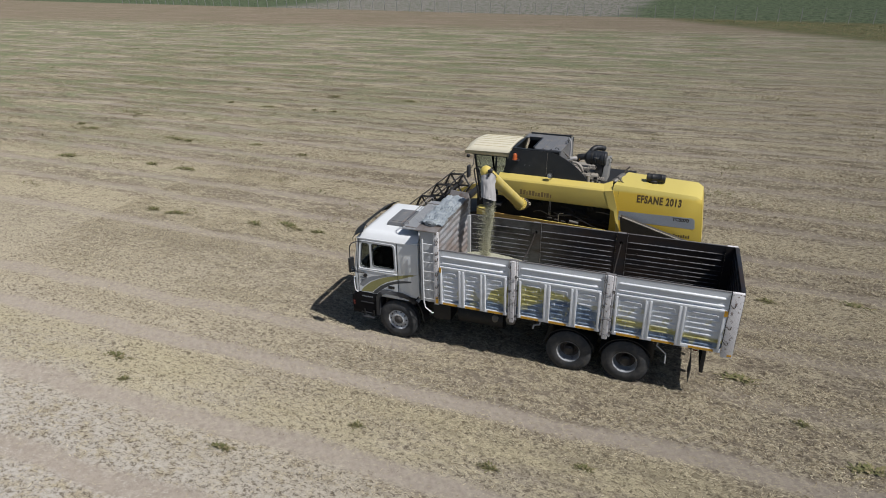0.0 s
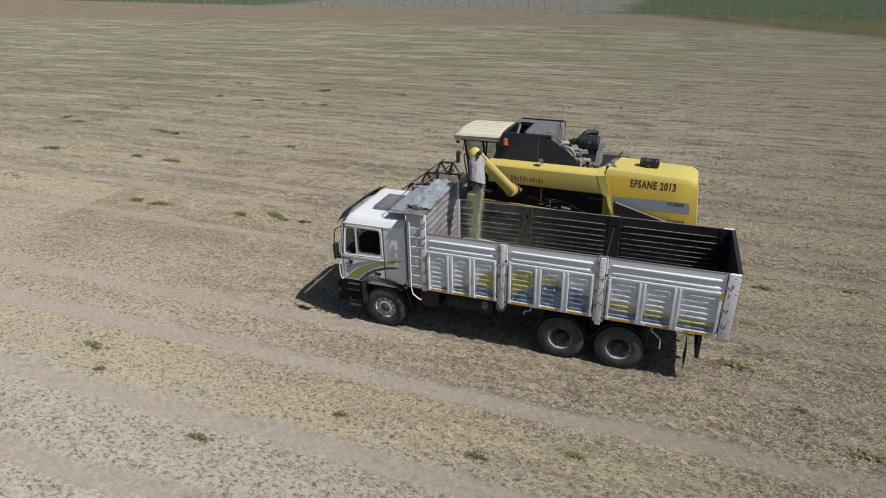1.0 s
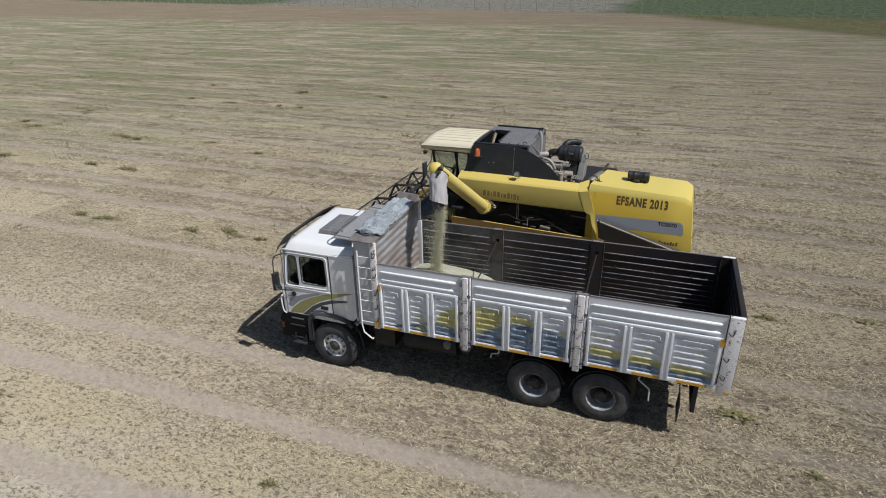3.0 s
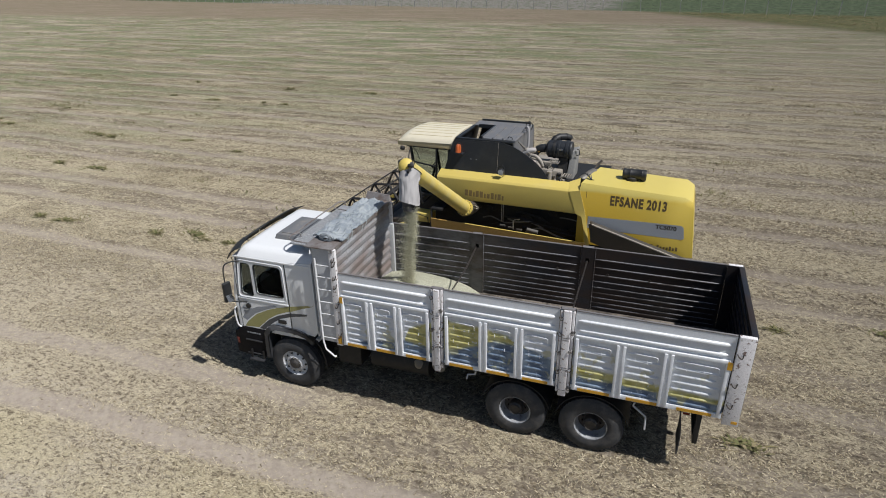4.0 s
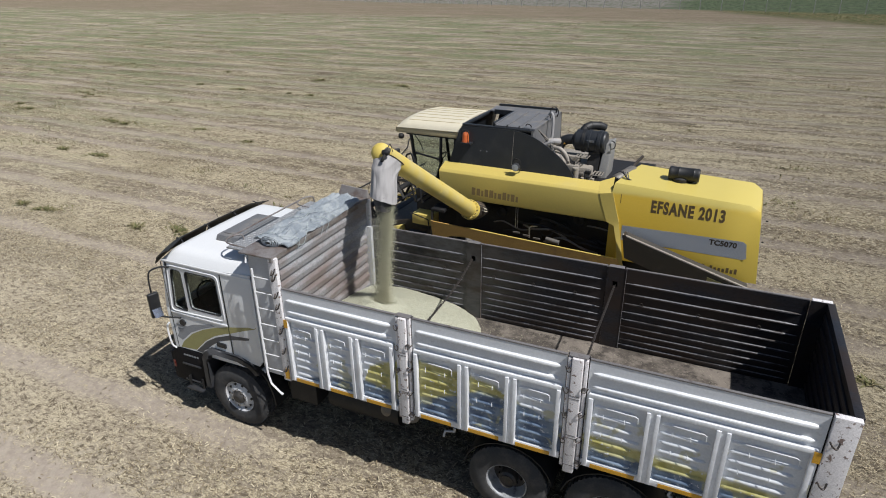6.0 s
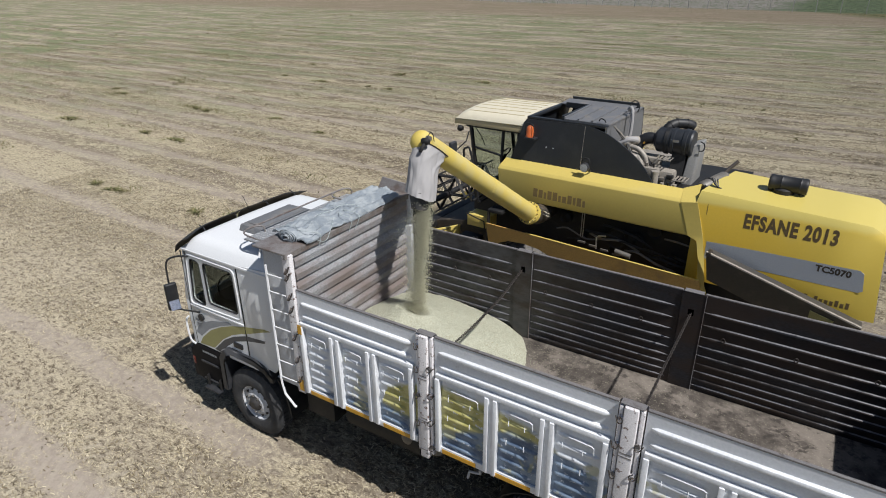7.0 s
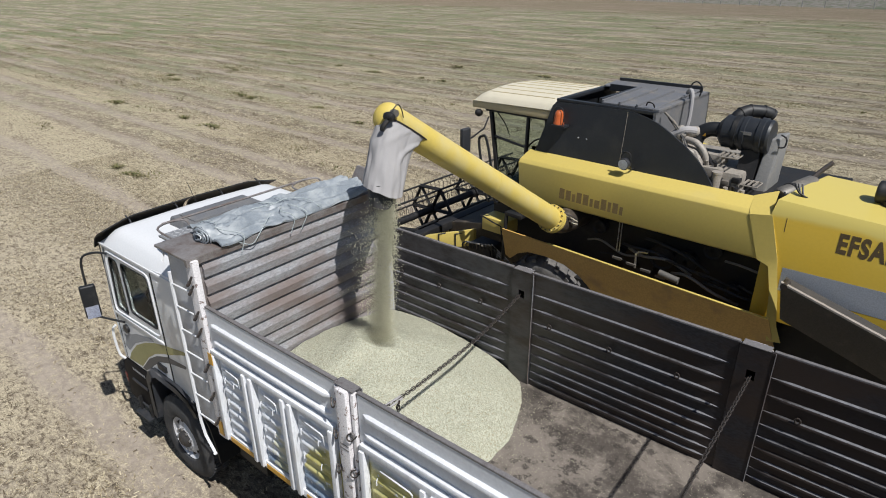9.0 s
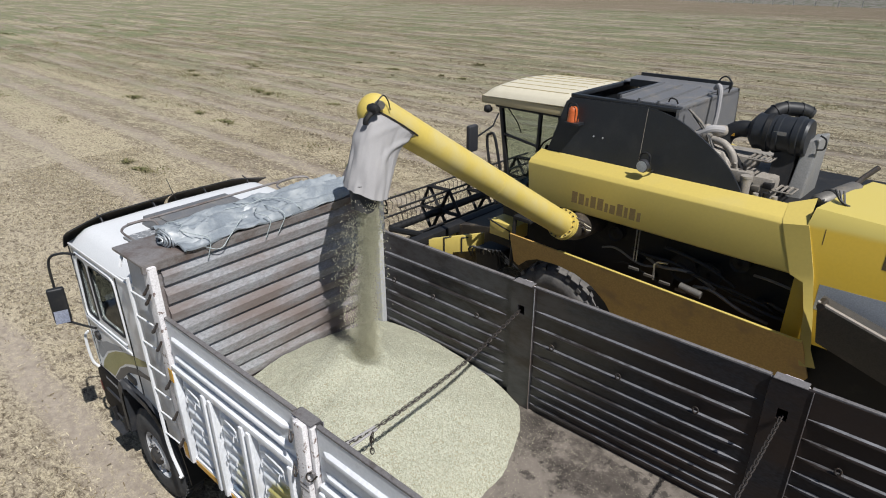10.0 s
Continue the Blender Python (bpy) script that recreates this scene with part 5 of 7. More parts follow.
build_grain()
build_stream()
build_chain([(2.63, 2.46, 2.57), (2.64, 1.8, 2.44), (2.63, 1.2, 2.38), (2.63, 0.62, 2.38), (2.63, 0.08, 2.46)], "rusty steel chain stretched across the load bed")
build_chain([(4.90, 2.46, 2.57), (4.90, 1.9, 2.54), (4.90, 1.3, 2.53), (4.90, 0.7, 2.50), (4.90, 0.08, 2.52)], "rusty steel chain over the bare end of the load bed")
build_chain([(2.665, 0.56, 2.37), (2.66, 0.55, 2.30), (2.665, 0.55, 2.22)], "short rusty end of chain hanging down", 0.036, 0.005)
bm = new_bm()
tube(bm, curve_points([(2.63, 0.09, 2.46), (2.63, 0.3, 2.42), (2.63, 0.62, 2.39)], 5), 0.012)
tube(bm, curve_points([(2.66, 0.09, 2.44), (2.66, 0.3, 2.40), (2.65, 0.62, 2.38)], 5), 0.010)
tagged(new("rope", finish(bm, "rope", "cloth", 60)), "grey rope tied to the chain at the post", "rope")


def build_tarp():
    bm = new_bm()

    def f(u, v):
        y = 0.30 + 1.98 * u
        x = 0.13 + 0.57 * v + 0.05 * wobble(u * 4, v, 0, 1.3)
        ridge = 1 - abs(wobble(u * 4, v * 9, 4, 1.2)) * 2.6   # sharp creases
        z = 3.375 + 0.05 * math.sin(math.pi * min(1, v * 1.1)) + 0.020 * wobble(u * 6, v * 4, 1, 1.4) + 0.010 * wobble(u * 15, v * 9, 2, 1.4) + 0.030 * ridge
        z += 0.020 * math.sin(14 * v + 3 * wobble(u * 4, 0, 7, 1.0))
        if v > 0.9:
            z -= 0.5 * (v - 0.9)
        return (x, y, max(z, 3.352))
    grid_sheet(bm, f, 120, 44)
    thicken(bm, 0.018)
    ob = new("tarpaulin", finish(bm, "tarpaulin", "tarp", 50))
    tagged(ob, "folded blue-grey tarpaulin lying on the headboard shelf", "tarpaulin")
    bm = new_bm()  # rolled end of the sheet, a few loose turns
    for k in range(5):
        r = 0.035 + 0.016 * k
        pts = [(0.42 + 1.5 * r * math.cos(a), 0.24 + 0.012 * k + 0.02 * wobble(a, k, 0, 1.0), 3.40 + 0.8 * r * math.sin(a) + 0.012 * wobble(a, k, 3, 1.3)) for a in [i * math.tau / 20 for i in range(20)]]
        tube(bm, pts, 0.009, 5, True)
    part("rolled_end", bm, "tarp", ob)
    bm = new_bm()
    rnd = random.Random(3)
    for y in (0.46, 1.12, 1.24):
        pts = [(0.14 + 0.12 * k, y + rnd.uniform(-0.07, 0.07), 3.455 + 0.015 * rnd.random() - (0.05 if k in (0, 5) else 0)) for k in range(6)]
        pts.append((0.73, y + rnd.uniform(-0.05, 0.05), 3.24))
        tube(bm, curve_points(pts, 4), 0.0045, 5)
    tube(bm, curve_points([(0.35, 0.9, 3.47), (0.45, 1.1, 3.49), (0.40, 1.3, 3.48), (0.55, 1.45, 3.47), (0.71, 1.5, 3.40)], 5), 0.0045, 5)
    tube(bm, curve_points([(0.71, 0.44, 3.37), (0.74, 0.60, 3.29), (0.72, 0.72, 3.36), (0.6, 0.95, 3.47)], 5), 0.0045, 5)
    part("lashing", bm, "rope", ob, "bluish white lashing rope")


build_tarp()


# ---------------------------------------------------------------- the combine harvester
def build_combine():
    co = thing("combine_harvester", (0, 5.445, 0), -2.6, "yellow combine harvester with black grain tank and cream cab roof, unloading", "harvester")

    # upper side panels: sloping shoulder, upright face
    prof = [(0.30, 3.12), (0.05, 3.03), (0.0, 2.98), (-0.02, 2.46), (0.05, 2.42), (0.08, 2.92), (0.36, 3.04)]
    for flip in (0, 1):
        bm = new_bm()
        p = [(y if not flip else 2.75 - y, z) for y, z in prof]
        prism_x(bm, p, 0.70, 4.22 if not flip else 2.6, 0.012)
        for v in bm.verts:  # slanted front end, slightly tapering ends
            if v.co.x < 1.2:
                v.co.x += 0.12 * max(0.0, 2.9 - v.co.z)
            elif not flip:
                v.co.x = 4.30 - 0.37 * (v.co.z - 2.44)
        sp = part("side_panel", bm, "yellow", co, "bright yellow upper side panel with a sloping shoulder")
        if flip:
            continue
        sp_near = sp
        bm = new_bm()  # flared end piece
        left = [(4.03, 0.305, 3.124), (4.075, 0.044, 3.034), (4.095, -0.008, 2.985), (4.285, -0.028, 2.45), (4.43, -0.037, 2.40), (4.52, -0.07, 2.06), (4.58, -0.12, 1.60), (4.62, -0.12, 1.46)]
        right = [(4.27, 0.42, 3.205), (4.315, 0.09, 3.085), (4.345, -0.006, 3.03), (4.50, -0.022, 2.53), (4.525, -0.022, 2.42), (4.60, -0.03, 2.08), (4.675, -0.05, 1.66), (4.77, -0.08, 1.47)]
        va, vb = [bm.verts.new(q) for q in left], [bm.verts.new(q) for q in right]
        for k in range(len(va) - 1):
            bm.faces.new((va[k], va[k + 1], vb[k + 1], vb[k]))
        bmesh.ops.recalc_face_normals(bm, faces=bm.faces)
        thicken(bm, 0.018)
        part("end_flare", bm, "yellow", sp, "", 20)
    # dark letter blocks of the maker's mark on the panel
    x = 1.47
    for k, (w, h) in enumerate(((0.085, 0.158), (0.080, 0.150), (0.048, 0.118), (0.080, 0.158), (0.085, 0.158), (0.048, 0.118), (0.078, 0.118), (0.080, 0.158), (0.048, 0.140), (0.080, 0.150), (0.048, 0.118))):
        foot, head_z = 2.572 - 0.002 * k, 2.572 - 0.002 * k + h
        ya, yb = -0.0215 + 0.0385 * (foot - 2.46), -0.0215 + 0.0385 * (head_z - 2.46)
        part("mark_block", slab(new_bm(), [(x, ya, foot), (x + w, ya, foot), (x + w, yb, head_z), (x, yb, head_z)], [(x, ya + 0.003, foot), (x + w, ya + 0.003, foot), (x + w, yb + 0.003, head_z), (x, yb + 0.003, head_z)]), "mark_brown", sp_near, "", 0)
        x += w + 0.026
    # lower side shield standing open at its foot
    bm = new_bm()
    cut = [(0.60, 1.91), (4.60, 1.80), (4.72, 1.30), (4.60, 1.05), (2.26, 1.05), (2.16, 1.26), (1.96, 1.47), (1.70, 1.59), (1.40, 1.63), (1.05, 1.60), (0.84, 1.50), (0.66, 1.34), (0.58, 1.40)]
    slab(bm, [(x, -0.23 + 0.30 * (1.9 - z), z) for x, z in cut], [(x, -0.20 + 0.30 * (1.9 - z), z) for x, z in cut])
    lsh = part("lower_shield", bm, "shield_yellow", co, "yellow lower side shield, its shade put into the paint", 0)
    part("shield_lip", slab(new_bm(), [(1.45, -0.225, 1.885), (4.60, -0.225, 1.80), (4.60, -0.17, 1.80), (1.45, -0.17, 1.885)], [(1.45, -0.225, 1.893), (4.60, -0.225, 1.808), (4.60, -0.19, 1.808), (1.45, -0.19, 1.893)]), "yellow", lsh)

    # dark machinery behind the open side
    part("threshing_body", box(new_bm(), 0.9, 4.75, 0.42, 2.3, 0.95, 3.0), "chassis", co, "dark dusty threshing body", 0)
    # dark bar added to fill the shade behind the upper panel
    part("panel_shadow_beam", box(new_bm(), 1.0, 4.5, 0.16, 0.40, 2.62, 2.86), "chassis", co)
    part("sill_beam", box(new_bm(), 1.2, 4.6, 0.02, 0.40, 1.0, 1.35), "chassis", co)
    rnd = random.Random(8)
    for k in range(9):
        x = 1.7 + 0.33 * k
        r = rnd.uniform(0.09, 0.24)
        z = rnd.uniform(1.6, 2.4)
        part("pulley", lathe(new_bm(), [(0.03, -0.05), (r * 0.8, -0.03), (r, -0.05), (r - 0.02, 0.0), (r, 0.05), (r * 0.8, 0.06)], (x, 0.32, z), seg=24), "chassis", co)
    for k in range(12):
        x = 1.9 + 0.22 * k
        z = 1.75 + rnd.uniform(0, 0.5)
        pts = [(x, 0.2, z), (x + 0.25, 0.12, z + rnd.uniform(-0.06, 0.1)), (x + 0.6, 0.16, z + rnd.uniform(-0.1, 0.02)), (x + 0.9, 0.28, z - rnd.uniform(0, 0.3))]
        part("hose", tube(new_bm(), curve_points(pts, 5), rnd.choice((0.012, 0.016, 0.022)), 6), "chassis" if k % 3 else "grey_steel", co)
    part("pipe", tube(new_bm(), [(2.75, 0.05, 1.80), (2.74, 0.05, 2.02), (2.78, 0.05, 2.06), (2.90, 0.08, 2.07)], 0.014), "chrome", co, "bright bent pipe")
    for x in (2.42, 2.46):
        part("pipe", tube(new_bm(), [(x, 0.1, 1.95), (x, 0.1, 2.40)], 0.008), "chrome", co)
    part("oil_filter", rod(new_bm(), (3.10, 0.06, 1.84), (3.38, 0.06, 1.80), 0.05, seg=14), "grey_steel", co, "small grey canister")
    for k in range(4):
        part("linkage", box(new_bm(), 2.40 + 0.22 * k, 2.54 + 0.22 * k, 0.02, 0.05, 1.86 - 0.03 * k, 1.89 - 0.03 * k), "grey_steel", co)

    # straw hood at the back
    n0 = 4.33

    def hood_ring(x, s):
        d = 0.040 * (x - 4.4)
        ring = [(0.0, 1.70), (0.0, 3.05 - d), (0.09, 3.20 - d), (0.65, 3.245 - d), (1.28, 3.255 - d), (1.38, 3.05 - d), (1.38, 1.70)]
        return [(x + (0.21 * y if x < 4.6 and z > 3.1 else 0.0), y, z) for y, z in ring]
    bm = new_bm()
    rings = [[bm.verts.new(p) for p in hood_ring(x, 0)] for x in (n0, 5.4, 6.2, 6.66)]
    tail = [bm.verts.new((p[0] + 0.24 - 0.20 * max(0.0, p[2] - 2.3), p[1] + (0.04 if p[1] < 1 else -0.04), p[2] - 0.10 * (p[2] > 2.5))) for p in hood_ring(6.76, 0)]
    rings.append(tail)
    for a, b in zip(rings, rings[1:]):
        for k in range(len(a) - 1):
            bm.faces.new((a[k], a[k + 1], b[k + 1], b[k]))
    bm.faces.new(rings[0])
    bm.faces.new(rings[-1][::-1])
    bmesh.ops.bevel(bm, geom=[e for e in bm.edges if e.calc_face_angle(0) > 0.3], offset=0.025, segments=3, affect="EDGES")
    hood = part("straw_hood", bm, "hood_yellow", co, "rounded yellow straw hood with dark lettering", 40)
    part("hood_seam", box(new_bm(), 4.50, 4.507, -0.001, 0.0, 2.86, 3.03), "decal_brown", hood)
    for z in (2.0, 2.4, 2.8):
        part("hood_bolt", rod(new_bm(), (6.95, 0.30, z), (6.985 - 0.0 * z, 0.30, z), 0.012, seg=8), "chassis", hood)
    bm = new_bm()
    o = [(4.58, 2.42), (6.66, 2.47), (6.72, 2.43), (6.76, 2.16), (6.70, 2.13), (4.58, 2.12)]
    prism_y(bm, o, -0.0012, 0.004)
    part("silver_band", bm, "silver", hood, "silver-grey band", 0)
    up = Matrix(((1, 0, 0, 0), (0, 0, -1, 0), (0, 1, 0, 0), (0, 0, 0, 1)))  # words stand upright, facing the lorry
    lettering("lettering", "EFSANE 2013", 0.315, "decal_brown", hood, Matrix.Translation((5.05, -0.0008, 2.770)) @ up, 0.635, 0.013, 0.0005, 1.13)
    lettering("lettering", "TC5070", 0.135, "decal_black", hood, Matrix.Translation((6.12, -0.0018, 2.33)) @ up, 1.0, 0.006, 0.0004, 1.02)
    x = 5.66
    for k in range(15):  # unread dealer's line
        if k != 7:
            h = 0.098 if k in (0, 3, 6, 8, 12, 14) else 0.070
            part("lettering_bar", box(new_bm(), x, x + 0.044, -0.0012, 0.0, 1.83, 1.83 + h), "decal_brown", hood, "", 0)
        x += 0.068
    # grey elevator casing running down along the hood
    bm = new_bm()
    slab(bm, [(4.66, -0.34, 2.36), (6.86, -0.34, 1.74), (6.80, -0.30, 1.62), (6.0, -0.24, 1.48), (4.72, -0.22, 1.86)],
         [(4.66, -0.10, 2.36), (6.86, -0.10, 1.74), (6.80, -0.10, 1.62), (6.0, -0.10, 1.48), (4.72, -0.10, 1.86)])
    casing = part("elevator_casing", bm, "casing_dark", co, "long grey sheet-steel elevator casing, shade put into its colour")
    # paler strip: the casing's lit upper edge put into the material
    part("casing_lip", slab(new_bm(), [(4.66, -0.345, 2.362), (6.86, -0.345, 1.742), (6.86, -0.30, 1.742), (4.66, -0.30, 2.362)], [(4.66, -0.345, 2.385), (6.86, -0.345, 1.765), (6.86, -0.30, 1.765), (4.66, -0.30, 2.385)]), "dusty_steel", casing)
    part("sticker", slab(new_bm(), [(6.20, -0.336, 1.83), (6.52, -0.336, 1.75), (6.52, -0.312, 1.64), (6.20, -0.30, 1.70)],
                         [(6.20, -0.30, 1.83), (6.52, -0.30, 1.75), (6.52, -0.28, 1.64), (6.20, -0.27, 1.70)]), "olive", co, "", 0)
    part("casing_bolt", rod(new_bm(), (4.70, -0.36, 2.34), (4.70, -0.2, 2.34), 0.04, seg=10), "chain", co)
    part("axle_beam", box(new_bm(), 4.7, 6.6, 0.15, 2.3, 0.9, 1.65), "chassis", co, "", 0)
    for y0 in (0.2, 2.05):
        bm = new_bm()
        lathe(bm, [(0.28, 0.0), (0.42, -0.02), (0.50, 0.05), (0.52, 0.12), (0.52, 0.26), (0.50, 0.32), (0.42, 0.36), (0.28, 0.34)], (5.3, y0, 0.52), seg=32)
        rw = part("rear_wheel", bm, "rubber", co, "small black rear wheel")
        part("rim", lathe(new_bm(), [(0.29, 0.03), (0.24, 0.10), (0.0, 0.12)], (5.3, y0, 0.52), seg=24), "cream", rw)
    # black canister lying on the hood
    bm = lathe(new_bm(), [(0.0, 0.0), (0.10, 0.0), (0.125, 0.01), (0.132, 0.04), (0.125, 0.06), (0.125, 0.16), (0.133, 0.18), (0.125, 0.20), (0.125, 0.42), (0.133, 0.44), (0.125, 0.46), (0.132, 0.50), (0.12, 0.54), (0.0, 0.545)], (5.20, 0.72, 3.335), "x", 28)
    can = part("pre_cleaner", bm, "dark_plastic", co, "black ribbed canister lying on the hood")
    part("canister_foot", lathe(new_bm(), [(0.0, 3.20), (0.16, 3.20), (0.16, 3.26), (0.10, 3.30)], (5.42, 0.72, 0), "z", 20), "chassis", can)

    # grain tank
    def arc(y, lean):
        o = [(0.76, 3.00), (1.00, 3.82), (1.07, 3.88), (2.20, 3.90)]
        o += [(p.x, p.z) for p in curve_points([(2.32, 0, 3.885), (2.62, 0, 3.80), (2.93, 0, 3.64), (3.17, 0, 3.48), (3.34, 0, 3.33), (3.50, 0, 3.13), (3.60, 0, 2.95)], 3)]
        o += [(3.61, 2.90), (0.74, 2.90)]
        return [(x, y + lean * (z - 3.0), z) for x, z in o]
    bm = slab(new_bm(), arc(0.30, 0.12), arc(0.33, 0.12))
    tank = part("tank_side", bm, "black_tank", co, "black sheet-steel grain tank side, rear edge curved", 20)
    bm = slab(new_bm(), [(0.86, 2.42, 2.9), (1.16, 2.31, 3.88), (2.60, 2.31, 3.88), (2.60, 2.42, 2.9)], [(0.86, 2.45, 2.9), (1.16, 2.34, 3.88), (2.60, 2.34, 3.88), (2.60, 2.45, 2.9)])
    part("tank_side", bm, "black_tank", co, "", 20)
    bm = new_bm()
    slab(bm, [(0.77, 0.33, 2.9), (0.77, 2.42, 2.9), (1.03, 2.34, 3.87), (1.03, 0.43, 3.87)], [(0.81, 0.33, 2.9), (0.81, 2.42, 2.9), (1.07, 2.34, 3.87), (1.07, 0.43, 3.87)])
    part("tank_front", bm, "black_tank", tank, "", 0)
    bm = new_bm()
    slab(bm, [(2.60, 0.40, 3.0), (2.60, 2.36, 3.0), (2.60, 2.33, 3.92), (2.60, 0.42, 3.92)], [(2.56, 0.40, 3.0), (2.56, 2.36, 3.0), (2.56, 2.33, 3.92), (2.56, 0.42, 3.92)])
    part("tank_back", bm, "tank_cover", tank, "", 0)
    for y0, y1 in ((0.42, 0.50), (2.26, 2.34)):
        part("tank_rim", box(new_bm(), 1.05, 2.60, y0, y1, 3.88, 3.93, 0.008), "black_tank", tank)
    part("tank_rim", box(new_bm(), 1.05, 1.13, 0.50, 2.26, 3.88, 3.93, 0.008), "black_tank", tank)
    part("tank_rim", box(new_bm(), 2.50, 2.60, 0.50, 2.26, 3.88, 3.95, 0.008), "tank_cover", tank)
    part("tank_bottom", box(new_bm(), 1.2, 2.6, 0.42, 2.32, 3.2, 3.25), "black_tank", tank)
    # raised lids: one long cover in strips, open slot towards the cab
    for k in range(3):
        bm = new_bm()
        x0 = 1.75 + 0.26 * k
        slab(bm, [(x0, 0.48, 3.93), (x0 + 0.25, 0.48, 3.93), (x0 + 0.25, 1.70, 3.96), (x0, 1.70, 3.96)], [(x0, 0.48, 3.955), (x0 + 0.25, 0.48, 3.955), (x0 + 0.25, 1.70, 3.985), (x0, 1.70, 3.985)], 0.006)
        lid = part("tank_lid", bm, "tank_cover", tank, "dusty dark grey tank lid", 0)
        part("lid_rib", slab(new_bm(), [(x0, 0.48, 3.956), (x0 + 0.03, 0.48, 3.956), (x0 + 0.03, 1.70, 3.986), (x0, 1.70, 3.986)], [(x0, 0.48, 3.985), (x0 + 0.03, 0.48, 3.985), (x0 + 0.03, 1.70, 4.015), (x0, 1.70, 4.015)]), "tank_cover", lid)
    part("tank_lid", slab(new_bm(), [(1.13, 1.70, 3.94), (2.53, 1.70, 3.94), (2.53, 2.10, 3.97), (1.13, 2.10, 3.97)], [(1.13, 1.70, 3.965), (2.53, 1.70, 3.965), (2.53, 2.10, 3.995), (1.13, 2.10, 3.995)], 0.006), "tank_cover", tank, "dusty dark grey tank lid", 0)
    bm = new_bm()
    box(bm, 1.20, 2.56, 2.10, 2.14, 3.90, 4.04)
    box(bm, 1.70, 1.745, 0.50, 1.68, 3.90, 4.00)
    box(bm, 1.26, 1.74, 1.66, 1.695, 3.90, 4.00)
    part("lid_frame", bm, "black_tank", tank)
    part("lid_handle", tube(new_bm(), curve_points([(2.40, 0.52, 3.98), (2.43, 0.50, 4.03), (2.50, 0.50, 4.02), (2.52, 0.52, 3.97)], 4), 0.010), "chassis", tank)
    part("panel_seam", slab(new_bm(), [(2.20, 0.321, 3.20), (2.206, 0.321, 3.20), (2.206, 0.326, 3.20), (2.20, 0.326, 3.20)], [(2.20, 0.403, 3.88), (2.206, 0.403, 3.88), (2.206, 0.408, 3.88), (2.20, 0.408, 3.88)]), "dusty_steel", tank)
    for dx in (0.0, 0.14):
        part("rivet", lathe(new_bm(), [(0.0, -0.006), (0.010, -0.003), (0.012, 0.002)], (1.50 + dx, 0.348, 3.42), "y", 10), "silver", tank)
    # amber beacon and work light
    bc = part("beacon_base", box(new_bm(), 1.10, 1.32, 0.22, 0.40, 3.55, 3.58), "black_tank", co)
    part("beacon", lathe(new_bm(), [(0.0, 3.785), (0.035, 3.78), (0.058, 3.755), (0.068, 3.71), (0.074, 3.61), (0.08, 3.60), (0.08, 3.58)], (1.17, 0.32, 0), "z", 20), "orange_lens", bc, "orange rotating beacon")
    part("beacon_guard", tube(new_bm(), curve_points([(1.27, 0.27, 3.58), (1.28, 0.27, 3.74), (1.23, 0.29, 3.82), (1.12, 0.32, 3.83), (1.07, 0.34, 3.76), (1.06, 0.34, 3.60)], 5), 0.008), "black_tank", bc)
    wl = part("work_light", lathe(new_bm(), [(0.0, -0.05), (0.075, -0.05), (0.085, -0.02), (0.08, 0.03), (0.05, 0.07), (0.0, 0.08)], (2.37, 0.13, 3.24), "y", 20), "grey_plastic", co, "round grey work light")
    part("lens", lathe(new_bm(), [(0.07, -0.053), (0.0, -0.056)], (2.37, 0.13, 3.24), "y", 20), "silver", wl)
    part("light_bracket", tube(new_bm(), curve_points([(2.30, 0.15, 3.28), (2.31, 0.15, 3.37), (2.37, 0.15, 3.40), (2.43, 0.15, 3.37), (2.44, 0.15, 3.26), (2.43, 0.22, 3.16), (2.41, 0.33, 3.14)], 4), 0.012), "chassis", wl)

    # engine bay behind the tank
    part("engine", box(new_bm(), 2.75, 3.75, 0.62, 1.9, 2.7, 3.25, 0.06), "engine_grey", co, "dusty grey diesel engine")
    part("rocker_cover", box(new_bm(), 2.80, 3.45, 0.75, 1.05, 3.25, 3.42, 0.05), "engine_grey", co)
    part("inlet_box", slab(new_bm(), [(2.85, 0.50, 3.30), (3.30, 0.50, 3.25), (3.30, 0.85, 3.25), (2.85, 0.85, 3.30)], [(2.80, 0.55, 3.52), (3.15, 0.55, 3.48), (3.15, 0.80, 3.48), (2.80, 0.80, 3.52)], 0.03), "dusty_steel", co)
    part("exhaust_pipe", tube(new_bm(), curve_points([(2.66, 0.60, 3.46), (2.78, 0.72, 3.60), (2.92, 0.85, 3.64), (3.04, 1.0, 3.62)], 6), 0.075, 14), "dusty_steel", co, "wrapped grey exhaust bend")
    part("heat_wrap", tube(new_bm(), curve_points([(2.78, 0.62, 3.62), (2.92, 0.66, 3.70), (3.02, 0.78, 3.68)], 5), 0.05, 10), "cloth", co)
    for k in range(7):
        pts = [(2.66 + 0.05 * k, 0.55 + 0.02 * k, 3.92 - 0.06 * k), (2.85 + 0.03 * k, 0.62, 3.72 - 0.05 * k), (3.0 + 0.05 * k, 0.6, 3.45 - 0.03 * k), (3.25 + 0.04 * k, 0.58, 3.12)]
        part("hose", tube(new_bm(), curve_points(pts, 5), 0.018, 6), "dark_plastic" if k % 2 else "grey_steel", co)
    part("breather_hose", tube(new_bm(), curve_points([(2.60, 1.42, 4.05), (2.66, 1.36, 4.10), (2.72, 1.30, 4.02), (2.74, 1.25, 3.70), (2.72, 1.2, 3.5)], 6), 0.030, 8), "cloth", co)
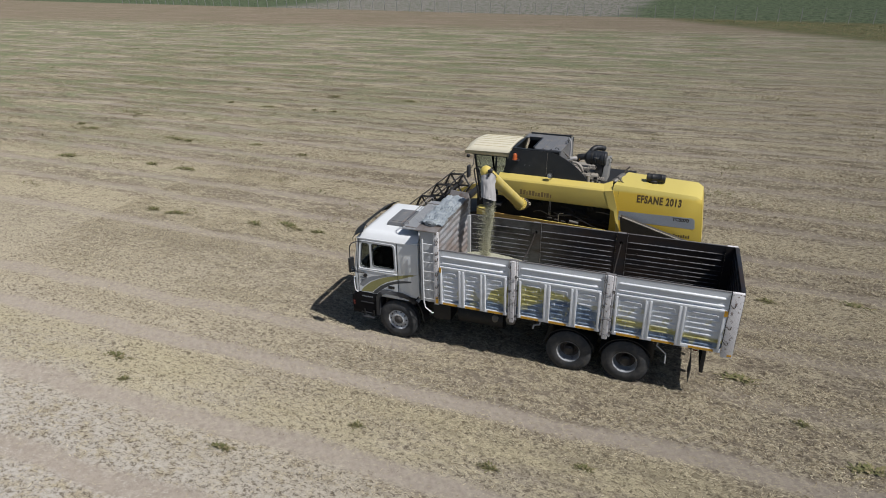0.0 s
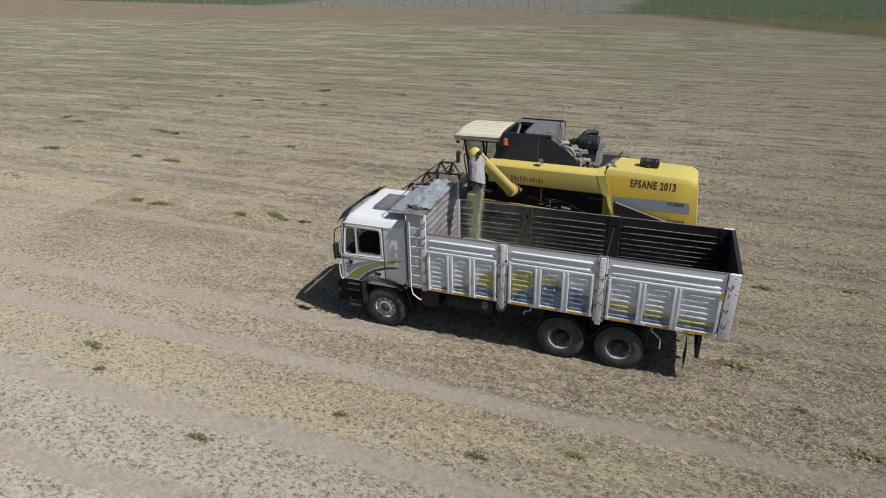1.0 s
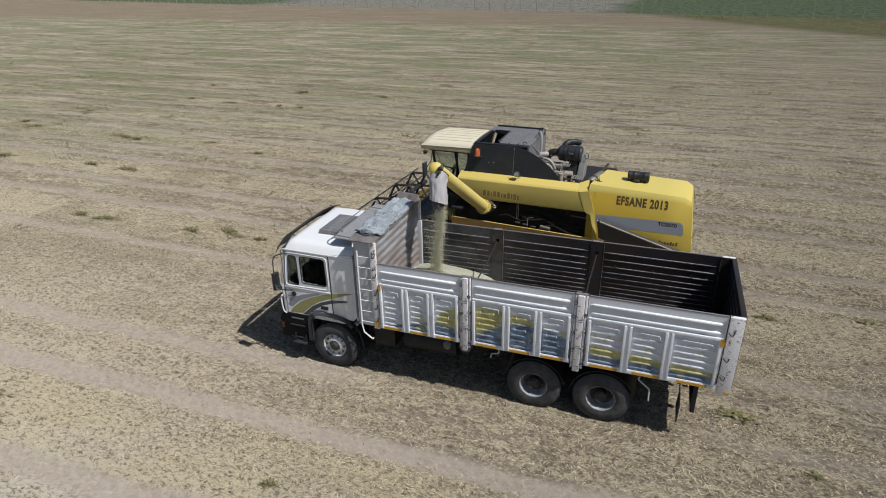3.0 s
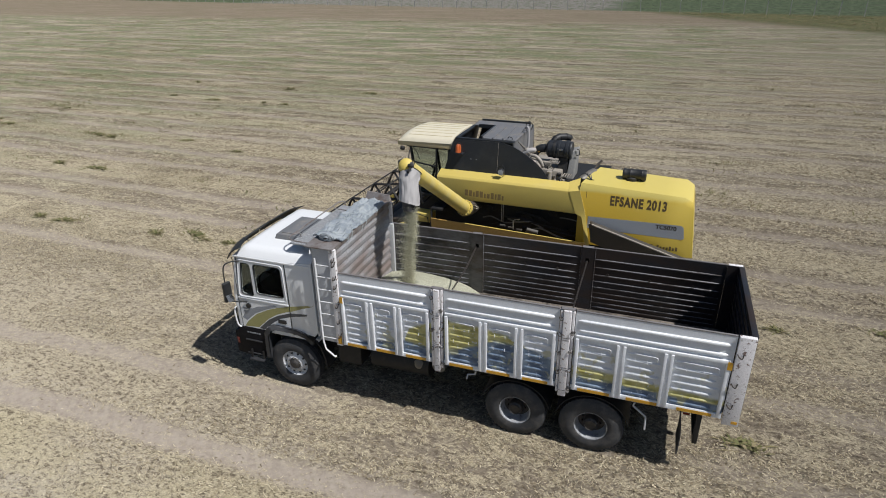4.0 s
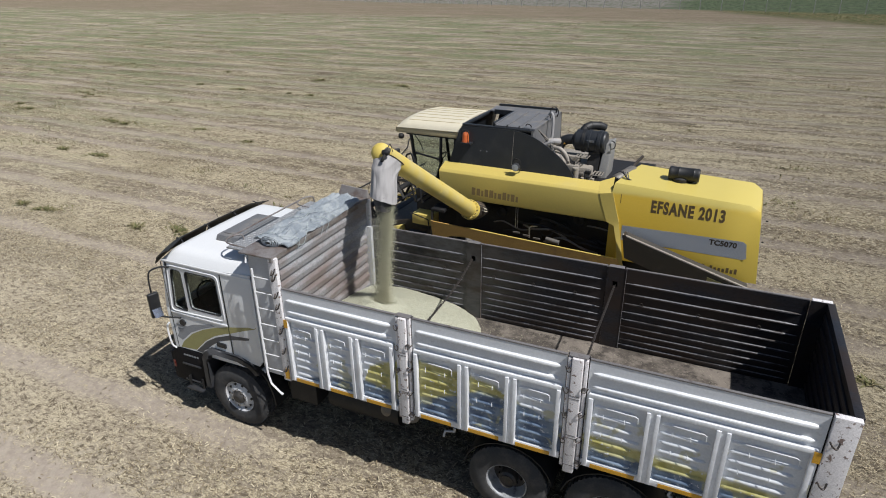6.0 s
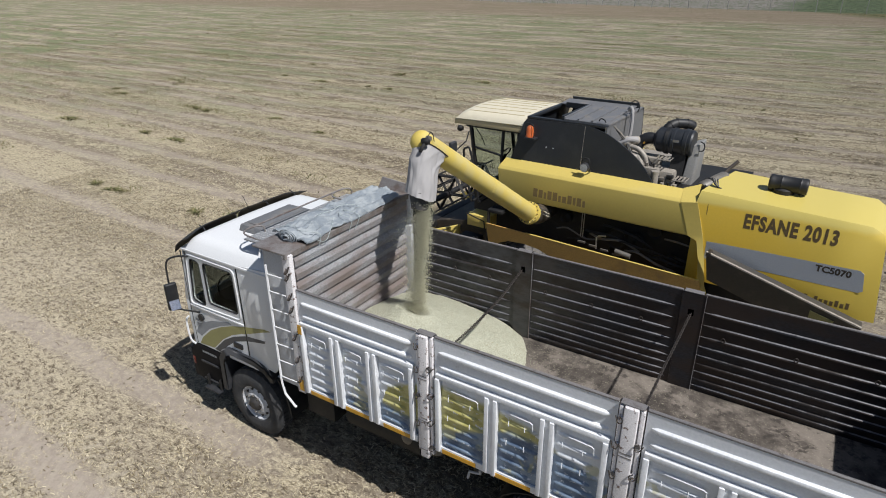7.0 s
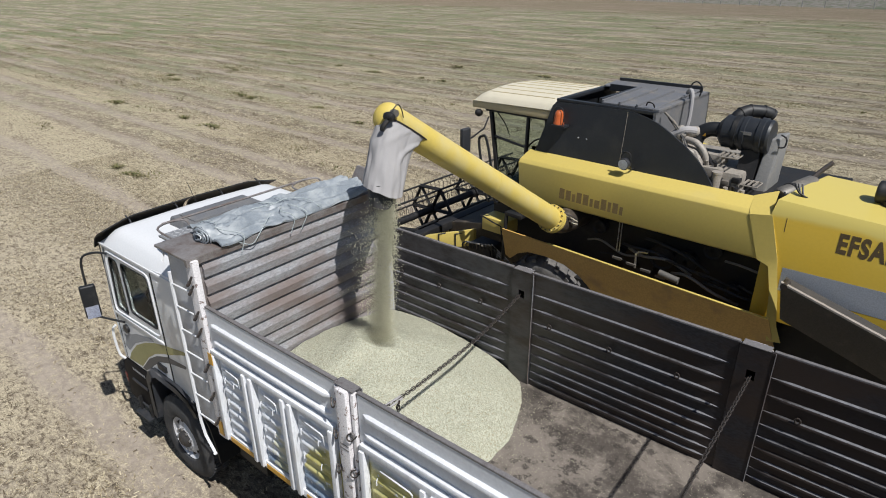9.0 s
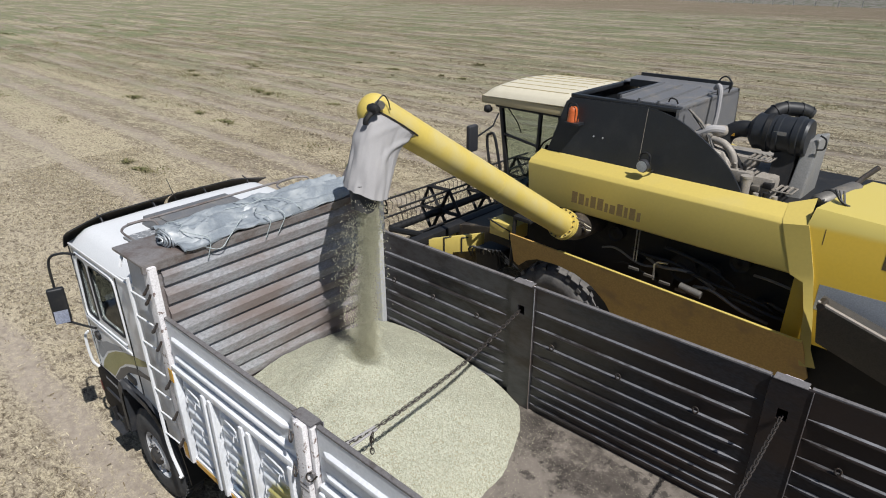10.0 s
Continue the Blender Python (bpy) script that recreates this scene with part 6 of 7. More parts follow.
    part("return_pipe", tube(new_bm(), curve_points([(2.95, 0.55, 3.46), (3.10, 0.56, 3.44), (3.22, 0.60, 3.34), (3.28, 0.60, 3.18)], 5), 0.035, 10), "dusty_steel", co)
    part("drum_strap", lathe(new_bm(), [(0.216, 0.0), (0.235, 0.005), (0.235, 0.055), (0.216, 0.06)], (3.46, 1.02, 3.69), "x", 30), "dark_plastic", co)
    part("mirror_loop", tube(new_bm(), curve_points([(2.60, 1.52, 3.95), (2.60, 1.52, 4.14), (2.68, 1.52, 4.20), (2.76, 1.52, 4.12), (2.74, 1.52, 4.0)], 5), 0.010), "dark_plastic", co)
    # dusty pipes, covers and brackets crowding the engine's top
    part("turbo_cover", slab(new_bm(), [(2.66, 0.50, 3.36), (3.02, 0.50, 3.30), (3.02, 0.86, 3.30), (2.66, 0.86, 3.36)], [(2.70, 0.56, 3.58), (2.96, 0.54, 3.50), (2.96, 0.80, 3.52), (2.70, 0.82, 3.60)], 0.03, 3), "dusty_steel", co, "dusty pale turbocharger cover")
    part("turbo", lathe(new_bm(), [(0.0, -0.09), (0.05, -0.09), (0.09, -0.05), (0.11, 0.0), (0.09, 0.06), (0.05, 0.09), (0.0, 0.09)], (2.86, 0.70, 3.64), "x", 18), "dusty_steel", co)
    part("charge_pipe", tube(new_bm(), curve_points([(2.96, 0.66, 3.58), (3.12, 0.62, 3.56), (3.24, 0.62, 3.44), (3.30, 0.64, 3.24)], 6), 0.045, 12), "dusty_steel", co)
    part("yellow_tag", box(new_bm(), 3.00, 3.12, 0.90, 0.91, 3.60, 3.64), "amber", co)
    part("inlet_elbow", tube(new_bm(), curve_points([(3.28, 1.02, 3.69), (3.14, 1.0, 3.68), (3.02, 0.98, 3.60), (2.98, 0.94, 3.46)], 6), 0.10, 14), "dark_plastic", co, "black rubber inlet elbow")
    part("cylinder_head", box(new_bm(), 2.92, 3.52, 0.52, 0.80, 3.12, 3.30, 0.04), "engine_grey", co)
    for k in range(5):
        part("injector", rod(new_bm(), (2.98 + 0.11 * k, 0.60, 3.28), (2.98 + 0.11 * k, 0.57, 3.37), 0.020, seg=8), "dusty_steel" if k % 2 else "chassis", co)
    part("fan_shroud", slab(new_bm(), [(3.62, 0.78, 2.92), (3.82, 0.84, 2.92), (3.82, 1.5, 2.92), (3.62, 1.5, 2.92)], [(3.62, 0.86, 3.50), (3.84, 0.92, 3.56), (3.84, 1.5, 3.56), (3.62, 1.5, 3.50)]), "chassis", co, "", 0)
    fil = part("fuel_filter", rod(new_bm(), (3.50, 0.44, 3.05), (3.50, 0.44, 3.26), 0.06, seg=18), "dusty_steel", co, "pale filter cartridge")
    part("filter_cap", rod(new_bm(), (3.50, 0.44, 3.26), (3.50, 0.44, 3.285), 0.066, seg=18), "dusty_steel", fil)
    for k, (x, y) in enumerate(((3.66, 0.36), (3.86, 0.38), (3.74, 0.45))):
        part("bottle", rod(new_bm(), (x, y, 3.0), (x, y, 3.13), 0.032, seg=12), "dusty_steel" if k != 2 else "dark_plastic", co)
    for k in range(6):
        x, y, z = 3.05 + 0.12 * k, 0.52 + 0.03 * (k % 3), 3.08 + 0.05 * (k % 2)
        part("bracket", box(new_bm(), x, x + 0.10, y, y + 0.12, z, z + 0.07, 0.01), "chassis" if k % 2 else "grey_steel", co)
    for z, x in ((3.12, 3.72), (3.44, 3.42)):  # open steps over the engine
        for k in range(4):
            part("step_bar", box(new_bm(), x + 0.06 * k, x + 0.06 * k + 0.02, 0.62, 0.86, z, z + 0.02), "engine_grey", co)
        part("step_rail", tube(new_bm(), [(x, 0.62, z), (x + 0.24, 0.62, z), (x + 0.24, 0.86, z), (x, 0.86, z)], 0.012, 5, True), "engine_grey", co)
    part("strut", tube(new_bm(), [(3.18, 0.66, 3.52), (3.62, 0.62, 3.02)], 0.030), "chassis", co)
    air = part("air_cleaner", lathe(new_bm(), [(0.0, 0.0), (0.13, 0.01), (0.18, 0.05), (0.215, 0.08), (0.215, 0.30), (0.23, 0.31), (0.23, 0.36), (0.215, 0.37), (0.215, 0.50), (0.235, 0.51), (0.235, 0.57), (0.215, 0.58), (0.22, 0.63), (0.20, 0.66), (0.0, 0.67)], (3.26, 1.02, 3.69), "x", 30), "black_tank", co, "big black air cleaner drum")
    line = curve_points([(3.40, 1.04, 3.80), (3.45, 1.10, 3.90), (3.54, 1.20, 3.95), (3.70, 1.34, 3.93), (3.78, 1.40, 3.88)], 5)
    pipe = part("intake_pipe", tube(new_bm(), line, 0.084, 16), "dark_plastic", air, "black bent intake hose")
    for k in (2, 6, 10, 14, 18):
        if k + 1 < len(line):
            part("hose_ring", rod(new_bm(), line[k], line[k] + (line[k + 1] - line[k]) * 0.5, 0.093, seg=16), "dark_plastic", pipe)
    part("clip", box(new_bm(), 3.58, 3.72, 0.80, 0.83, 3.72, 3.76), "chrome", air)
    bm = new_bm()
    slab(bm, [(3.82, 0.86, 2.92), (4.00, 0.90, 2.92), (4.00, 1.5, 2.92), (3.82, 1.5, 2.92)], [(3.88, 1.00, 3.66), (4.03, 1.04, 3.70), (4.03, 1.45, 3.70), (3.88, 1.45, 3.66)], 0.03, 3)
    rad = part("radiator_housing", bm, "rad_grey", co, "leaning grey radiator housing")
    part("handle", tube(new_bm(), curve_points([(4.02, 1.02, 3.74), (4.09, 1.01, 3.70), (4.09, 1.0, 3.60), (4.02, 0.98, 3.58)], 4), 0.010), "chassis", rad)
    part("engine_deck", box(new_bm(), 2.6, 4.70, 0.35, 2.40, 2.86, 2.92), "chassis", co, "", 0)
    bm = lathe(new_bm(), [(0.0, 0.0), (0.08, 0.01), (0.105, 0.05), (0.105, 0.62), (0.08, 0.68), (0.0, 0.69)], (0, 0, 0), "x", 22)
    bm.transform(Matrix.Translation((4.27, 0.42, 3.13)) @ Matrix.Rotation(radians(70), 4, "Z") @ Matrix.Rotation(radians(-6), 4, "Y"))
    mu = part("muffler", bm, "grey_steel", co, "dusty grey silencer")
    part("tail_pipe", tube(new_bm(), curve_points([(4.46, 1.0, 3.22), (4.52, 1.12, 3.32), (4.62, 1.24, 3.44)], 4), 0.030, 8), "chain", mu)
    bm = lathe(new_bm(), [(0.103, 0.20), (0.115, 0.21), (0.115, 0.24), (0.103, 0.25)], (0, 0, 0), "x", 22)
    bm.transform(Matrix.Translation((4.27, 0.42, 3.13)) @ Matrix.Rotation(radians(70), 4, "Z") @ Matrix.Rotation(radians(-6), 4, "Y"))
    part("clamp", bm, "chassis", mu)
    for k in range(3):
        part("loose_hose", tube(new_bm(), curve_points([(4.42 + 0.04 * k, 0.40, 3.34), (4.50 + 0.03 * k, 0.32, 3.26 - 0.03 * k), (4.60, 0.34 + 0.03 * k, 3.2), (4.64, 0.42, 3.12)], 4), 0.012, 6), "dark_plastic", mu)

    # cab
    x0, x1, y0, y1 = -0.42, 0.86, 0.52, 2.20
    bm = new_bm()

    def roof(u, v):
        x = -0.62 + 1.58 * u
        y = 0.44 + 1.78 * v
        e = min(1.0, min(u / 0.14, (1.02 - u) / 0.05 + 0.5)) * min(1.0, min(v, 1 - v) / 0.09)
        xx = x + (0.06 * (2 * v - 1) ** 2 if u < 0.3 else 0)
        return (xx, y, 3.70 + 0.13 * max(0, e) ** 0.5 + 0.05 * math.sin(math.pi * min(1, v)) + 0.03 * u)
    grid_sheet(bm, roof, 26, 48)
    thicken(bm, 0.04)
    cab_roof = part("cab_roof", bm, "cream", co, "dusty cream ribbed cab roof", 50)
    bm = new_bm()
    box(bm, -0.60, 0.95, 0.45, 2.21, 3.58, 3.71, 0.03)
    part("roof_skirt", bm, "skirt_tan", cab_roof)
    for k in range(7):  # raised seams along the roof
        v = 0.10 + 0.80 * k / 6
        seam = [Vector(roof(0.16 + 0.80 * i / 8, v)) + Vector((0, 0, 0.004)) for i in range(9)]
        part("roof_seam", tube(new_bm(), seam, 0.006, 5), "skirt_tan", cab_roof)
    part("roof_lining", box(new_bm(), -0.36, 0.86, 0.52, 2.14, 3.54, 3.58), "dark_plastic", cab_roof)

    def post(name, a, b, w=0.05):
        bm = slab(new_bm(), [(a[0], a[1], a[2]), (a[0] + w, a[1], a[2]), (a[0] + w, a[1] + w, a[2]), (a[0], a[1] + w, a[2])], [(b[0], b[1], b[2]), (b[0] + w, b[1], b[2]), (b[0] + w, b[1] + w, b[2]), (b[0], b[1] + w, b[2])], 0.006)
        return part(name, bm, "dark_plastic", co)
    for y in (0.52, 2.13):
        post("cab_pillar", (-0.10, y, 2.25), (-0.30, y, 3.60), 0.06)
        post("cab_pillar", (0.42, y, 2.25), (0.46, y, 3.60), 0.05)
        post("cab_pillar", (0.80, y, 2.25), (0.80, y, 3.60), 0.06)
    part("cab_sill", box(new_bm(), -0.16, 0.86, 0.50, 2.20, 2.14, 2.30, 0.02), "dark_plastic", co)
    part("cab_base", box(new_bm(), -0.2, 0.9, 0.6, 2.1, 1.30, 2.14, 0.02), "chassis", co)
    for name, a, b in (("side_window", (-0.06, 0.545), (-0.25, 0.545)), ("side_window", (-0.06, 2.165), (-0.25, 2.165))):
        y = a[1]
        bm = slab(new_bm(), [(a[0], y, 2.28), (0.82, y, 2.28), (0.82, y + 0.006, 2.28), (a[0], y + 0.006, 2.28)], [(b[0], y, 3.58), (0.82, y, 3.58), (0.82, y + 0.006, 3.58), (b[0], y + 0.006, 3.58)])
        part(name, bm, "cab_glass", co, "tinted cab side glass").visible_shadow = False
    bm = slab(new_bm(), [(-0.10, 0.58, 2.28), (-0.094, 0.58, 2.28), (-0.094, 2.13, 2.28), (-0.10, 2.13, 2.28)], [(-0.31, 0.58, 3.58), (-0.304, 0.58, 3.58), (-0.304, 2.13, 3.58), (-0.31, 2.13, 3.58)])
    part("windscreen", bm, "cab_glass", co, "tinted cab windscreen").visible_shadow = False
    part("window_bar", tube(new_bm(), [(-0.16, 0.53, 3.14), (0.44, 0.53, 3.06)], 0.022), "dark_plastic", co)
    part("back_wall", box(new_bm(), 0.84, 0.88, 0.55, 2.16, 2.2, 2.75), "cab_dark", co)
    bm = new_bm()
    box(bm, 0.28, 0.70, 1.05, 1.55, 2.45, 2.60, 0.04)
    box(bm, 0.64, 0.78, 1.06, 1.54, 2.55, 3.20, 0.05)
    part("driver_seat", bm, "cab_dark", co, "empty black driver's seat")
    col = part("steering_column", tube(new_bm(), [(-0.02, 1.30, 2.30), (0.12, 1.30, 2.85)], 0.035), "cab_dark", co)
    part("steering_wheel", tube(new_bm(), [(0.12 + 0.06 * math.cos(a), 1.30 + 0.19 * math.sin(a), 2.88 + 0.18 * math.cos(a) * 0.6) for a in [k * math.tau / 20 for k in range(20)]], 0.014, 6, True), "dark_plastic", col)
    part("wiper", tube(new_bm(), curve_points([(-0.30, 0.75, 3.5), (-0.26, 0.95, 3.25), (-0.24, 1.05, 3.05)], 4), 0.008), "dark_plastic", co)
    part("cab_lamp", lathe(new_bm(), [(0.0, -0.06), (0.055, -0.05), (0.065, 0.0), (0.04, 0.05), (0.0, 0.06)], (-0.46, 0.47, 3.50), "x", 16), "chassis", co, "small black cab lamp")
    # platform, handrail, mirror
    part("platform", box(new_bm(), 0.54, 0.86, -0.09, 0.5, 2.08, 2.14, 0.01), "chassis", co)
    part("handrail", tube(new_bm(), curve_points([(0.10, 0.52, 2.20), (0.10, 0.10, 2.18), (0.08, 0.02, 2.26), (0.0, 0.0, 2.7), (-0.08, 0.0, 3.16), (-0.02, 0.0, 3.26), (0.08, 0.0, 3.20), (0.22, 0.02, 2.5), (0.25, 0.02, 2.26), (0.26, 0.10, 2.18), (0.26, 0.52, 2.20)], 5), 0.022, 8), "dark_plastic", co, "black tubular handrail")
    mir = part("mirror", box(new_bm(), -0.24, -0.16, -0.30, -0.10, 3.0, 3.40, 0.03, 3), "grey_plastic", co, "grey-backed cab mirror")
    part("mirror_arm", tube(new_bm(), [(-0.20, -0.1, 3.2), (-0.22, 0.3, 3.3), (-0.28, 0.5, 3.45)], 0.014), "dark_plastic", mir)
    part("ladder_post", tube(new_bm(), [(0.56, -0.06, 2.1), (0.54, -0.10, 1.3)], 0.03), "chassis", co)

    # front drive wheel
    cx, R = 1.34, 0.77
    for y_out, m in ((-0.17, 1), (2.33, -1)):
        bm = new_bm()
        lathe(bm, [(0.40, 0.04), (0.48, 0.0), (0.62, -0.01), (0.69, 0.02), (0.735, 0.08), (R - 0.02, 0.14), (R - 0.02, 0.46), (0.735, 0.52), (0.62, 0.60), (0.40, 0.56)], (cx, y_out, R), seg=48)
        fw = part("drive_wheel", bm, "dusty_rubber", co, "big lugged drive wheel with dusty tread", 30)
        for half in (0, 1):
            ya, yb = (0.0, 0.33) if not half else (0.60, 0.27)
            pts0 = [(0.0, ya), (0.20, yb), (0.275, yb), (0.095, ya)]
            lo = [((R - 0.035 - 0.05 * abs(y - 0.3)) * math.cos(q), y, (R - 0.035 - 0.05 * abs(y - 0.3)) * math.sin(q)) for q, y in pts0]
            hi = [((R + 0.03 - 0.10 * abs(y - 0.3)) * math.cos(q), y, (R + 0.03 - 0.10 * abs(y - 0.3)) * math.sin(q)) for q, y in pts0]
            first = part("lug", slab(new_bm(), lo, hi), "dusty_rubber", fw, "", 0)
            spot = Matrix.Translation((cx, y_out, R))
            first.matrix_basis = spot @ Matrix.Rotation(-half * math.pi / 22, 4, "Y")
            for i in range(1, 22):
                again(first, spot @ Matrix.Rotation(-(i + 0.5 * half) * math.tau / 22, 4, "Y"))
        part("rim", lathe(new_bm(), [(0.41, 0.05), (0.38, 0.14), (0.2, 0.2), (0.0, 0.2)], (cx, y_out, R), seg=28), "cream", fw)
    part("front_axle", box(new_bm(), 1.1, 1.55, 0.0, 2.75, 0.55, 1.10), "chassis", co)

    # unloading auger
    a, b = Vector((1.60, -0.38, 2.38)), Vector((1.52, -3.53, 4.40))
    d = (b - a).normalized()
    bm = new_bm()
    rod(bm, a, a + d * 1.72, 0.163, 0.158, 32)
    aug = part("auger_tube", bm, "auger_yellow", co, "dusty yellow unloading auger tube")
    part("auger_outer", rod(new_bm(), a + d * 1.70, b - d * 0.05, 0.155, 0.152, 32), "auger_yellow", aug)
    # rounded end cap
    bm = new_bm()
    bmesh.ops.create_uvsphere(bm, u_segments=24, v_segments=14, radius=0.1525)
    bm.transform(Matrix.Translation(b - d * 0.06) @ d.to_track_quat("Z", "Y").to_matrix().to_4x4() @ Matrix.Diagonal((1.0, 1.0, 0.8, 1)))
    part("end_cap", bm, "auger_yellow", aug, "", 60)
    q = d.to_track_quat("Z", "Y").to_matrix()
    part("flange", rod(new_bm(), a + d * 0.02, a + d * 0.06, 0.205, seg=32), "auger_yellow", aug)
    part("flange", rod(new_bm(), a - d * 0.04, a, 0.205, seg=32), "auger_yellow", aug)
    for k in range(16):
        p = a + q @ Vector((0.187 * math.cos(k * math.tau / 16), 0.187 * math.sin(k * math.tau / 16), 0))
        part("flange_bolt", rod(new_bm(), p - d * 0.06, p + d * 0.08, 0.010, seg=6), "chain", aug)
    part("auger_elbow", tube(new_bm(), curve_points([a - d * 0.02, a + Vector((0.02, 0.25, -0.10)), a + Vector((0.03, 0.5, -0.12)), a + Vector((0.03, 0.9, -0.14))], 6), 0.185, 20), "elbow_brown", aug, "dusty brown auger elbow")
    part("tube_lug", slab(new_bm(), [a + d * 1.60 + Vector((-0.17, 0, 0.02)), a + d * 1.74 + Vector((-0.17, 0, 0.02)), a + d * 1.74 + Vector((-0.17, 0, -0.04)), a + d * 1.60 + Vector((-0.17, 0, -0.04))],
                          [a + d * 1.64 + Vector((-0.22, 0, 0.03)), a + d * 1.72 + Vector((-0.22, 0, 0.03)), a + d * 1.72 + Vector((-0.22, 0, 0.0)), a + d * 1.64 + Vector((-0.22, 0, 0.0))]), "decal_brown", aug)
    for k in range(5):
        part("hose_clip", tube(new_bm(), curve_points([a + Vector((0.10, 0.05, 0.12 - 0.04 * k)), a + Vector((0.20, 0.10 + 0.02 * k, 0.10 - 0.045 * k)), a + Vector((0.27, 0.16, 0.04 - 0.03 * k)), a + Vector((0.28, 0.24, -0.02 - 0.02 * k))], 4), 0.008, 5), "cream" if k % 2 else "chain", aug)
    lm = part("end_lamp", lathe(new_bm(), [(0.0, -0.065), (0.034, -0.06), (0.046, -0.02), (0.044, 0.02), (0.028, 0.05), (0.0, 0.055)], (1.69, -3.60, 4.42), "x", 16), "chassis", aug, "black lamp at the auger's end")
    part("lamp_bracket", tube(new_bm(), curve_points([(1.69, -3.60, 4.40), (1.68, -3.65, 4.37), (1.67, -3.68, 4.33), (1.66, -3.68, 4.30)], 5), 0.024, 8), "chassis", lm)
    part("lamp_joint", lathe(new_bm(), [(0.0, -0.03), (0.035, -0.03), (0.04, 0.0), (0.035, 0.03), (0.0, 0.03)], (1.68, -3.53, 4.44), "x", 14), "grey_steel", lm)
    part("lamp_cable", tube(new_bm(), curve_points([(1.70, -3.57, 4.48), (1.70, -3.50, 4.52), (1.69, -3.44, 4.46), (1.69, -3.42, 4.38)], 5), 0.006, 5), "chassis", lm)

    # cloth sleeve
    bm = new_bm()

    def sleeve(u, v):
        ang = u * math.tau
        ca, sa = math.cos(ang), math.sin(ang)
        s = min(1.0, v * 1.25) ** 0.7
        inner = min(1.0, v * (2.1 if ca > 0 else 1.25)) ** 0.6   # gathered in quickly under the strip's end
        box_x = math.copysign(abs(sa) ** 0.45, sa)
        cx0, cy0 = 1.545 + 0.155 * v, -3.33 - 0.42 * v ** 0.9
        ry, rx = (0.29 if ca > 0 else 0.215) * (1 - inner) + 0.185 * inner, 0.162 * (1 - s) + 0.19 * s
        sag = math.sin(math.pi * min(1.0, 0.1 + v))
        fold = 0.012 * math.sin(3 * ang + 0.6) * sag
        pull = v * 1.5 + 0.55 * ca   # creases that run down from the strip's end
        fold += 0.020 * max(0.0, math.sin(9.0 * pull + 1.2 * sa)) ** 2 * math.exp(-((v - 0.32) / 0.26) ** 2) * (0.4 + 0.6 * (ca > -0.2))
        fold += 0.030 * wobble(ca * 2.2 + 3, sa * 2.2, v * 2.4, 1.3) * v + 0.005 * wobble(ca * 5, sa * 5 + 2, v * 5, 1.2)
        x = cx0 + rx * (box_x * (1 - s) + sa * s) + fold * sa
        y = cy0 + (ry + 0.8 * fold) * ca
        ztop = 4.375 - 0.644 * (y + 3.53)   # the mouth follows the sloping tube
        zbot = 3.735 - 0.045 * sa - 0.050 * ca + 0.008 * math.sin(3 * ang)
        return (x, y, ztop * (1 - v) + zbot * v)
    grid_sheet(bm, sleeve, 96, 56)
    bmesh.ops.remove_doubles(bm, verts=bm.verts, dist=0.0005)
    thicken(bm, 0.006)
    slv = part("sleeve", bm, "cloth", aug, "grey canvas sleeve hanging from the auger's mouth", 60)
    for side in (0.25, 0.75):
        rim = [Vector(sleeve(side + 0.19 * (k / 10 - 0.5) * 2, 0.0)) + Vector((0.008 if side < 0.5 else -0.008, 0, 0.004)) for k in range(11)]
        part("clamp_strip", tube(new_bm(), rim, 0.008, 6), "chain", slv, "dark clamping strip")
    bm = new_bm()

    def spout(u, v):
        ang = u * math.tau
        r = 0.13 - 0.02 * v + 0.010 * math.sin(4 * ang + v)
        return (1.70 + r * math.cos(ang), -3.77 + r * math.sin(ang), 3.82 - 0.24 * v + 0.02 * math.sin(3 * ang) * v)
    grid_sheet(bm, spout, 32, 6)
    bmesh.ops.remove_doubles(bm, verts=bm.verts, dist=0.0005)
    thicken(bm, 0.006)
    part("inner_spout", bm, "rubber", slv, "dark rubber spout inside the sleeve", 60)

    # feeder house and header with the reel
    bm = slab(new_bm(), [(-1.50, 0.55, 0.55), (-1.50, 2.15, 0.55), (-1.50, 2.15, 1.25), (-1.50, 0.55, 1.25)], [(0.9, 0.65, 1.0), (0.9, 2.05, 1.0), (0.9, 2.05, 1.75), (0.9, 0.65, 1.75)], 0.02)
    part("feeder_house", bm, "elbow_brown", co, "dusty dark brown feeder house")
    part("battery_box", box(new_bm(), 0.0, 0.50, 0.02, 0.36, 1.66, 1.90, 0.015), "yellow", co, "small yellow box under the cab")
    part("strap", tube(new_bm(), [(-0.02, 0.0, 1.92), (0.24, -0.01, 1.86), (0.41, 0.0, 1.82), (0.44, 0.0, 1.58)], 0.012), "chassis", co)
    part("hydraulic_block", box(new_bm(), -0.25, 0.20, 0.0, 0.35, 1.05, 1.36, 0.03), "chassis", co)
    for k in range(9):
        x = -0.45 + 0.08 * k
        part("hose", tube(new_bm(), curve_points([(x, 0.1, 1.10), (x + 0.08, -0.05, 1.30 + 0.02 * k), (x + 0.18, 0.02, 1.34), (x + 0.30, 0.15, 1.15)], 5), 0.014, 6), "grey_steel" if k == 4 else "dark_plastic", co)
    hy0, hy1 = -0.55, 4.6
    bm = slab(new_bm(), [(-1.48, hy0, 0.35), (-1.38, hy0, 0.35), (-1.20, hy0, 1.22), (-1.30, hy0, 1.22)], [(-1.48, hy1, 0.35), (-1.38, hy1, 0.35), (-1.20, hy1, 1.22), (-1.30, hy1, 1.22)])
    head = part("header_back", bm, "yellow", co, "yellow header back wall", 0)
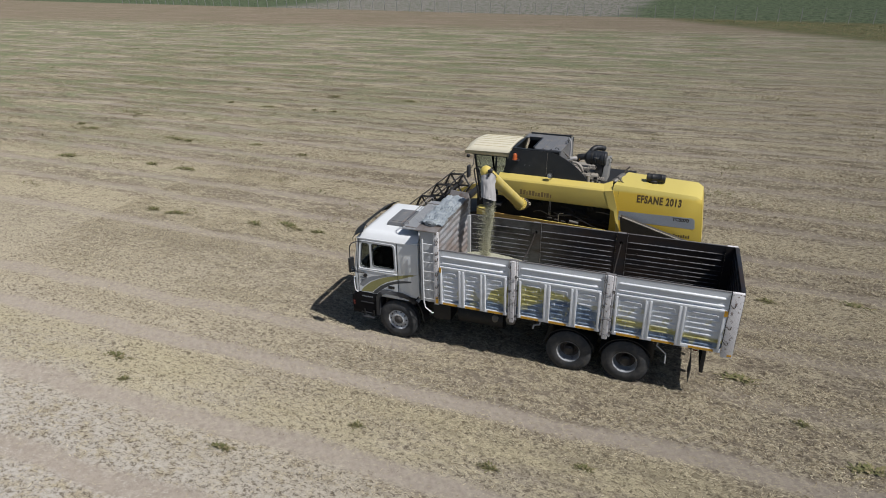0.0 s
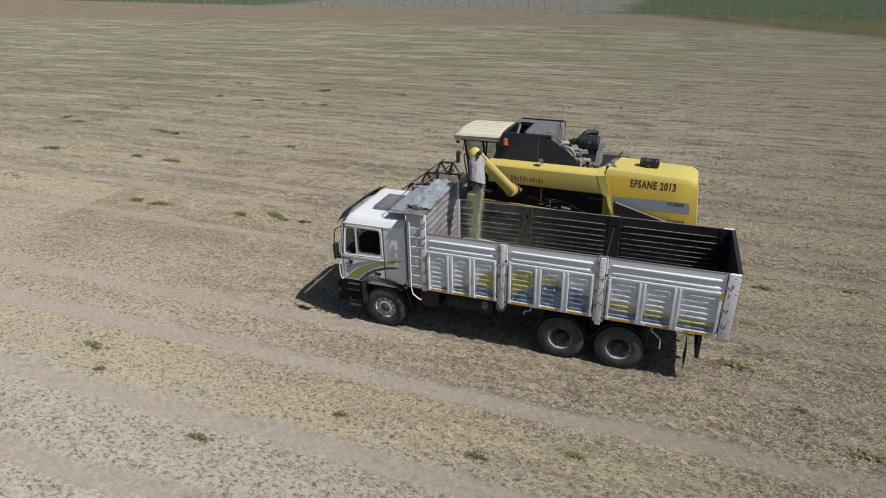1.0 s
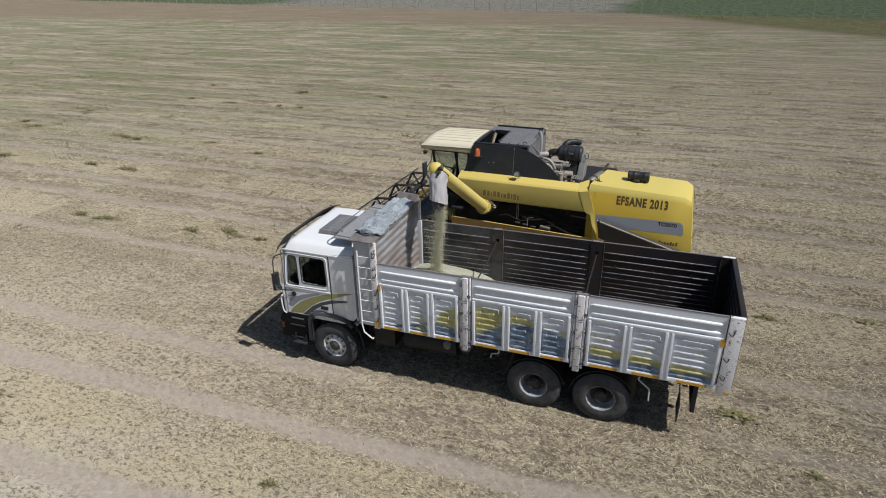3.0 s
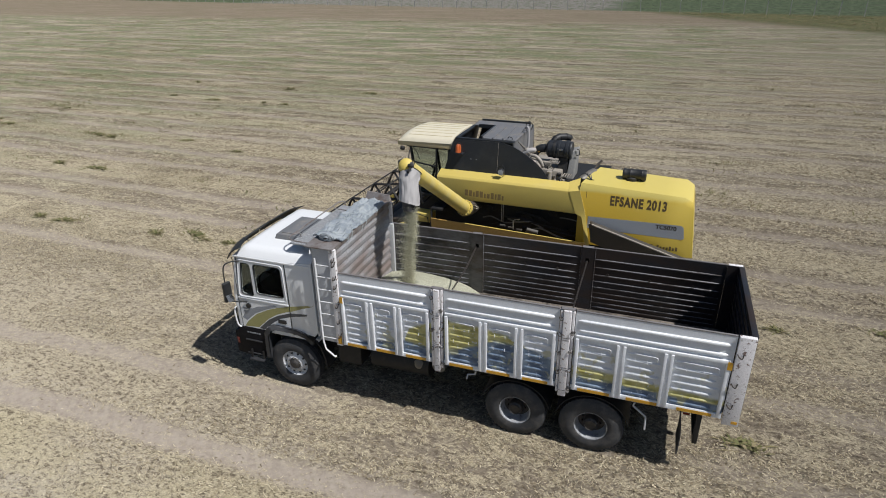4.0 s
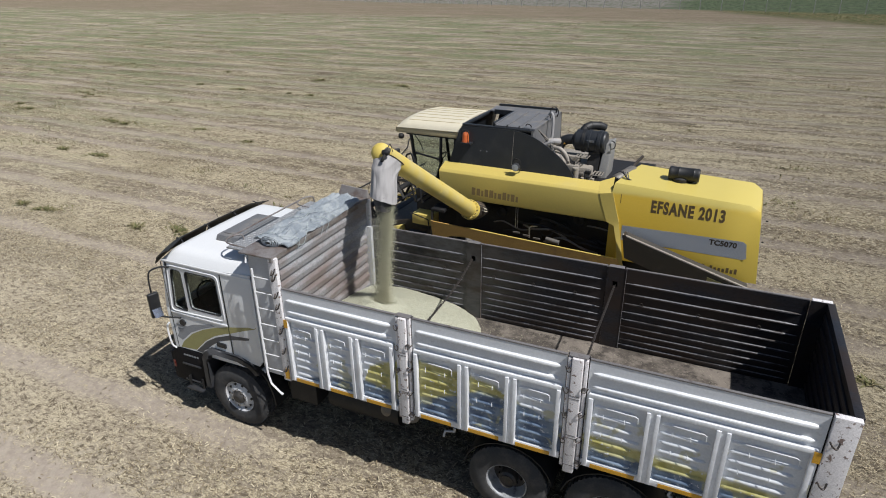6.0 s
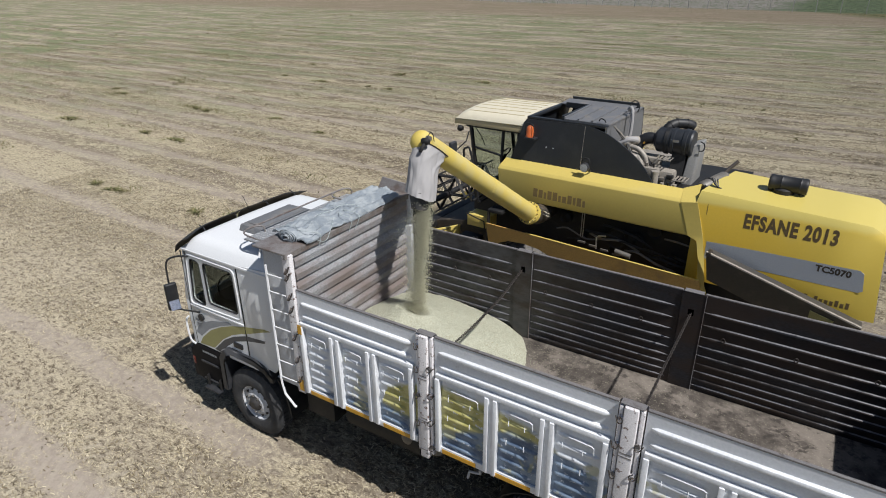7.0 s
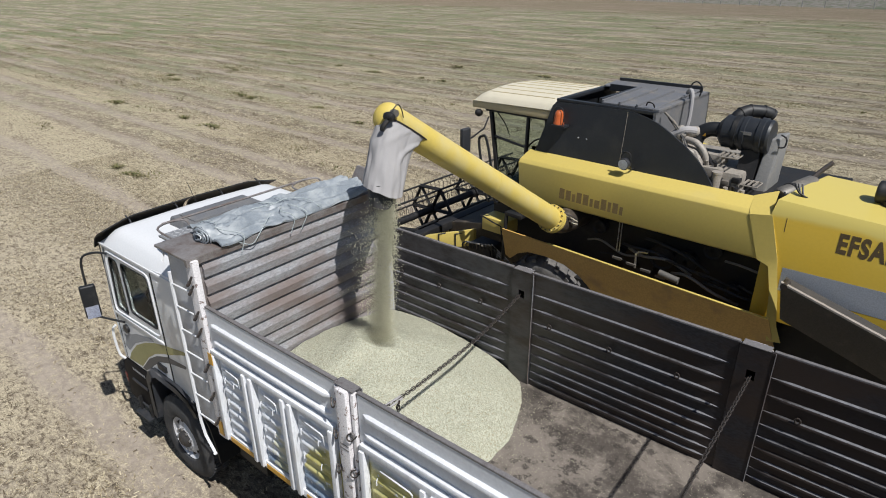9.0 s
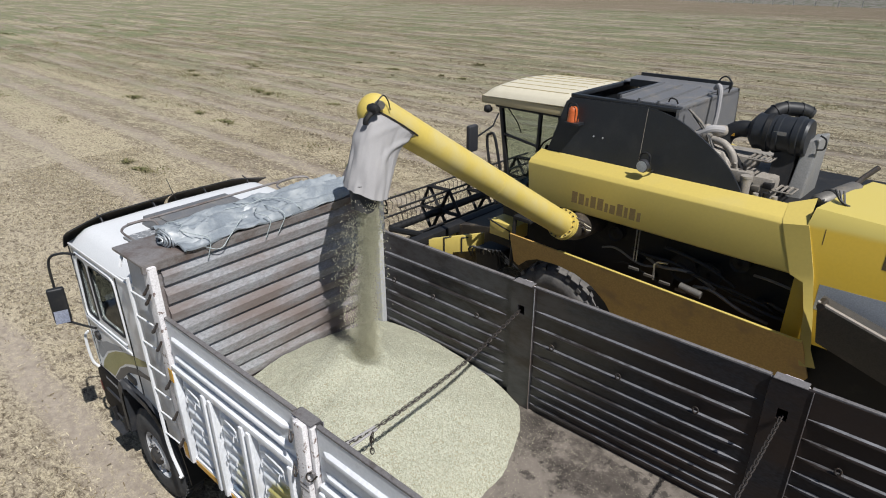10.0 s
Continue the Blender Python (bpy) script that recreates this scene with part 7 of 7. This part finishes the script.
    part("header_beam", box(new_bm(), -1.32, -1.14, hy0, hy1, 1.18, 1.34, 0.02), "chassis", head)
    part("header_brace", slab(new_bm(), [(-1.06, -0.30, 1.06), (-0.40, 0.30, 1.13), (-0.40, 0.38, 1.13), (-1.06, -0.18, 1.06)], [(-1.06, -0.30, 1.33), (-0.40, 0.30, 1.45), (-0.40, 0.38, 1.45), (-1.06, -0.18, 1.33)], 0.012), "yellow", head, "yellow header brace")
    for k in range(2):
        x = -0.86 + 0.22 * k
        part("brace_band", tube(new_bm(), [(x, -0.13 + 0.2 * k, 1.08), (x, -0.13 + 0.2 * k, 1.37), (x + 0.08, -0.03 + 0.2 * k, 1.38)], 0.014), "chassis", head)
    part("header_floor", box(new_bm(), -2.6, -1.40, hy0, hy1, 0.28, 0.34), "elbow_brown", head, "", 0)
    for y in (hy0, hy1):
        bm = prism_y(new_bm(), [(-1.35, 0.30), (-1.30, 1.20), (-2.0, 0.95), (-3.2, 0.35), (-3.3, 0.25), (-1.4, 0.22)], y - 0.02, y + 0.02)
        part("end_divider", bm, "yellow", head, "", 0)
    part("cross_auger", rod(new_bm(), (-1.85, hy0, 0.62), (-1.85, hy1, 0.62), 0.2, seg=18), "elbow_brown", head)
    rc = Vector((-2.33, 0, 1.08))
    ry0 = -0.04
    part("reel_shaft", rod(new_bm(), rc + Vector((0, ry0, 0)), rc + Vector((0, hy1, 0)), 0.075, seg=14), "chassis", head, "dark reel shaft")
    for y in (1.28, 2.70, 4.10):
        bm = new_bm()
        hexa = [rc + Vector((0.54 * math.cos(k * math.tau / 6 + 0.05), y, 0.54 * math.sin(k * math.tau / 6 + 0.05))) for k in range(6)]
        tube(bm, hexa, 0.045, 4, True)
        sp = part("reel_spider", bm, "chassis", head)
        for k in range(6):
            part("spoke", tube(new_bm(), [rc + Vector((0, y, 0)), hexa[k]], 0.042, 4), "chassis", sp)
        part("spider_hub", rod(new_bm(), rc + Vector((0, y - 0.04, 0)), rc + Vector((0, y + 0.04, 0)), 0.12, seg=14), "chassis", sp)
    for k in range(6):
        a0 = k * math.tau / 6 + 0.05
        p = rc + Vector((0.55 * math.cos(a0), 0, 0.55 * math.sin(a0)))
        bat = part("reel_bat", tube(new_bm(), [p + Vector((0, ry0, 0)), p + Vector((0, hy1 - 0.05, 0))], 0.020, 6), "chassis", head)
        first = None
        for i in range(38):
            y = ry0 + 0.05 + i * (hy1 - ry0 - 0.15) / 37
            m = Matrix.Translation(p + Vector((0, y, 0)))
            if first is None:
                first = part("spring_tine", tube(new_bm(), [(0, 0, 0), (-0.02, 0.0, -0.06), (0.01, 0.02, -0.09), (0.03, 0, -0.22)], 0.007, 4), "chain", bat)
                first.matrix_basis = m
            else:
                again(first, m)
    bm = tube(new_bm(), [(-1.20, ry0, 1.26), (-1.80, ry0, 1.16), (-2.33, ry0, 1.08)], 0.06, 8)
    part("reel_arm", bm, "chassis", head)
    return co


build_combine()


# ---------------------------------------------------------------- fence
def build_fence():
    line = lambda x: 108.5 - 0.18 * x
    fence = thing("fence", (0, line(0), 0), 0, "wire fence on pale concrete posts along the field's far edge", "fence")
    base = Vector((0, line(0), 0))
    bm = slab(new_bm(), [(-0.055, -0.055, -0.1), (0.055, -0.055, -0.1), (0.055, 0.055, -0.1), (-0.055, 0.055, -0.1)], [(-0.04, -0.04, 2.1), (0.04, -0.04, 2.1), (0.04, 0.04, 2.1), (-0.04, 0.04, 2.1)])
    first = None
    rnd = random.Random(4)
    for k in range(75):
        x = -150 + 3.2 * k
        m = Matrix.Translation(Vector((x, line(x), 0)) - base) @ Matrix.Rotation(radians(rnd.uniform(-2, 2)), 4, "X") @ Matrix.Rotation(radians(rnd.uniform(-2, 2)), 4, "Y")
        if first is None:
            first = part("post", bm, "concrete", fence)
            first.matrix_basis = m
        else:
            again(first, m)
    for z in (0.5, 1.0, 1.5, 2.1):
        part("wire", tube(new_bm(), [Vector((-150, line(-150), z)) - base, Vector((90, line(90), z)) - base], 0.008, 4), "grey_steel", fence)


build_fence()


# ---------------------------------------------------------------- the field
def value_noise(x, y, seed):
    table = np.random.RandomState(seed).rand(256, 256)
    xi, yi = np.floor(x).astype(int), np.floor(y).astype(int)
    fx, fy = x - xi, y - yi
    fx, fy = fx * fx * (3 - 2 * fx), fy * fy * (3 - 2 * fy)
    a, b = table[xi % 256, yi % 256], table[(xi + 1) % 256, yi % 256]
    c, d = table[xi % 256, (yi + 1) % 256], table[(xi + 1) % 256, (yi + 1) % 256]
    return (a * (1 - fx) + b * fx) * (1 - fy) + (c * (1 - fx) + d * fx) * fy - 0.5


def pass_offset(x, y):
    """Distance from the middle of the harvester's nearest pass."""
    q = (y + 0.03 * x - PASS_AT) / PASS_WIDE + 0.5
    return np.abs(q - np.floor(q) - 0.5) * PASS_WIDE


def lane_press(x, y):
    """One in the wheel lanes, none elsewhere."""
    v = np.exp(-((pass_offset(x, y) - 1.45) / 0.30) ** 4) * np.clip((y - 3.2) / 1.0, 0, 1)
    for c, worn, span in NEAR_LANES:
        worn = worn * np.clip((x - span[0]) / (span[1] - span[0]), 0, 1) if span else worn
        v = np.maximum(v, worn * np.exp(-((y - c) / 0.34) ** 4))
    return v


def ground_height(x, y):
    fade = np.exp(-np.maximum(0, np.hypot(x - 2, y) - 14) / 22)
    h = 0.05 * value_noise(x * 0.22, y * 0.5, 1) + 0.035 * value_noise(x * 0.9, y * 1.6, 2)
    rough = 0.030 * value_noise(x * 4.5, y * 5.5, 3) + 0.045 * value_noise(x * 10, y * 11, 4)
    press = lane_press(x, y)
    return (h - 0.030 * press + rough * (1 - 0.70 * press)) * fade


def axis_steps(lo, hi, fine, end, ratio):
    mid = list(np.arange(lo, hi + fine / 2, fine))
    up, step, v = [], fine, hi
    while v < end:
        step *= ratio
        v += step
        up.append(v)
    down, step, v = [], fine, lo
    while v > -end:
        step *= ratio
        v -= step
        down.append(v)
    return np.array(down[::-1] + mid + up)


def build_ground():
    xs, ys = axis_steps(-11, 13, 0.05, 900, 1.033), axis_steps(-8.5, 8, 0.05, 900, 1.033)
    X, Y = np.meshgrid(xs, ys, indexing="ij")
    Z = ground_height(X, Y)
    n, m = len(xs), len(ys)
    co = np.stack([X, Y, Z], -1).reshape(-1, 3)
    i, j = np.meshgrid(np.arange(n - 1), np.arange(m - 1), indexing="ij")
    a = (i * m + j).ravel()
    quads = np.stack([a, a + m, a + m + 1, a + 1], -1)
    me = bpy.data.meshes.new("ground")
    me.from_pydata(co, [], quads)
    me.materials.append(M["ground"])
    me.shade_smooth()
    tagged(new("ground", me), "harvested field of pale straw and brown soil with wheel lanes", "field", kind="structure")


build_ground()


def blades(name, places, material, label, category, rnd, length, width, lean, per, spread=(0.045, 0.03), swing=3.2):
    """Scattered thin stalks or leaves in one mesh: each a bent strip of two quads, lying within swing of the rows."""
    pos = np.repeat(np.array(places), per, axis=0)
    k = len(pos)
    ang = rnd.uniform(-swing, swing, k) + np.pi * rnd.randint(0, 2, k)
    ln = rnd.uniform(length[0], length[1], k)
    el = np.radians(rnd.uniform(lean[0], lean[1], k))
    if per > 1:
        size = np.repeat(rnd.uniform(0.4, 1.5, len(places)), per)
        ln = ln * size
        pos = pos + np.stack([rnd.normal(0, spread[0], k) * size, rnd.normal(0, spread[1], k) * size, np.zeros(k)], -1)
    d = np.stack([np.cos(ang) * np.cos(el), np.sin(ang) * np.cos(el), np.sin(el)], -1)
    s = np.stack([-np.sin(ang), np.cos(ang), np.zeros(k)], -1) * (width / 2)
    mid = pos + d * (ln * 0.55)[:, None]
    tip = pos + d * ln[:, None] - np.array([0, 0, 1]) * (ln * 0.18 * np.sin(el + 0.3))[:, None]
    v = np.stack([pos - s, pos + s, mid + s, mid - s, tip + s * 0.3, tip - s * 0.3], 1).reshape(-1, 3)
    b = np.arange(k) * 6
    f = np.concatenate([np.stack([b, b + 1, b + 2, b + 3], -1), np.stack([b + 3, b + 2, b + 4, b + 5], -1)])
    me = bpy.data.meshes.new(name)
    me.from_pydata(v, [], f)
    me.materials.append(M[material])
    return tagged(new(name, me), label, category, kind="stuff")


def clear_of_wheels(x, y):
    """Away from the tyres' feet."""
    ok = np.ones(len(x), bool)
    for cx in (-0.5, 4.08, 5.43):
        ok &= ~((np.abs(x - cx) < 0.45) & (((y > 0.05) & (y < 0.9)) | ((y > 1.6) & (y < 2.45))))
    return ok


def scatter(rs, n, x0, x1, y0, y1, keep):
    x, y = rs.uniform(x0, x1, n), rs.uniform(y0, y1, n)
    ok = (rs.uniform(0, 1, n) < keep(x, y)) & clear_of_wheels(x, y)
    x, y = x[ok], y[ok]
    return np.stack([x, y, ground_height(x, y) - 0.003], -1)


def lane_free(x, y):
    return 1 - 0.92 * lane_press(x, y)


def flakes(name, places, material, label, category, rs, length, width, tilt, swing):
    """Chopped straw: one small leaf of straw at each place, lying within swing of the rows."""
    k = len(places)
    ang = rs.normal(0, swing, k)
    el = np.radians(rs.uniform(-tilt, tilt, k))
    ln, wd = rs.uniform(*length, k) / 2, rs.uniform(*width, k) / 2
    d = np.stack([np.cos(ang) * np.cos(el), np.sin(ang) * np.cos(el), np.sin(el)], -1) * ln[:, None]
    roll = np.radians(rs.uniform(-35, 35, k))
    w = np.stack([-np.sin(ang) * np.cos(roll), np.cos(ang) * np.cos(roll), np.sin(roll)], -1) * wd[:, None]
    mid = places + np.array([0, 0, 1]) * (np.abs(d[:, 2]) + np.abs(w[:, 2]) + 0.006)[:, None]
    v = np.stack([mid - d - w, mid - d + w, mid + d + w, mid + d - w], 1).reshape(-1, 3)
    me = bpy.data.meshes.new(name)
    me.from_pydata(v, [], np.arange(4 * k).reshape(-1, 4))
    me.materials.append(M[material])
    return tagged(new(name, me), label, category, kind="stuff")


def litter(x, y):
    """Share of ground under litter: thick by the machines, thin on the chalky side."""
    v = value_noise(x * 0.3, y * 1.2, 21) + 0.8 * value_noise(x * 1.8, y * 2.6, 22) + 0.5 * value_noise(x * 5, y * 6, 23)
    much = 0.09 + 0.35 * np.clip((y + 0.22 * x + 4.8) / 6.0, 0, 1)
    return np.clip(much * (1 + 2.6 * v), 0.01, 1.0) * lane_free(x, y)


def knots(x, y):
    """Small knots of stalks, a hand or two across."""
    v = value_noise(x * 2.3, y * 3.4, 41) + 0.6 * value_noise(x * 0.5, y * 0.9, 42)
    much = 0.40 + 0.40 * np.clip((y + 0.25 * x + 5.5) / 6.0, 0, 1)
    return np.clip((v - 0.12) * 3.0, 0.0, 1.0) * much * lane_free(x, y)


def row_weeds(x, y):
    """Weeds keep to the middle of each pass."""
    v = value_noise(x * 0.30, y * 0.21, 31) + 0.5 * value_noise(x * 1.3, y * 1.9, 32)
    row = 0.12 + 0.88 * np.exp(-(pass_offset(x, y) / 0.55) ** 2)
    return np.clip((v - 0.05) * 3.4, 0.0, 1.0) * row


def far_litter(seed):
    return lambda x, y: np.clip(0.45 + 1.7 * value_noise(x * 0.25, y * 1.3, seed), 0.04, 1) * np.clip((56 - y) / 26, 0, 1) * (1 - 0.8 * lane_press(x, y))


rs = np.random.RandomState(9)
flakes("straw_litter", scatter(rs, 760000, -16, 15, -10.5, 14, litter), "straw", "pale chopped straw lying on the field", "straw", rs, (0.022, 0.070), (0.006, 0.015), 28, 0.9)
flakes("dark_litter", scatter(rs, 65000, -16, 15, -10.5, 14, lambda x, y: litter(x, y) * np.clip((y + 0.20 * x + 5) / 6, 0.2, 1)), "dark_straw", "brown dead stalks lying on the field", "stubble", rs, (0.03, 0.09), (0.008, 0.016), 35, 0.9)
blades("dry_stubble", scatter(rs, 15000, -16, 15, -10.5, 14, knots), "dark_straw", "knots of dry brown stubble on the field", "stubble", rs, (0.03, 0.11), 0.010, (5, 55), 7, (0.08, 0.04), 1.0)
flakes("field_litter", scatter(rs, 260000, -55, 38, 11, 56, far_litter(51)), "dark_straw", "brown dead stalks lying in rows on the field", "stubble", rs, (0.05, 0.15), (0.012, 0.028), 25, 0.7)
flakes("field_straw", scatter(rs, 560000, -55, 38, 11, 56, far_litter(52)), "straw", "pale chopped straw lying in rows on the field", "straw", rs, (0.04, 0.11), (0.012, 0.026), 25, 0.7)
blades("weeds", scatter(rs, 30000, -80, 48, 4.5, 85, lambda x, y: row_weeds(x, y) * np.clip((y - 0.6 * x + 4) / 46, 0.05, 0.7)), "weed", "low green-brown weeds growing in rows", "weeds", rs, (0.06, 0.16), 0.030, (10, 60), 26, (0.30, 0.12))
blades("verge_weeds", scatter(rs, 22000, 2, 75, 55, 115, lambda x, y: np.clip((y - 108 + 1.12 * x) / 9, 0, 1) * (y < 108 - 0.18 * x) * 0.9), "weed", "thick weeds before the fence", "weeds", rs, (0.06, 0.16), 0.10, (5, 40), 7, (0.5, 0.4))


def weed_tuft(seed, tall):
    """One plant: many bent leaves out of a few crowns, wider than high."""
    r = np.random.RandomState(seed)
    n = 75
    crown = np.stack([r.normal(0, 0.055, n), r.normal(0, 0.04, n), np.zeros(n)], -1)
    ang, el = r.uniform(0, 2 * np.pi, n), np.radians(r.uniform(15, 80, n))
    ln = r.uniform(0.08, 0.20, n) * tall
    d = np.stack([np.cos(ang) * np.cos(el), np.sin(ang) * np.cos(el), np.sin(el)], -1)
    w = np.stack([-np.sin(ang), np.cos(ang), np.zeros(n)], -1) * r.uniform(0.008, 0.016, n)[:, None]
    mid = crown + d * (0.6 * ln)[:, None]
    tip = crown + d * ln[:, None] - np.array([0, 0, 1]) * (0.25 * ln)[:, None]
    v = np.stack([crown - 0.4 * w, crown + 0.4 * w, mid + w, mid - w, tip + 0.2 * w, tip - 0.2 * w], 1).reshape(-1, 3)
    b = np.arange(n) * 6
    f = np.concatenate([np.stack([b, b + 1, b + 2, b + 3], -1), np.stack([b + 3, b + 2, b + 4, b + 5], -1)])
    me = bpy.data.meshes.new("weed_tuft")
    me.from_pydata(v, [], f)
    me.materials.append(M["weed"])
    return tagged(new("weed_tuft", me), "low olive-green weed tuft growing in the stubble", "weed", "weed tufts in the stubble")


def build_tufts():
    """Single plants that stand out of the rows: place and size."""
    spots = ((-16.5, 24.6, 1.5), (-18.1, 24.7, 1.2), (-21.9, 24.6, 1.3), (-25.6, 25.2, 1.3), (-27.6, 30.0, 1.3), (-19.0, 29.3, 1.9), (-12.7, 29.2, 1.6),
             (-29.3, 19.9, 1.1), (-22.0, 15.3, 1.4), (-20.8, 15.1, 1.2), (-29.0, 15.7, 1.5), (-30.8, 16.5, 1.3), (-16.4, 15.6, 1.1), (-12.7, 14.6, 1.0),
             (-25.0, 10.5, 1.7), (-19.4, 10.8, 1.2), (-17.0, 10.6, 1.3), (-14.3, 5.6, 1.0), (-13.1, 5.5, 0.9), (-9.2, 5.6, 1.2), (-7.8, 5.8, 1.2), (-6.4, 5.7, 0.9))
    first = [weed_tuft(61, 1.0), weed_tuft(62, 1.3)]
    rnd = random.Random(17)
    near = ((-7.2, -3.2, 0.8), (-6.2, -3.9, 0.6), (-2.3, -5.1, 0.5), (0.1, -3.5, 0.6), (11.5, 5.9, 0.9), (9.1, 5.4, 0.8), (8.1, 1.1, 0.9), (9.3, -0.2, 0.6), (10.3, -1.3, 0.9), (3.2, -3.7, 0.6), (5.0, -3.1, 0.5))
    for k, (x, y, size) in enumerate(spots + near):
        z = float(ground_height(np.array([x]), np.array([y]))[0]) - 0.01
        m = pose(x, y, z, 0, 0, rnd.uniform(-25, 25)) @ Matrix.Diagonal((size * rnd.uniform(1.0, 1.6), size, 0.5 + 0.3 * size, 1))
        if k < 2:
            first[k].matrix_world = m
        else:
            copy_thing(first[k % 2], m)


build_tufts()
